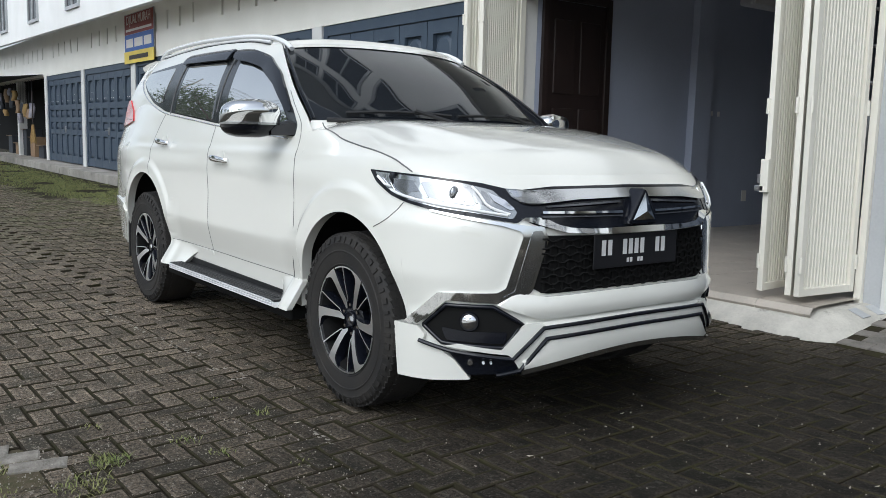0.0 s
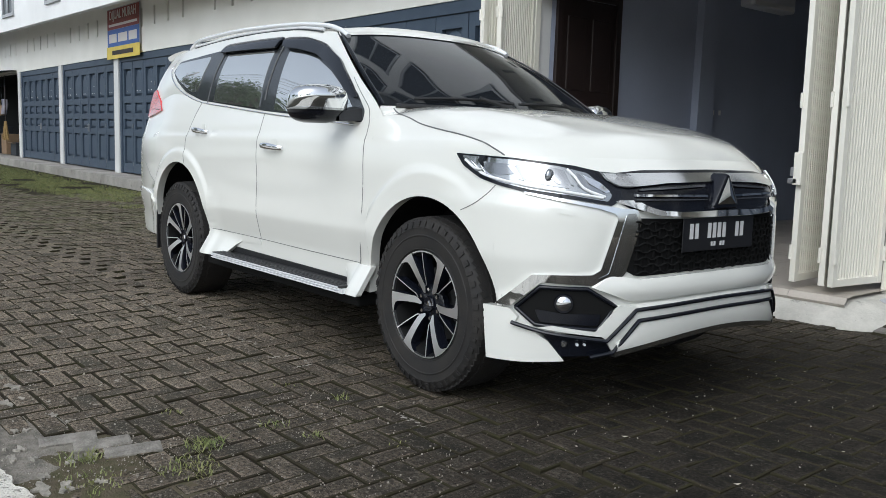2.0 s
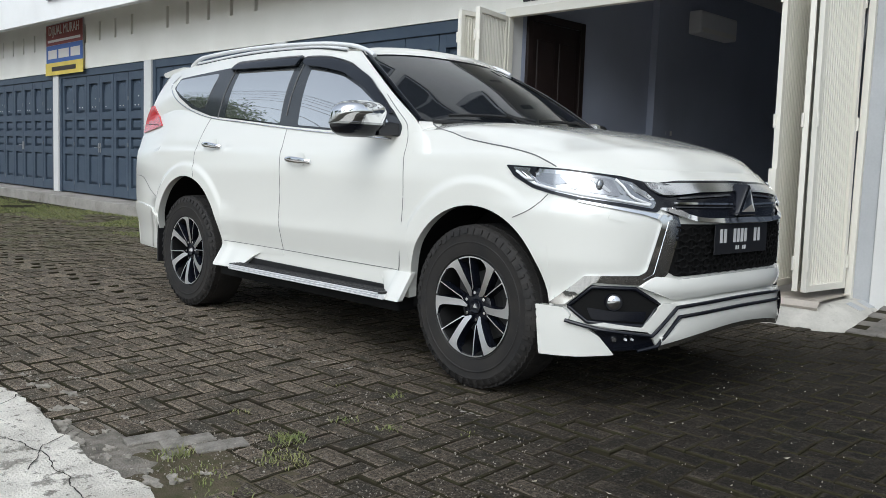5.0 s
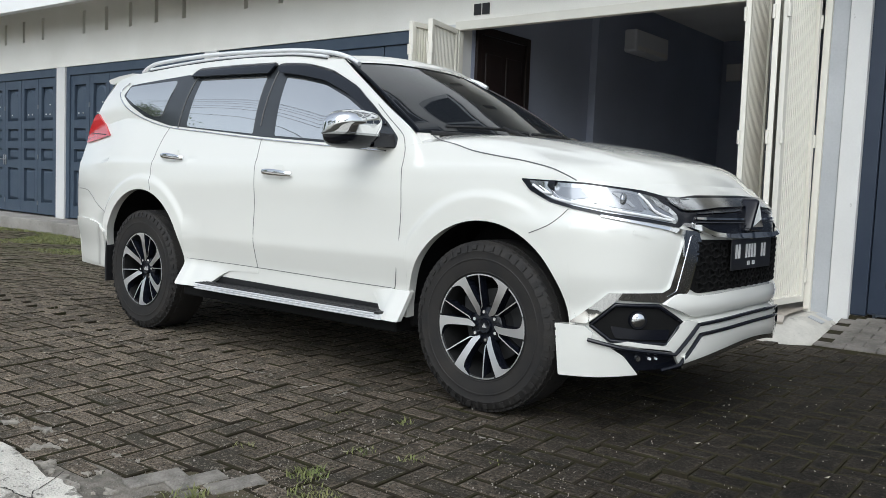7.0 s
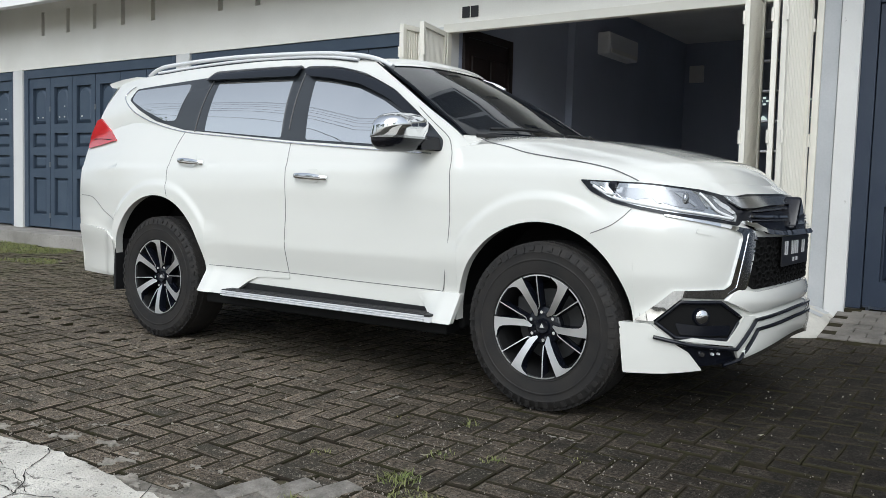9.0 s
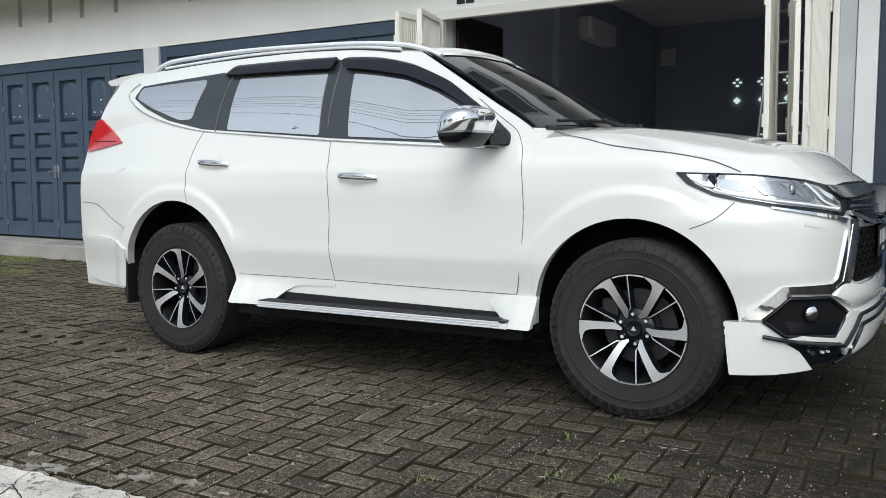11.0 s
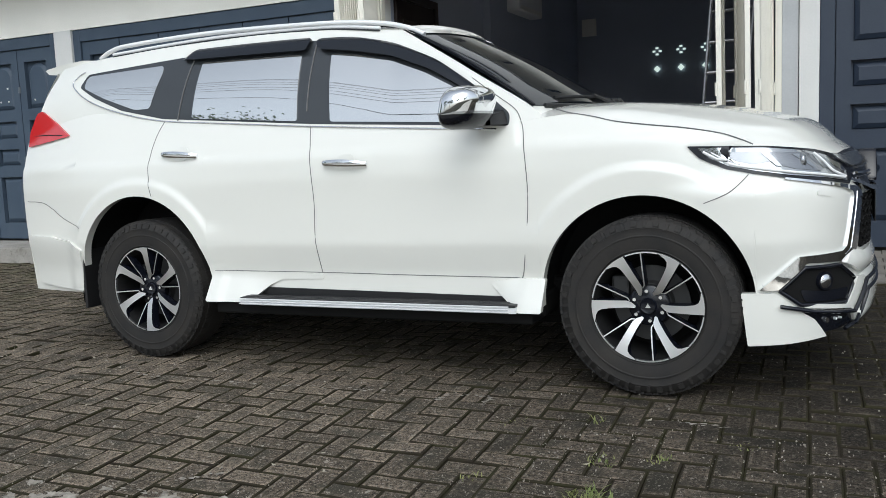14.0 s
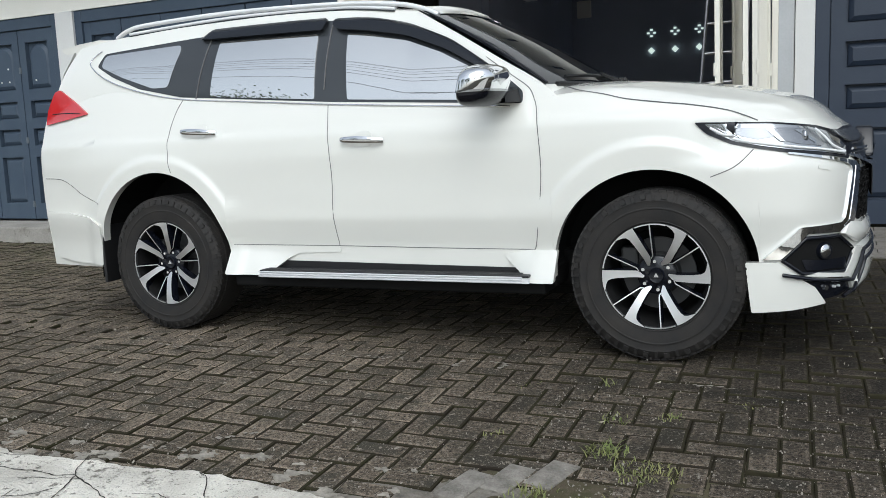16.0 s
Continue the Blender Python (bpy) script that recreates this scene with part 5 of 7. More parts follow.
bmesh.ops.recalc_face_normals(bm, faces=bm.faces)
part("rear_spoiler", bm, M_PAINT, car, "white roof spoiler", True, 35)
part("sunroof", grid_mesh([[(x, y, Vector(roof_pt(y / table(ROOF_EDGE_Y, x), (x + 3.62) / (2.4 + 0.08))).z + 0.012) for y in (-0.40, -0.2, 0, 0.2, 0.40)] for x in (-1.95, -1.75, -1.55, -1.38)]), M_GLASS, car, "dark sunroof glass", True)
bm = bmesh.new()
tube(bm, [Vector(screen_pt(k / 10 * 0.92, 0.0)) + Vector((0.010, 0, 0.0)) for k in range(-10, 11)], 0.011, 8)
part("cowl", bm, M_BLACK, car, "black cowl strip at the windscreen base", True)
for s in (-1, 1):
    bm = bmesh.new()
    tube(bm, [Vector(screen_pt(s * 0.985, k / 12)) + Vector((0.004, 0, 0.006)) for k in range(13)], 0.006, 6)
    part("screen_trim", bm, M_GLOSS, car, "black windscreen side trim", True)

# white header over the windscreen and corner pieces between bonnet and screen
part("screen_header", grid_mesh([[Vector(screen_pt(k / 16, w)) + Vector((0.003, 0, 0.004)) for k in range(-16, 17)] for w in (0.905, 0.95, 1.0, 1.03)]), M_PAINT, car, "white roof edge over the windscreen", True)
for s in (-1, 1):
    rows = []
    for k in range(9):
        v = s * (0.84 + 0.16 * k / 8)
        a_, b_ = Vector(hood_pt(max(-1, min(1, v)), 0.0)), Vector(screen_pt(v, 0.0)) + Vector((0.006, 0, -0.003))
        rows.append([a_ + Vector((0.02, 0, -0.004)), a_ + Vector((0, 0, 0.001)), a_.lerp(b_, 0.5) + Vector((0, 0, 0.001)), b_])
    bm = grid_mesh(rows)
    bmesh.ops.recalc_face_normals(bm, faces=bm.faces)
    part("scuttle_corner", bm, M_PAINT, car, "white corner between bonnet and windscreen", True, 60)
    part("grille_fin", patch(rounded([(0.215, 0.985), (0.33, 0.985), (0.42, 0.950), (0.30, 0.948)], 0.006), on_corner(s), 0.010, 0.012, 0.02), M_CHROME, car, "chrome fin joining lamp and grille", True, 45)
# ---- folding steel gates of the open unit ----
GZ0, GZ1 = 0.215, 2.62


def gate_leaf(a, b, holes=False):
    """A ribbed steel leaf from plan point a to b."""
    a, b = Vector((*a, 0)), Vector((*b, 0))
    d = (b - a)
    L = d.length
    d.normalize()
    n = Vector((d.y, -d.x, 0))
    g = base("gate_leaf", (a.x + b.x) / 2, (a.y + b.y) / 2, GZ0)

    def put(rows, bevel=0.003):
        bm = boxes(*rows, bevel=bevel)
        m = Matrix(((d.x, n.x, 0, a.x), (d.y, n.y, 0, a.y), (0, 0, 1, 0), (0, 0, 0, 1)))
        bmesh.ops.transform(bm, matrix=m, verts=bm.verts)
        bmesh.ops.recalc_face_normals(bm, faces=bm.faces)
        return bm
    part("gate_stile", put([(0, 0.045, -0.02, 0.02, GZ0, GZ1)]), M_GATE, g)
    part("gate_stile", put([(L - 0.045, L, -0.02, 0.02, GZ0, GZ1)]), M_GATE, g)
    part("gate_rail", put([(0.045, L - 0.045, -0.018, 0.018, GZ0, GZ0 + 0.05)]), M_GATE, g)
    part("gate_rail", put([(0.045, L - 0.045, -0.018, 0.018, GZ1 - 0.05, GZ1)]), M_GATE, g)
    bm = bmesh.new()
    w = L - 0.09
    k = max(4, int(w / 0.031))
    pts = []
    for i in range(k):
        x = 0.045 + w * i / k
        q = w / k
        pts += [(x, 0.004), (x + q * 0.50, 0.004), (x + q * 0.62, -0.003), (x + q * 0.88, -0.003)]
    pts.append((L - 0.045, 0.004))
    zs = (GZ0 + 0.05, 1.02, 1.32, 2.0, GZ1 - 0.05)
    grid_mesh([[a + d * x + n * y + Vector((0, 0, z)) for x, y in pts] for z in zs], bm)
    part("ribbed_panel", bm, M_GATE, g, "vertically ribbed steel sheet")
    for z in (0.42, 1.45, 2.35):
        for e in (a, b):
            bm = bmesh.new()
            cyl(bm, e + Vector((0, 0, z - 0.05)) - n * 0.02, e + Vector((0, 0, z + 0.05)) - n * 0.02, 0.012, seg=10)
            part("hinge", bm, M_GATE, g)
    tagged(g, "cream enamelled ribbed steel folding gate leaf, folded open", "gate", "folding gate leaves")
    return g


gate_leaf((0.268, 2.93), (0.205, 2.36))
gate_leaf((0.138, 2.37), (0.005, 2.94))
gate_leaf((-0.070, 2.37), (-0.105, 2.94))
lock = base("gate_lock", -0.08, 2.36, 0.9)
part("lock_case", boxes((-0.098, -0.040, 2.335, 2.365, 0.88, 1.10), bevel=0.004), M_GATE, lock)
part("bolt", boxes((-0.135, -0.07, 2.335, 2.352, 0.888, 0.925), (-0.118, -0.092, 2.335, 2.356, 0.94, 1.0), bevel=0.003), M_STEEL, lock, "steel lock bolt")
tagged(lock, "steel lock and bolt on the folding gate edge", "lock")
gate_leaf((-3.275, 2.95), (-3.140, 2.37))
gate_leaf((-3.150, 2.37), (-3.330, 2.93))
gate_leaf((-3.345, 2.93), (-3.395, 2.38))
gate_leaf((-3.405, 2.38), (-3.50, 2.93))
trk = base("gateway", -1.5, 3.0, 2.66)
part("gate_rail", boxes((-3.33, 0.33, 2.945, 3.02, 2.575, 2.665), bevel=0.006), M_GATE, trk, "cream painted gate head track")
part("gate_post", boxes((-3.325, -3.27, 2.95, 3.02, 0.13, 2.575), bevel=0.004), M_GATE, trk)
part("gate_post", boxes((0.275, 0.325, 2.95, 3.02, 0.13, 2.575), bevel=0.004), M_GATE, trk)
tilt(tagged(trk, "cream painted steel frame of the folding gate", "gate frame"))
# unit sign over the gate: a plain bar stands for the figures
sgn = base("unit_number", -3.05, 2.99, 2.80)
part("number_bar", boxes((-3.13, -3.045, 2.985, 2.999, 2.72, 2.83)), M_BLACK, sgn)
part("number_bar", boxes((-3.025, -2.94, 2.985, 2.999, 2.72, 2.83)), M_BLACK, sgn)
tagged(sgn, "two plain dark bars painted over the gate", "sign")
tilt(sgn)

# ---- the hanging sale board ----
board = base("sale_sign", -15.5, 2.97, 2.75)
M_SRED = mat("sign_red", (0.26, 0.040, 0.03), 0.5, var=0.3, scale=4)
M_SBLUE = mat("sign_blue", (0.05, 0.13, 0.42), 0.5, var=0.3, scale=4)
M_SYEL = mat("sign_yellow", (0.75, 0.58, 0.10), 0.5, var=0.3, scale=4)
M_SWHITE = mat("sign_white", (0.70, 0.66, 0.62), 0.5)
bx0, bx1 = -16.50, -14.50
part("board", boxes((bx0, bx1, 2.955, 2.975, 2.82, 3.64)), M_STEEL, board)
part("red_field", boxes((bx0 + 0.02, bx1 - 0.02, 2.949, 2.954, 3.20, 3.62)), M_SRED, board, "dark red upper field")
part("blue_field", boxes((bx0 + 0.02, bx1 - 0.02, 2.949, 2.954, 2.84, 3.195)), M_SBLUE, board, "blue lower field")
part("yellow_field", boxes((bx0 - 0.02, bx1 + 0.02, 2.943, 2.950, 2.58, 2.835)), M_SYEL, board, "yellow strip")
tx = bpy.data.curves.new("lettering", "FONT")
tx.body, tx.size, tx.extrude = "DIJUAL MURAH", 0.265, 0.002
tx.align_x, tx.align_y = "CENTER", "CENTER"
tob = bpy.data.objects.new("tmp", tx)
scene.collection.objects.link(tob)
bpy.context.view_layer.update()
tme = bpy.data.meshes.new_from_object(tob.evaluated_get(bpy.context.evaluated_depsgraph_get()))
bpy.data.objects.remove(tob)
bm = bmesh.new()
bm.from_mesh(tme)
bmesh.ops.transform(bm, matrix=pose((bx0 + bx1) / 2, 2.944, 3.49, 90, 0, 0) @ Matrix.Diagonal((0.92, 1, 1, 1)), verts=bm.verts)
part("lettering", bm, M_SWHITE, board, "pale lettering")
for x0, x1, z0, z1 in ((bx0 + 0.12, bx1 - 0.12, 3.26, 3.31), (bx0 + 0.14, bx0 + 0.62, 2.92, 3.10), (bx0 + 0.72, bx0 + 1.28, 2.92, 3.10), (bx0 + 1.38, bx1 - 0.14, 2.92, 3.10)):
    part("text_bar", boxes((x0, x1, 2.944, 2.948, z0, z1)), M_SWHITE, board)
part("text_bar", boxes((bx0 + 0.35, bx1 - 0.35, 2.938, 2.942, 2.66, 2.75)), M_WOOD, board)
tagged(board, "faded red, blue and yellow sale board on the wall", "sign")
tilt(board)

# ---- inside the open room ----
idr = base("door_room", -3.27, 3.75, 0.15)
bm = boxes((-3.31, -3.24, 3.26, 3.34, 0.15, 2.72), (-3.31, -3.24, 4.18, 4.26, 0.15, 2.72), (-3.31, -3.24, 3.34, 4.18, 2.64, 2.72), bevel=0.006)
part("door_frame", bm, M_WOOD, idr)
bm = boxes((-3.30, -3.262, 3.345, 4.175, 0.16, 2.635))
part("door_leaf", bm, M_WOOD, idr)
for y0, y1 in ((3.42, 3.72), (3.80, 4.10)):
    for z0, z1 in ((0.35, 0.95), (1.10, 1.55), (1.70, 2.45)):
        part("door_panel", boxes((-3.266, -3.244, y0, y1, z0, z1), bevel=0.012), M_WOOD, idr)
tagged(idr, "dark brown panelled timber door in the room wall", "door", kind="structure")
M_AC = mat("white_plastic", (0.72, 0.73, 0.74), 0.4)
for y in (6.13, 6.27):
    sw = base("wall_switch", RL, y, 1.6)
    part("switch_plate", boxes((RL, RL + 0.012, y - 0.055, y + 0.045, 1.52, 1.66), bevel=0.003), M_IVORY, sw)
    part("rocker", boxes((RL + 0.012, RL + 0.018, y - 0.03, y + 0.02, 1.56, 1.62)), M_IVORY, sw)
    tagged(sw, "ivory wall switch plate on the blue grey wall", "switch", "wall switches")
so = base("wall_socket", RL, 6.9, 0.55)
part("socket_plate", boxes((RL, RL + 0.012, 6.86, 6.96, 0.50, 0.64), bevel=0.003), M_IVORY, so)
tagged(so, "ivory wall socket low on the blue grey wall", "socket")
ac = base("air_conditioner", RL, 7.1, 3.05)
part("ac_body", boxes((RL, RL + 0.21, 6.55, 7.55, 2.92, 3.22), bevel=0.03), M_AC, ac)
part("ac_flap", boxes((RL + 0.205, RL + 0.218, 6.60, 7.50, 2.94, 3.0), bevel=0.003), M_IVORY, ac)
tagged(ac, "white wall-mounted split air conditioner in the room", "air conditioner")
# vent blocks in the back wall: emissive pieces stand for daylight in the openings
M_DAY = bpy.data.materials.new("daylight_glow")
M_DAY.use_nodes = True
_e = M_DAY.node_tree.nodes["Principled BSDF"]
_e.inputs["Emission Color"].default_value, _e.inputs["Emission Strength"].default_value = (0.85, 1.0, 0.9, 1), 0.6
_e.inputs["Base Color"].default_value = (0.5, 0.5, 0.5, 1)
for i in range(3):
    x = -1.93 + 0.385 * i
    vb = base("vent_block", x, RB, 2.4)
    bm = bmesh.new()
    bmesh.ops.create_cube(bm, size=0.075, matrix=pose(x, RB - 0.01, 2.275, 0, 45, 0))
    part("diamond_glow", bm, M_DAY, vb, "glowing diamond standing for a daylit opening")
    for dx, dz in ((0, 0.05), (0, -0.05), (0.05, 0), (-0.05, 0)):
        bm = boxes((x + dx - 0.022, x + dx + 0.022, RB - 0.012, RB - 0.002, 2.565 + dz - 0.014, 2.565 + dz + 0.014))
        part("slot_glow", bm, M_DAY, vb)
    tagged(vb, "vent block with diamond and cross openings drawn as glowing pieces", "vent", "vent blocks")
pn = base("wall_panel", -3.05, RB, 3.0)
part("panel_box", boxes((-3.17, -2.93, RB - 0.06, RB, 2.92, 3.2), bevel=0.01), M_IVORY, pn)
tagged(pn, "small pale box on the back wall of the room", "box")
ld = base("ladder", -0.440, 3.45, 0.15)
for dx in (0.0, 0.36):
    bm = bmesh.new()
    tube(bm, [(-0.440 + dx, 3.45, 0.15), (-0.187 + dx, 3.50, 3.05)], 0.016, 8)
    part("ladder_rail", bm, M_STEEL, ld)
for k in range(10):
    bm = bmesh.new()
    t = (0.20 + 0.262 * k) / 2.9
    x = -0.440 + (-0.187 - -0.440) * t
    tube(bm, [(x, 3.45 + 0.05 * t, 0.15 + 2.9 * t), (x + 0.36, 3.45 + 0.05 * t, 0.15 + 2.9 * t)], 0.013, 8)
    part("rung", bm, M_STEEL, ld)
tagged(ld, "aluminium ladder standing inside the open gate", "ladder")
# floor tiles
bm0 = bmesh.new()
box(bm0, -0.197, 0.197, -0.197, 0.197, -0.006, 0.0, 0.002)
tile_me = bpy.data.meshes.new("tile")
bm0.to_mesh(tile_me)
bm0.free()
tile_me.materials.append(M_TILE)
for i in range(10):
    for j in range(17):
        t = new("tile", tile_me)
        t.parent = flo
        t.location = (-3.1 + 0.4 * i, 3.24 + 0.4 * j, 0.148)
# sill mat and junk at the far end: a stall with goods
M_CARD = mat("cardboard", (0.30, 0.20, 0.12), 0.8, var=0.4, scale=5)
M_STRAW = mat("straw_fibre", (0.38, 0.25, 0.10), 0.9, var=0.6, scale=12)
M_TARP = mat("dark_tarpaulin", (0.035, 0.04, 0.05), 0.7, var=0.5, scale=3)
M_CLOTH = mat("faded_cloth", (0.30, 0.28, 0.30), 0.9, var=0.7, scale=7, col2=(0.10, 0.12, 0.2))
SX = -27.0
# stall walls and top coloured black to stand for deep shade
wall_box("wall_stall", [(-46, -24.99, 4.6, 4.7, 0.0, DOOR_TOP), (-24.99, -24.9, 3.2, 4.7, 0.0, DOOR_TOP), (-46, -24.9, 3.2, 4.7, DOOR_TOP - 0.05, DOOR_TOP)], M_DARK, "black walls standing for the shade inside the open stall")
aw = base("awning", SX, 2.3, 2.7)
bm = grid_mesh([[(-40 + 14.9 * i / 16, 3.0 - 1.3 * j / 5, 2.72 - 0.10 * j / 5 - 0.06 * math.sin(i * 1.7) * j / 5) for i in range(17)] for j in range(6)])
part("awning_sheet", bm, M_TARP, aw, "sagging dark sheet", True)
for x in (-32.8, -29.5, -26.0):
    bm = bmesh.new()
    tube(bm, [(x, 1.75, 0.15), (x, 1.75, 2.6)], 0.03, 8)
    part("awning_pole", bm, M_STEEL, aw)
tagged(aw, "sagging dark tarpaulin awning over the open stall", "awning")
tilt(aw)


def broom(x, y, lean):
    b = base("broom", x, y, 0.2)
    bm = bmesh.new()
    tube(bm, [(x, y, 1.15), (x + lean, y, 2.2)], 0.014, 8)
    part("broom_stick", bm, M_WOOD, b)
    bm = bmesh.new()
    for k in range(60):
        a, r = random.random() * 6.28, random.random() ** 0.5
        tube(bm, [(x + 0.03 * r * math.cos(a), y + 0.03 * r * math.sin(a), 1.2), (x + 0.22 * r * math.cos(a), y + 0.10 * r * math.sin(a), 0.62 + 0.1 * random.random())], 0.008, 4)
    tagged(part("bristle", bm, M_STRAW, b, "straw bristles"), kind="stuff")
    tagged(b, "straw broom hanging at the stall", "broom", "brooms")
    return tilt(b)


for x in (-25.25,):
    broom(x, 2.6 + 0.1 * random.random(), 0.04 * random.random())
for k in range(16):
    x, z = -25.4 - 0.42 * k * (1 + 0.1 * random.random()), 1.5 + 0.9 * random.random()
    h = base("hanging_goods", x, 2.75, z)
    w_, d_, hh = 0.14 + 0.1 * random.random(), 0.08, 0.22 + 0.35 * random.random()
    rows = [[(x + (w_ * (0.45 + 0.55 * math.sin(math.pi * (0.15 + 0.8 * t)))) * math.cos(a), 2.7 + d_ * math.sin(a) + 0.02 * math.sin(5 * t + k), z - hh * t) for a in (6.283 * i / 10 for i in range(10))] for t in (0, 0.12, 0.3, 0.5, 0.7, 0.88, 1.0)]
    bm = grid_mesh(rows, close=True)
    bm.faces.new([bm.verts.new(p) for p in rows[-1]])
    part("bag", bm, (M_CLOTH, M_CARD, M_STRAW, M_TARP)[k % 4], h, "", True)
    bm = bmesh.new()
    tube(bm, [(x, 2.7, z), (x, 2.72, 2.55)], 0.008, 5)
    part("cord", bm, M_TARP, h)
    tagged(h, "dusty bundle of goods hanging at the stall front", "goods", "hanging goods")
    tilt(h)
for k in range(5):
    x = -26.3 - 1.3 * k
    cb = base("carton", x, 3.3, 0.15)
    part("carton_body", boxes((x - 0.35, x + 0.35, 3.1, 3.6, 0.15, 0.55 + 0.25 * (k % 3)), bevel=0.01), M_CARD if k % 2 else M_TARP, cb)
    part("carton_flap", boxes((x - 0.34, x + 0.34, 3.02, 3.11, 0.53 + 0.25 * (k % 3), 0.545 + 0.25 * (k % 3))), M_CARD, cb)
    tagged(cb, "worn brown carton standing in the open stall", "carton", "cartons")
    tilt(cb)


def motorbike(x, y):
    m = base("motorcycle", x, y, 0.15)
    z = 0.15
    for dx in (-0.62, 0.62):
        w = new("wheel")
        w.parent = m
        w.matrix_parent_inverse = m.matrix_world.inverted()
        w.matrix_basis = pose(x + dx, y, z + 0.29)
        part("tyre", ring_bm([(0.29, -0.03), (0.285, 0.0), (0.29, 0.03), (0.25, 0.035), (0.23, 0.02), (0.23, -0.02), (0.25, -0.035), (0.29, -0.03)], 28), M_RUBBER, w, "", True, 40)
        bm = bmesh.new()
        for k in range(5):
            a = 6.283 * k / 5
            tube(bm, [(0, 0, 0), (0.24 * math.cos(a), 0, 0.24 * math.sin(a))], 0.014, 5)
        part("rim", bm, M_STEEL, w)
    bm = bmesh.new()
    tube(bm, curve([(x + 0.62, y, z + 0.29), (x + 0.50, y, z + 0.65), (x + 0.40, y, z + 0.98)]), 0.03, 8)
    tube(bm, [(x + 0.40, y - 0.3, z + 1.02), (x + 0.38, y, z + 0.98), (x + 0.40, y + 0.3, z + 1.02)], 0.016, 8)
    part("front_fork", bm, M_STEEL, m)
    rows = [[(x + px, y + wy * math.cos(a), z + pz + hh * math.sin(a)) for a in (6.283 * i / 10 for i in range(10))] for px, pz, wy, hh in ((0.48, 0.70, 0.03, 0.05), (0.40, 0.66, 0.09, 0.22), (0.22, 0.52, 0.10, 0.16), (0.0, 0.50, 0.10, 0.13), (-0.25, 0.58, 0.11, 0.13), (-0.55, 0.68, 0.09, 0.09), (-0.80, 0.76, 0.03, 0.03))]
    part("fairing", grid_mesh(rows, close=True), M_GLOSS, m, "black plastic fairing", True)
    rows = [[(x + px, y + wy * math.cos(a), z + pz + hh * math.sin(a)) for a in (6.283 * i / 10 for i in range(10))] for px, pz, wy, hh in ((0.08, 0.70, 0.05, 0.02), (-0.1, 0.74, 0.11, 0.045), (-0.4, 0.78, 0.12, 0.05), (-0.68, 0.82, 0.06, 0.03))]
    part("seat", grid_mesh(rows, close=True), M_BLACK, m, "", True)
    bm = bmesh.new()
    cyl(bm, (x - 0.25, y - 0.12, z + 0.32), (x - 0.8, y - 0.14, z + 0.38), 0.035, 0.045, 12)
    part("exhaust", bm, M_STEEL, m)
    part("engine", boxes((x - 0.18, x + 0.18, y - 0.11, y + 0.11, z + 0.22, z + 0.42), bevel=0.03), M_STEEL, m)
    for s in (-1, 1):
        bm = bmesh.new()
        tube(bm, [(x + 0.38, y + 0.2 * s, z + 1.02), (x + 0.35, y + 0.26 * s, z + 1.15)], 0.007, 5)
        cyl(bm, (x + 0.34, y + 0.27 * s, z + 1.18), (x + 0.36, y + 0.27 * s, z + 1.18), 0.05, seg=12)
        part("mirror", bm, M_BLACK, m)
    tagged(m, "dark motorcycle parked under the stall awning", "motorcycle", "motorcycles")
    return tilt(m)


motorbike(-27.3, 1.75)
motorbike(-29.6, 1.85)

# ---- pavers in a herringbone ----
CELL = 0.1015
TURN_P = radians(1.6)
CT, SN = math.cos(TURN_P), math.sin(TURN_P)


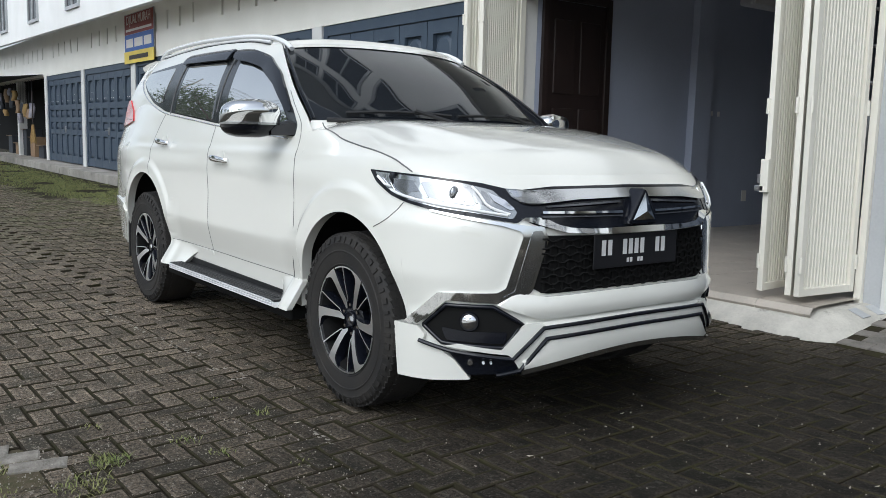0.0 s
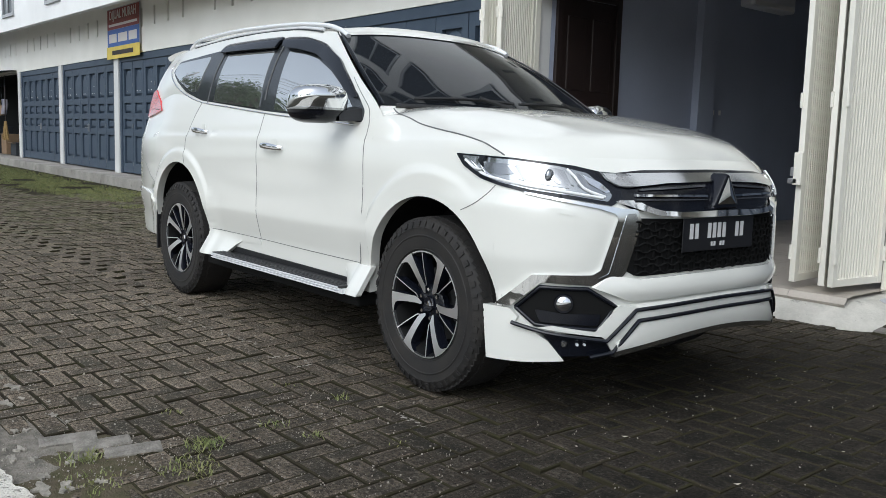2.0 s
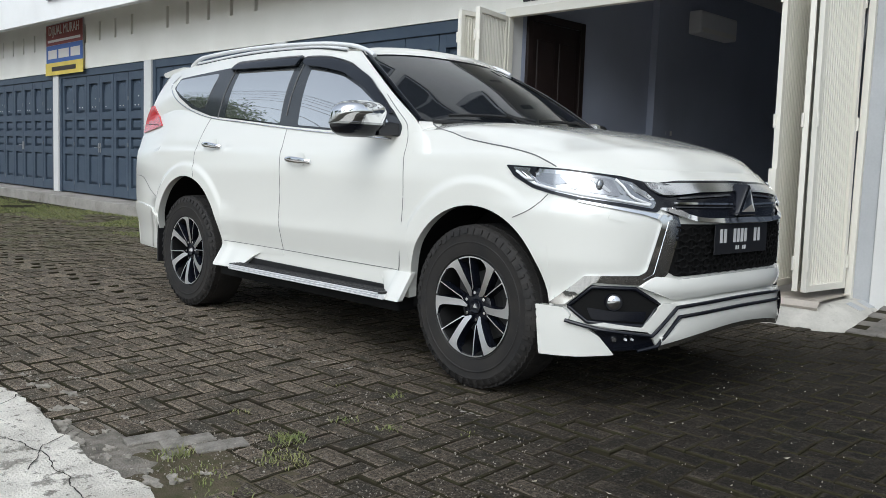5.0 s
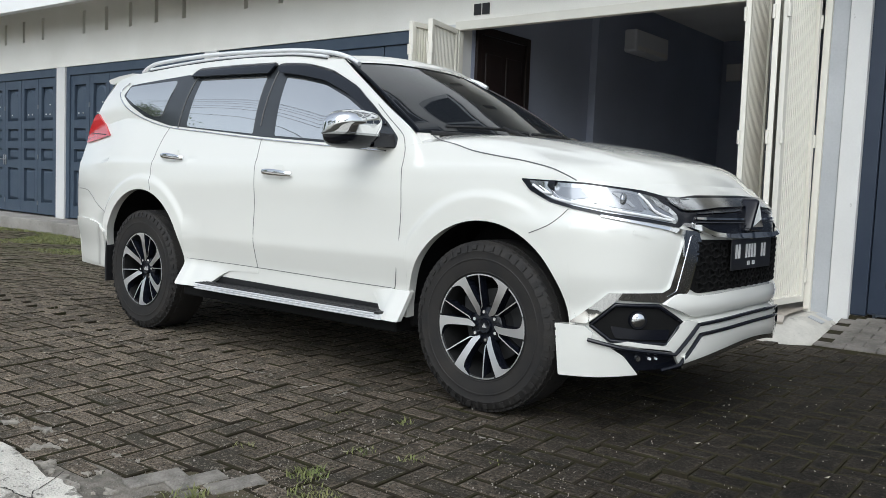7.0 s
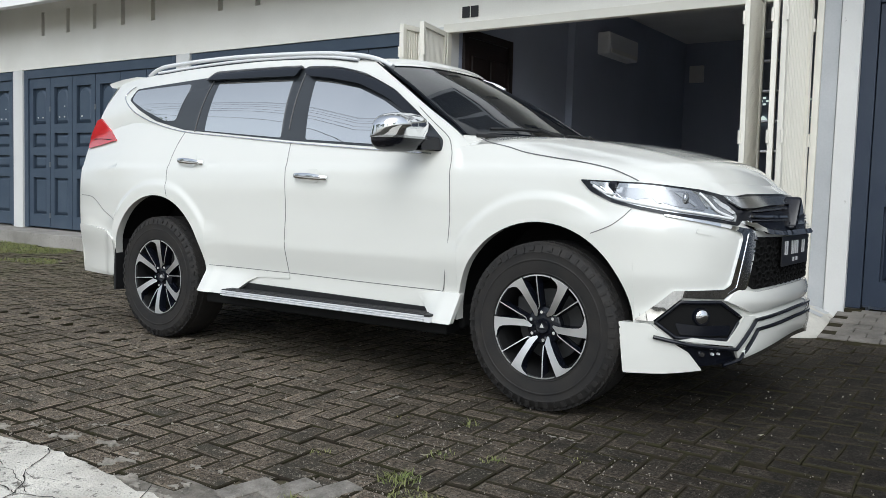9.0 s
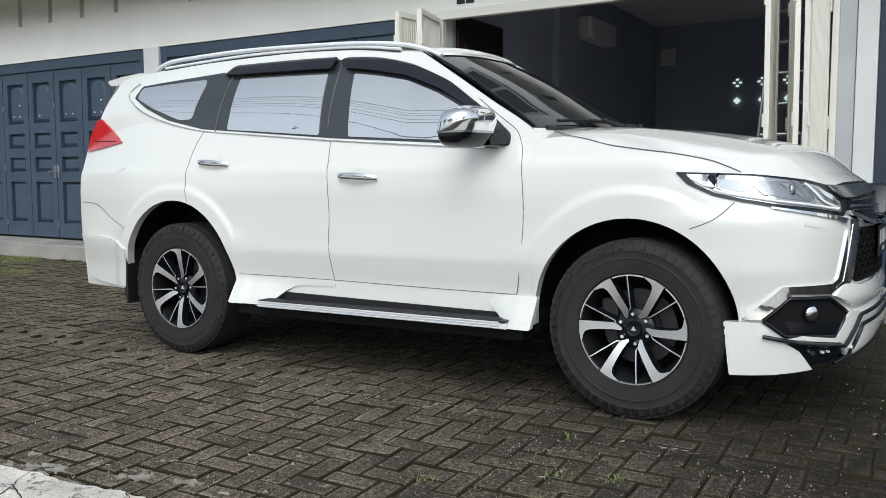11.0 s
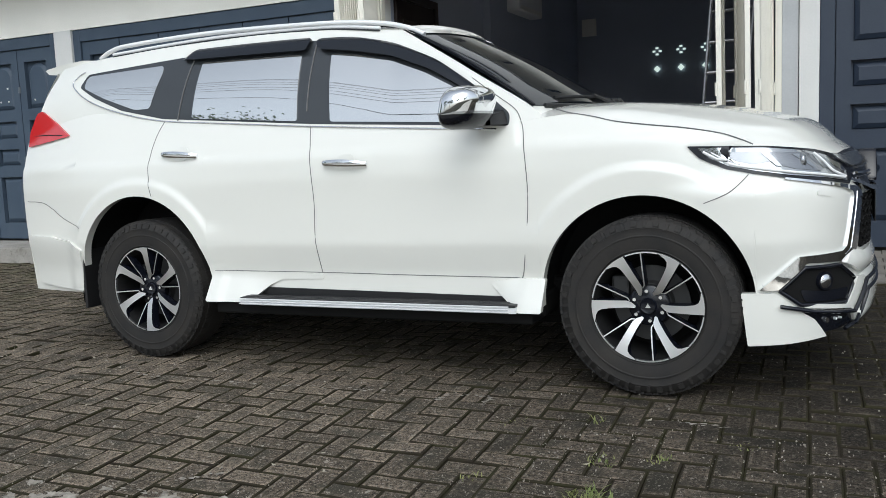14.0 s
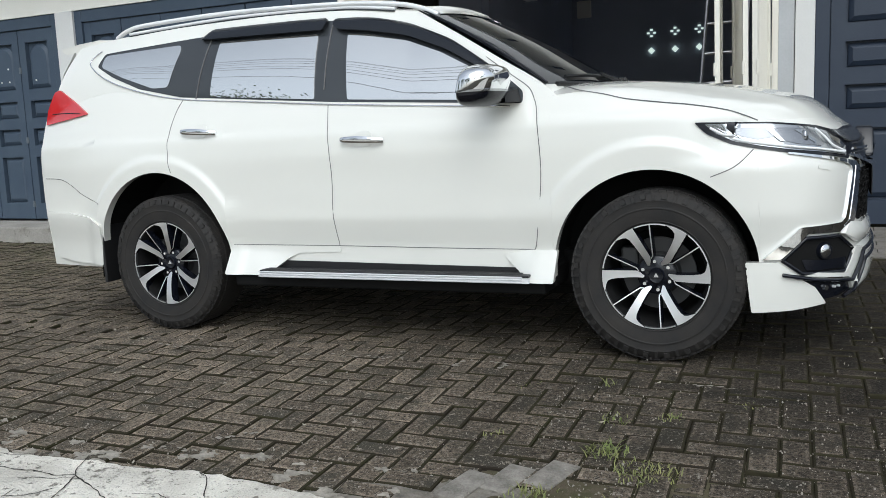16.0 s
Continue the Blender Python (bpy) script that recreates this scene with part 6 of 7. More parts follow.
def paver_coat(name, per_object, worn=1.0):
    m = bpy.data.materials.new(name)
    m.use_nodes = True
    n, l = m.node_tree.nodes, m.node_tree.links
    b = n["Principled BSDF"]
    b.inputs["Roughness"].default_value = 0.82
    b.inputs["Specular IOR Level"].default_value = 0.14
    geo = n.new("ShaderNodeNewGeometry")
    rnd = n.new("ShaderNodeObjectInfo") if per_object else geo

    def tex(scale, detail=4, rough=0.6):
        t = n.new("ShaderNodeTexNoise")
        t.inputs["Scale"].default_value, t.inputs["Detail"].default_value, t.inputs["Roughness"].default_value = scale, detail, rough
        l.new(geo.outputs["Position"], t.inputs["Vector"])
        return t

    def ramp(src, stops):
        r = n.new("ShaderNodeValToRGB")
        r.color_ramp.elements[0].position, r.color_ramp.elements[0].color = stops[0][0], (*stops[0][1], 1)
        r.color_ramp.elements[1].position, r.color_ramp.elements[1].color = stops[1][0], (*stops[1][1], 1)
        l.new(src, r.inputs["Fac"])
        return r

    def blend(kind, fac, a, c):
        x = n.new("ShaderNodeMix")
        x.data_type, x.blend_type = "RGBA", kind
        if isinstance(fac, float):
            x.inputs["Factor"].default_value = fac
        else:
            l.new(fac, x.inputs["Factor"])
        l.new(a, x.inputs["A"])
        l.new(c, x.inputs["B"]) if not isinstance(c, tuple) else setattr(x.inputs["B"], "default_value", (*c, 1))
        return x.outputs["Result"]
    tone = ramp(rnd.outputs["Random" if per_object else "Random Per Island"], ((0.0, tuple(worn * c_ for c_ in (0.063, 0.053, 0.042))), (1.0, tuple(worn * c_ for c_ in (0.130, 0.109, 0.087)))))
    grain = tex(70, 6, 0.9)
    gr_ = ramp(grain.outputs["Fac"], ((0.41, (0.14, 0.14, 0.14)), (0.63, (2.7, 2.6, 2.45))))
    col = blend("MULTIPLY", 1.0, tone.outputs["Color"], gr_.outputs["Color"])
    blot = ramp(tex(7, 6).outputs["Fac"], ((0.46, (0, 0, 0)), (0.66, (1, 1, 1))))
    col = blend("MIX", blot.outputs["Color"], col, (0.052, 0.047, 0.036))
    moss = ramp(tex(1.1, 5, 0.7).outputs["Fac"], ((0.60, (0, 0, 0)), (0.80, (0.55, 0.55, 0.55))))
    col = blend("MIX", moss.outputs["Color"], col, (0.052, 0.060, 0.026))
    # moss towards the grass
    sep = n.new("ShaderNodeSeparateXYZ")
    l.new(geo.outputs["Position"], sep.inputs[0])
    west = n.new("ShaderNodeMapRange")
    west.inputs["From Min"].default_value, west.inputs["From Max"].default_value = -4.5, -9.0
    west.inputs["To Max"].default_value = 0.9
    l.new(sep.outputs["X"], west.inputs["Value"])
    mm_ = n.new("ShaderNodeMath")
    mm_.operation = "MULTIPLY"
    green = ramp(tex(2.6, 6, 0.75).outputs["Fac"], ((0.44, (0, 0, 0)), (0.62, (1, 1, 1))))
    l.new(west.outputs[0], mm_.inputs[0])
    l.new(green.outputs["Color"], mm_.inputs[1])
    col = blend("MIX", mm_.outputs[0], col, (0.080, 0.090, 0.034))
    # pale grit and lime specks
    for size, lo, hue in ((48, 0.605, (0.30, 0.265, 0.22)), (110, 0.60, (0.28, 0.25, 0.21)), (19, 0.675, (0.38, 0.345, 0.30))):
        chip = ramp(tex(size, 3, 0.7).outputs["Fac"], ((lo, (0, 0, 0)), (lo + 0.03, (0.8, 0.8, 0.8))))
        col = blend("MIX", chip.outputs["Color"], col, hue)
    # pavers darken towards a point ahead of the car, edge broken by noise
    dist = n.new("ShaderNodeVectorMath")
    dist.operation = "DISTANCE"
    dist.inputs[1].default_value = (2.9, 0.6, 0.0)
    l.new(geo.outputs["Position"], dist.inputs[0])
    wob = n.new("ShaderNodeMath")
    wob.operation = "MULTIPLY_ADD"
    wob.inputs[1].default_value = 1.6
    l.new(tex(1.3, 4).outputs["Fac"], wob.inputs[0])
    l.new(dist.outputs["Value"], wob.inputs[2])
    dark_zone = n.new("ShaderNodeMapRange")
    dark_zone.inputs["From Min"].default_value, dark_zone.inputs["From Max"].default_value = 5.4, 3.1
    dark_zone.inputs["To Max"].default_value = 0.92
    l.new(wob.outputs[0], dark_zone.inputs["Value"])
    col = blend("MULTIPLY", dark_zone.outputs[0], col, (0.12, 0.125, 0.13))
    l.new(col, b.inputs["Base Color"])
    bp = n.new("ShaderNodeBump")
    bp.inputs["Strength"].default_value, bp.inputs["Distance"].default_value = 0.8, 0.006
    l.new(grain.outputs["Fac"], bp.inputs["Height"])
    b2 = n.new("ShaderNodeBump")
    b2.inputs["Strength"].default_value, b2.inputs["Distance"].default_value = 0.6, 0.012
    l.new(tex(26, 4).outputs["Fac"], b2.inputs["Height"])
    l.new(bp.outputs[0], b2.inputs["Normal"])
    l.new(b2.outputs[0], b.inputs["Normal"])
    return m


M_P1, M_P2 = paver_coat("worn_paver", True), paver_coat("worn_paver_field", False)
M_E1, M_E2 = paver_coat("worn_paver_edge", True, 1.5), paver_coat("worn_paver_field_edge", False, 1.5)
prng = random.Random(7)


def paver_verts(lx, ly, rng):
    """Foot, chamfer, rim and inner top points of a worn paver."""
    hx, hy = lx / 2 - 0.0012, ly / 2 - 0.0012
    c = 0.0068
    out = []
    for sx, sy in ((-1, -1), (1, -1), (1, 1), (-1, 1)):
        j = rng.uniform(-0.0022, 0.0006)
        out.append((sx * (hx + j), sy * (hy + j), -0.03))
        out.append((sx * (hx + j), sy * (hy + j), -0.0045))
        zc = rng.uniform(-0.001, 0.0005)
        out.append((sx * (hx - c + j), sy * (hy - c + j), zc - 0.001))
        out.append((sx * (hx - c - 0.010 + 2 * j), sy * (hy - c - 0.010 + 2 * j), zc))
    return out


P_FACES = [(3, 7, 11, 15)] + [(4 * k + i, 4 * ((k + 1) % 4) + i, 4 * ((k + 1) % 4) + i + 1, 4 * k + i + 1) for k in range(4) for i in range(3)]
P_COAT = [0] + [1, 1, 2] * 4
variants = {}
for o, (lx, ly) in (("h", (2 * CELL, CELL)), ("v", (CELL, 2 * CELL))):
    for k in range(6):
        me = bpy.data.meshes.new("paver")
        me.from_pydata(paver_verts(lx, ly, prng), [], P_FACES)
        me.materials.append(M_P1)
        me.materials.append(M_JOINT)
        me.materials.append(M_E1)
        for q in me.polygons:
            q.material_index = P_COAT[q.index]
        variants[o, k] = me
paving = tagged(new("pavement_pavers"), "dark worn concrete pavers laid in a herringbone", "pavement", kind="structure")
far_v, far_f = [], []
near_count = 0
for a in range(-180, 75):
    for b in range(-34, 32):
        m = (a - b) % 4
        if m not in (0, 3):
            continue
        o = "h" if m == 0 else "v"
        gx = (a + (1.0 if o == "h" else 0.5)) * CELL
        gy = (b + (0.5 if o == "h" else 1.0)) * CELL
        x, y = gx * CT - gy * SN, gx * SN + gy * CT
        if y < conc_edge(x) - 0.07 or y > (2.36 if x < -3.2 else 2.24 if x > 0.7 else 2.22):
            continue
        if x < -12.5 + 1.5 * noise.noise((y * 0.8, 3, 0)) and y > 0.4:
            continue
        patchy = -0.80 < x < 0.06 and y < -2.13 - 0.62 * max(0.0, -0.16 - x) + 0.03 * noise.noise((x * 4, 0, 9))
        if patchy:
            continue
        z = rise(x, y) + prng.gauss(0, 0.0022) + 0.006 * noise.noise((x * 1.4, y * 1.4, 7))
        tx_, ty_, tz_ = prng.gauss(0.037 if y < -0.88 else 0.0, 0.010), prng.gauss(0.018 if y < -0.88 else 0.006, 0.010), prng.gauss(0, 0.012) + TURN_P
        if -2.15 < x < 0.75 and y < -1.02 and near_count < 300:
            near_count += 1
            t = new("paver", variants[o, prng.randrange(6)])
            t.parent = paving
            t.matrix_basis = Matrix.Translation((x, y, z)) @ Euler((tx_, ty_, tz_)).to_matrix().to_4x4()
        else:
            mm = Matrix.Translation((x, y, z)) @ Euler((tx_, ty_, tz_)).to_matrix().to_4x4()
            i0 = len(far_v)
            far_v += [tuple(mm @ Vector(p)) for p in paver_verts(2 * CELL if o == "h" else CELL, CELL if o == "h" else 2 * CELL, prng)]
            far_f += [tuple(i0 + k for k in f) for f in P_FACES]
me = bpy.data.meshes.new("paver_field")
me.from_pydata(far_v, [], far_f)
me.materials.append(M_P2)
me.materials.append(M_JOINT)
me.materials.append(M_E2)
me.polygons.foreach_set("material_index", P_COAT * (len(far_f) // len(P_FACES)))
pf = new("paver_field", me)
pf.parent = paving
tagged(pf, "dark worn pavers of the yard", kind="stuff")

# three loose pale pavers and a mortar patch by the lane
M_PALE = mat("pale_paver", (0.29, 0.268, 0.235), 0.9, var=0.9, scale=16, bump=1.0, fine=110, col2=(0.11, 0.10, 0.085))
for (x, y, ang, dz) in ((-0.355, -2.285, 77, 0.009), (-0.240, -2.195, 79, 0.006), (-0.115, -2.125, 76, 0.006)):
    me = bpy.data.meshes.new("paver")
    me.from_pydata(paver_verts(0.203, 0.102, prng), [], P_FACES)
    me.materials.append(M_PALE)
    t = new("loose_paver", me)
    t.matrix_world = pose(x, y, rise(x, y) + dz, 2.1, 1.0, 0) @ pose(0, 0, 0, 0, 0, ang)
    tagged(t, "pale grey loose concrete paver at the lane edge", "paver", "loose pavers")
M_MORTAR = mat("grey_mortar", (0.23, 0.208, 0.176), 0.95, var=0.95, scale=18, bump=1.0, fine=110, col2=(0.085, 0.077, 0.062))
bm = grid_mesh([[(-0.95 + 0.03 * i, -2.62 + 0.03 * j + 0.02 * noise.noise((i * 0.4, j * 0.3, 0)), rise(-0.95 + 0.03 * i, -2.62 + 0.03 * j) - 0.005 + 0.006 * noise.noise((i * 0.21, j * 0.2, 5)) - 0.02 * (abs(i - 17) / 17) ** 6 - 0.02 * (abs(j - 8) / 8) ** 6) for i in range(35)] for j in range(17)])
tagged(obj("pavement_patch", bm, M_MORTAR, True), "rough grey mortar patch at the lane edge", "pavement", kind="structure")

# mossy soil washed over the pavers at the corner of the patch
M_MOSS = mat("mossy_soil", (0.115, 0.095, 0.068), 0.95, var=0.9, scale=22, bump=1.0, fine=150, col2=(0.070, 0.070, 0.034), spec=0.1)
pitted(M_MOSS, [(45, 0.62, 0.04, (0.20, 0.18, 0.15)), (9, 0.60, 0.06, (0.03, 0.026, 0.018))])
bm = grid_mesh([[(x, y, rise(x, y) - 0.0075 + 0.009 * noise.noise((x * 7, y * 7, 1)) + 0.005 * noise.noise((x * 21, y * 21, 2)) + 0.007 * (1 - 2.2 * math.hypot((x - 0.18) / 0.9, (y + 2.32) / 0.62))) for x in (-0.5 + 0.02 * i for i in range(70))] for y in (-2.62 + 0.02 * j for j in range(42))])
bmesh.ops.recalc_face_normals(bm, faces=bm.faces)
moss = obj("soil_wash", bm, M_MOSS, True)
moss.parent = paving
tagged(moss, "mossy brown soil washed over the pavers", kind="stuff")

# thin flakes of pale slurry left on the pavers along the lane
frng = random.Random(21)
bm = bmesh.new()
for _ in range(130):
    x = frng.uniform(-3.4, 0.1)
    y = conc_edge(x) + 0.30 * frng.random() ** 2.2 - 0.01
    r = frng.uniform(0.006, 0.040) * (1.25 - 2.2 * (y - conc_edge(x)))
    n = 18
    ring = []
    for k in range(n):
        a = 2 * math.pi * k / n
        q = r * max(0.12, 0.62 + 1.1 * noise.noise((x * 31 + 1.1 * math.cos(a), y * 31 + 1.1 * math.sin(a), 6)) + 0.18 * frng.random())
        ring.append((x + 1.4 * q * math.cos(a), y + 0.8 * q * math.sin(a)))
    top = [bm.verts.new((px_, py_, rise(px_, py_) + 0.0005 + 0.0030 * frng.random())) for px_, py_ in ring]
    foot = [bm.verts.new((x + (px_ - x) * 1.06, y + (py_ - y) * 1.06, rise(px_, py_) - 0.006)) for px_, py_ in ring]
    bm.faces.new(top)
    for k in range(n):
        bm.faces.new((foot[k], foot[(k + 1) % n], top[(k + 1) % n], top[k]))
for lx0, ly0, lx1, ly1, n in ((-2.57, -1.25, -1.75, -1.20, 34), (-1.75, -1.20, -1.15, -1.12, 20), (-0.87, -1.18, -0.85, -1.08, 8), (-0.85, -1.08, -0.66, -1.06, 12), (-0.66, -1.06, -0.64, -1.15, 6), (-1.29, -1.15, -1.18, -1.10, 7), (0.11, -1.14, 0.38, -1.15, 14), (-1.54, -2.34, -1.27, -2.34, 12), (-1.40, -2.23, -1.27, -2.13, 10)):
    for k in range(n):
        t = (k + frng.random()) / n
        x, y = lx0 + (lx1 - lx0) * t + frng.gauss(0, 0.008), ly0 + (ly1 - ly0) * t + frng.gauss(0, 0.008)
        r = frng.uniform(0.005, 0.016)
        ring = [bm.verts.new((x + r * (0.4 + 1.2 * frng.random()) * math.cos(0.8976 * j), y + 0.6 * r * (0.4 + frng.random()) * math.sin(0.8976 * j), rise(x, y) + 0.0062)) for j in range(7)]
        bm.faces.new(ring)
M_FLAKE = mat("slurry_flake", (0.38, 0.35, 0.30), 0.9, var=0.9, scale=25, bump=0.8, fine=90, col2=(0.13, 0.12, 0.10))
flakes = obj("slurry_flake", bm, M_FLAKE)
flakes.parent = concrete
tagged(flakes, "ragged thin flakes of pale cement slurry", kind="stuff")

# cracks in the lane
M_CRACK = mat("crack_soil", (0.03, 0.027, 0.022), 0.95)
crng = random.Random(3)


def crack(pts, w):
    bm = bmesh.new()
    line = []
    for (x0, y0), (x1, y1) in zip(pts, pts[1:]):
        n = max(2, int(math.hypot(x1 - x0, y1 - y0) / 0.02))
        for k in range(n):
            t = k / n
            line.append((x0 + (x1 - x0) * t + 0.035 * noise.noise(((x0 + (x1 - x0) * t) * 7, y0 * 3, 1)), y0 + (y1 - y0) * t + 0.035 * noise.noise(((x0 + (x1 - x0) * t) * 9, 5 + (y0 + (y1 - y0) * t) * 9, 2)) + 0.008 * noise.noise(((x0 + (x1 - x0) * t) * 40, (y0 + (y1 - y0) * t) * 40, 3))))
    rows = [[], []]
    for i, (x, y) in enumerate(line):
        ww = w * (0.5 + crng.random())
        d = Vector((line[min(i + 1, len(line) - 1)][0] - line[max(i - 1, 0)][0], line[min(i + 1, len(line) - 1)][1] - line[max(i - 1, 0)][1], 0)).normalized()
        for s, r in ((-1, rows[0]), (1, rows[1])):
            px, py = x - s * d.y * ww, y + s * d.x * ww
            r.append((px, py, conc_z(px, py) + 0.0025))
    grid_mesh(rows, bm)
    o = obj("crack", bm, M_CRACK)
    o.parent = concrete
    return o


crack([(-3.2, -2.60), (-2.2, -2.72), (-1.62, -2.66), (-1.35, -2.78), (-0.9, -2.80), (-0.45, -2.66), (0.1, -2.72), (0.7, -2.78)], 0.0022)
crack([(-1.72, -2.52), (-1.62, -2.66), (-1.55, -2.9), (-1.3, -3.2)], 0.002)
crack([(-1.22, -2.5), (-1.08, -2.68), (-0.9, -2.80), (-0.82, -3.1)], 0.0022)
crack([(-0.62, -2.5), (-0.52, -2.62), (-0.30, -2.78)], 0.0018)
crack([(-2.5, -2.5), (-2.3, -2.7), (-2.35, -3.0)], 0.002)
for k in range(14):
    x0, y0 = crng.uniform(-3.2, 0.4), crng.uniform(-2.85, -2.56)
    crack([(x0, y0), (x0 + crng.uniform(-0.2, 0.2), y0 - crng.uniform(-0.08, 0.14)), (x0 + crng.uniform(0.1, 0.4), y0 - crng.uniform(-0.1, 0.2))], crng.uniform(0.0009, 0.0018))

# ---- weeds, grass, gravel ----
M_BLADE = mat("grass_blade", (0.15, 0.19, 0.055), 0.7, var=0.8, scale=9, col2=(0.26, 0.24, 0.10))
wrng = random.Random(11)


def blades(bm, x, y, z, n, spread, h, w=0.006):
    for _ in range(n):
        a, r = wrng.random() * 6.283, spread * wrng.random() ** 0.7
        bx, by = x + r * math.cos(a), y + r * math.sin(a)
        lean, hh = wrng.uniform(0.3, 1.6), h * wrng.uniform(0.4, 1.0)
        a2 = wrng.random() * 6.283
        dx, dy = math.cos(a2), math.sin(a2)
        p = [(bx - dy * w, by + dx * w, z), (bx + dy * w, by - dx * w, z),
             (bx + dx * lean * hh * 0.4 + dy * w * 0.8, by + dy * lean * hh * 0.4 - dx * w * 0.8, z + hh * 0.6), (bx + dx * lean * hh * 0.4 - dy * w * 0.8, by + dy * lean * hh * 0.4 + dx * w * 0.8, z + hh * 0.6),
             (bx + dx * lean * hh, by + dy * lean * hh, z + hh * 0.85)]
        v = [bm.verts.new(q) for q in p]
        bm.faces.new((v[0], v[1], v[2], v[3]))
        bm.faces.new((v[3], v[2], v[4]))


for x, y, n, sp_, h in ((0.01, -1.90, 90, 0.070, 0.050), (0.17, -2.03, 110, 0.10, 0.042), (-0.13, -2.29, 70, 0.08, 0.04), (0.10, -2.33, 60, 0.10, 0.035), (0.34, -2.38, 60, 0.12, 0.035), (-0.13, -1.22, 12, 0.03, 0.05), (-0.03, -1.60, 30, 0.06, 0.035), (0.17, -1.52, 26, 0.05, 0.035), (-0.46, -1.30, 10, 0.07, 0.02), (-0.42, -1.86, 14, 0.04, 0.025), (0.42, -1.30, 16, 0.08, 0.02)):
    wd = base("weed", x, y, rise(x, y))
    bm = bmesh.new()
    blades(bm, x, y, rise(x, y) - 0.004, int(n * 1.3), sp_ * 1.1, h * 0.7, 0.0024)
    tagged(part("leaf_tuft", bm, M_BLADE, wd), kind="stuff")
    tagged(wd, "small green weed tuft growing between the pavers", "weed", "weeds")
bm = bmesh.new()
for _ in range(16000):
    x = -7.2 - 22 * wrng.random() ** 1.5
    y = 0.85 + 1.55 * wrng.random() ** 0.8 - 0.9 * max(0, min(1, (-11 - x) / 4)) * wrng.random()
    if noise.noise((x * 0.9, y * 1.3, 2)) < 0.45 - 0.75 * min(1, (-7.0 - x) / 5.0):
        continue
    blades(bm, x, y, rise(x, y) - 0.005, 2, 0.06, 0.038, 0.0045)
tagged(obj("grass", bm, M_BLADE), "short patchy grass along the concrete walk", "grass", kind="stuff")
gv, gf = [], []
for _ in range(7600):
    q = wrng.random()
    if q < 0.12:
        x, y = wrng.uniform(-0.05, 0.65), wrng.uniform(-2.5, -1.95)
    elif q < 0.45:
        x, y = wrng.uniform(-0.3, 1.9), wrng.uniform(-2.45, -1.2)
    elif q < 0.58:
        x = wrng.uniform(-3.4, 0.4)
        y = conc_edge(x) + 0.35 * wrng.random() ** 2
    else:
        x, y = wrng.uniform(-4.0, 2.4), wrng.uniform(-2.45, 0.9)
    if noise.noise((x * 1.5, y * 1.5, 8)) < wrng.uniform(-0.6, 0.25):
        continue
    r = 0.0013 + 0.0036 * wrng.random() ** 2.5
    m = Matrix.Translation((x, y, rise(x, y) + 0.002 + r * 0.4)) @ Euler((wrng.random() * 3, wrng.random() * 3, wrng.random() * 3)).to_matrix().to_4x4() @ Matrix.Diagonal((r * wrng.uniform(0.8, 1.5), r, r * wrng.uniform(0.5, 0.9), 1))
    i0 = len(gv)
    gv += [tuple(m @ Vector(p)) for p in ((1, 0, 0), (-1, 0, 0), (0, 1, 0), (0, -1, 0), (0, 0, 1), (0, 0, -1))]
    gf += [(i0 + a, i0 + b, i0 + c) for a in (0, 1) for b in (2, 3) for c in (4, 5)]
gme = bpy.data.meshes.new("gravel")
gme.from_pydata(gv, [], gf)
M_GRAVEL = mat("gravel_chip", (0.20, 0.175, 0.145), 0.9, var=0.9, scale=60, col2=(0.42, 0.39, 0.34))
gme.materials.append(M_GRAVEL)
tagged(new("gravel", gme), "scattered small gravel chips on the pavers", "gravel", kind="stuff")
M_LEAFDRY = mat("dry_leaf", (0.34, 0.30, 0.22), 0.8, var=0.6, scale=40, col2=(0.5, 0.48, 0.42))
bm = bmesh.new()
for _ in range(70):
    x, y = wrng.uniform(-4, 2.4), wrng.uniform(-2.3, 2.0)
    r, a = wrng.uniform(0.008, 0.02), wrng.random() * 6.28
    p = [(x + r * math.cos(a + q) * k, y + r * math.sin(a + q) * k, rise(x, y) + 0.004 + hz_) for q, k, hz_ in ((0, 1, 0.003), (1.2, 0.45, 0.0), (3.14, 1, 0.004), (5.0, 0.45, 0.001))]
    bm.faces.new([bm.verts.new(q) for q in p])
tagged(obj("leaf_litter", bm, M_LEAFDRY), "small dry leaf scraps lying on the pavers", "litter", kind="stuff")

# ---- what the glass and paint mirror: trees and wires across the lane ----
M_BARK = mat("tree_bark", (0.10, 0.075, 0.055), 0.9, var=0.7, scale=8, bump=0.6)
M_LEAF = mat("tree_leaf", (0.045, 0.085, 0.022), 0.6, var=0.7, scale=6, col2=(0.02, 0.04, 0.012))


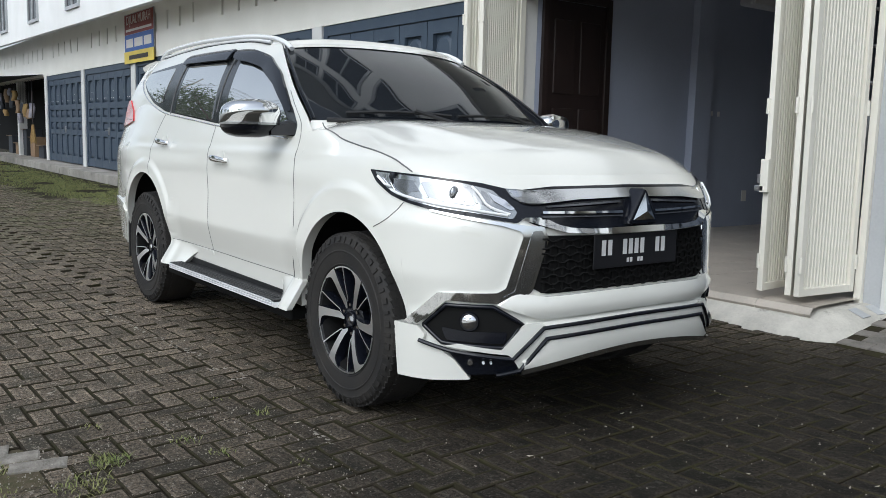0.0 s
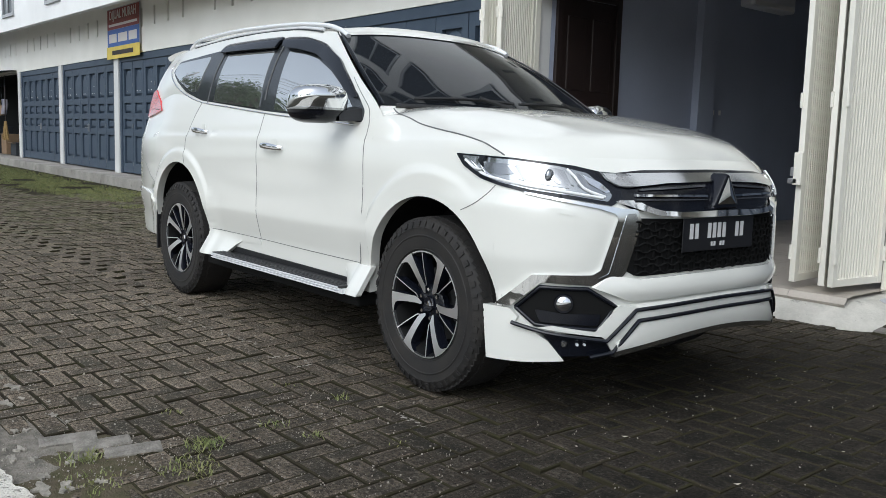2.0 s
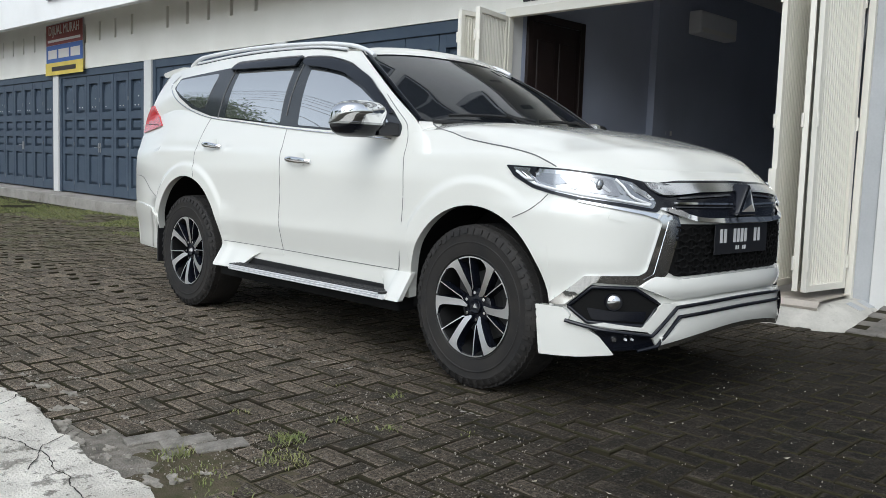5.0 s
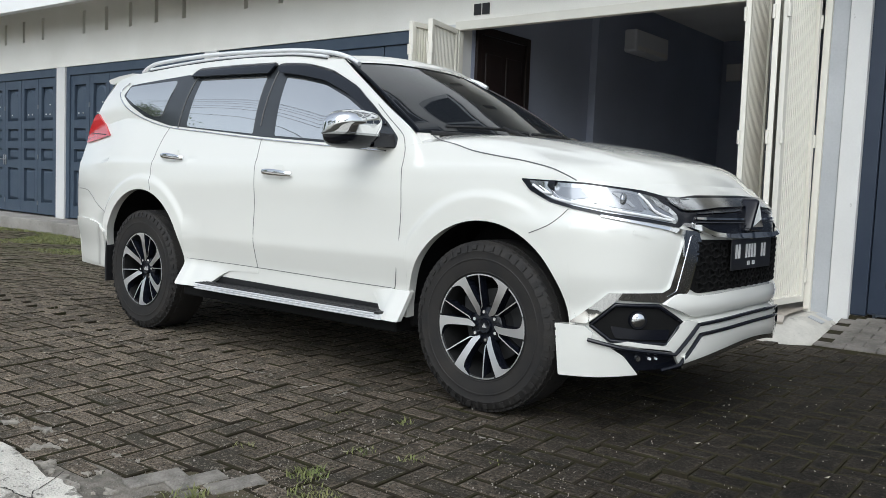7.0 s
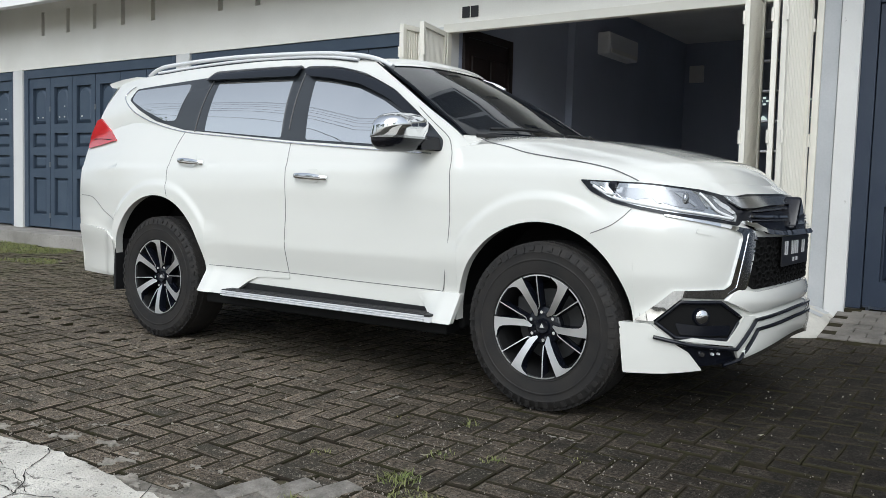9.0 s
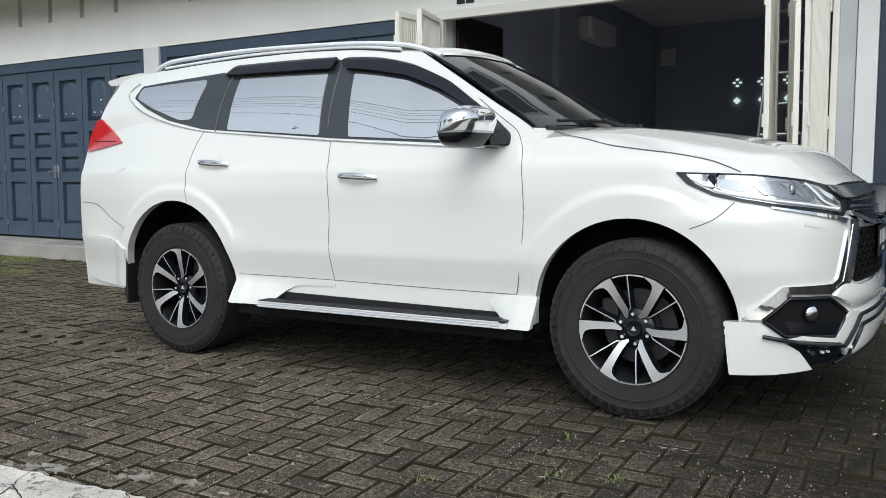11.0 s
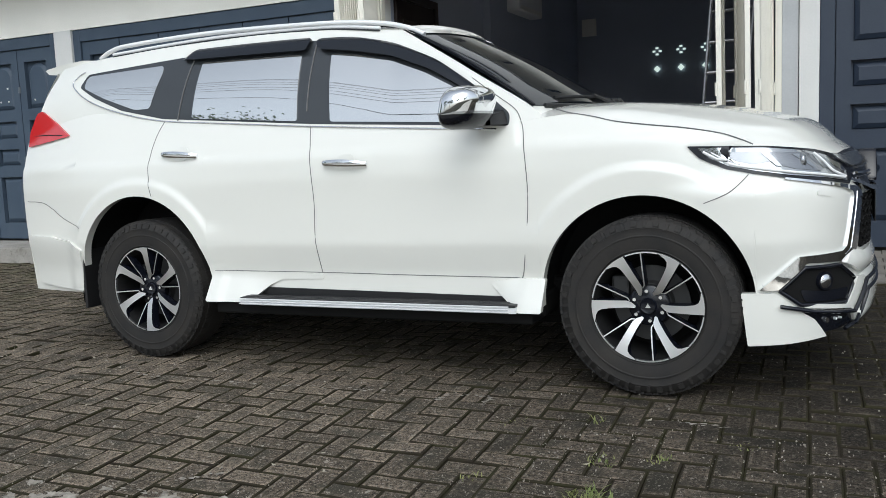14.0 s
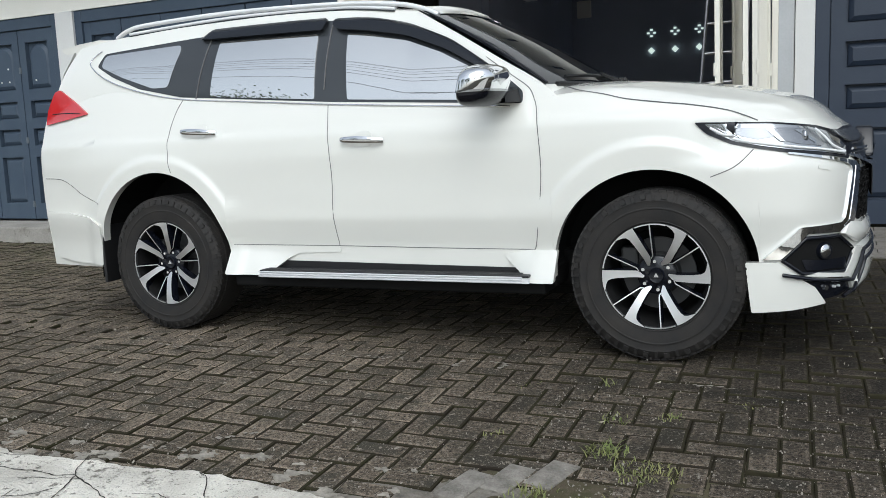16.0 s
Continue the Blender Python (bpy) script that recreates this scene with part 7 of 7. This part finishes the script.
def tree(x, y, h, seed):
    r = random.Random(seed)
    t = base("tree", x, y, 0)
    bm = bmesh.new()
    tube(bm, [(x, y, -0.1), (x + 0.1, y, h * 0.25), (x, y + 0.15, h * 0.5), (x + 0.2, y, h * 0.8)], 0.16, 8)
    tips = []
    for k in range(9):
        a = 6.283 * k / 9 + r.random()
        z0 = h * r.uniform(0.35, 0.65)
        L = h * r.uniform(0.22, 0.38)
        tip = (x + L * math.cos(a), y + L * math.sin(a), z0 + h * r.uniform(0.12, 0.3))
        tube(bm, curve([(x, y, z0), ((x + tip[0]) / 2, (y + tip[1]) / 2, z0 + 0.35 * (tip[2] - z0)), tip], 4), 0.05, 6)
        tips.append(tip)
    part("trunk", bm, M_BARK, t, "", True)
    bm = bmesh.new()
    for tip in tips + [(x, y, h * 0.88), (x + 0.5, y, h * 0.8)]:
        for _ in range(800):
            v = Vector((r.gauss(0, 1), r.gauss(0, 1), r.gauss(0, 0.8))) * h * 0.085
            c = Vector(tip) + v
            m = Matrix.Translation(c) @ Euler((r.random() * 6, r.random() * 6, r.random() * 6)).to_matrix().to_4x4()
            s = r.uniform(0.06, 0.13)
            bm.faces.new([bm.verts.new(m @ Vector(p)) for p in ((-s, 0, 0), (0, -s * 0.4, 0), (s, 0, 0), (0, s * 0.4, 0))])
    part("crown", bm, M_LEAF, t, "dense green leaf crown")
    tagged(t, "leafy green tree across the lane", "tree", "trees across the lane")


tree(-17.5, -6.8, 6.3, 1)
tree(-13, -16, 8.0, 2)
tree(-25, -9.5, 6.8, 3)
tree(-6.5, -19, 7.5, 4)
tree(4, -22, 8.0, 5)
tree(14, -14, 7.5, 6)
M_WIRE = mat("cable_black", (0.02, 0.02, 0.02), 0.6)
for k, (y, z) in enumerate(((-7.0, 7.2), (-7.3, 7.9), (-7.6, 8.5), (-8.2, 9.6), (-6.6, 6.4), (-7.8, 9.0), (-6.8, 5.6))):
    bm = bmesh.new()
    tube(bm, [(-30 + 60 * i / 24, y, z - 0.5 * math.sin(math.pi * ((i % 12) / 12.0)) + 0.03 * k) for i in range(25)], 0.014, 5)
    w_ = obj("overhead_cable", bm, M_WIRE)
    tagged(w_, "black overhead cable sagging along the lane", "cable", "overhead cables")
for x in (-30, 30):
    up_ = base("utility_pole", x, -7.4, 0)
    bm = bmesh.new()
    cyl(bm, (x, -7.4, -0.2), (x, -7.4, 10.4), 0.15, 0.10, 14)
    part("pole", bm, M_APRON, up_)
    part("cross_arm", boxes((x - 0.05, x + 0.05, -8.3, -6.5, 9.5, 9.6)), M_STEEL, up_)
    tagged(up_, "grey concrete utility pole across the lane", "utility pole", "utility poles")
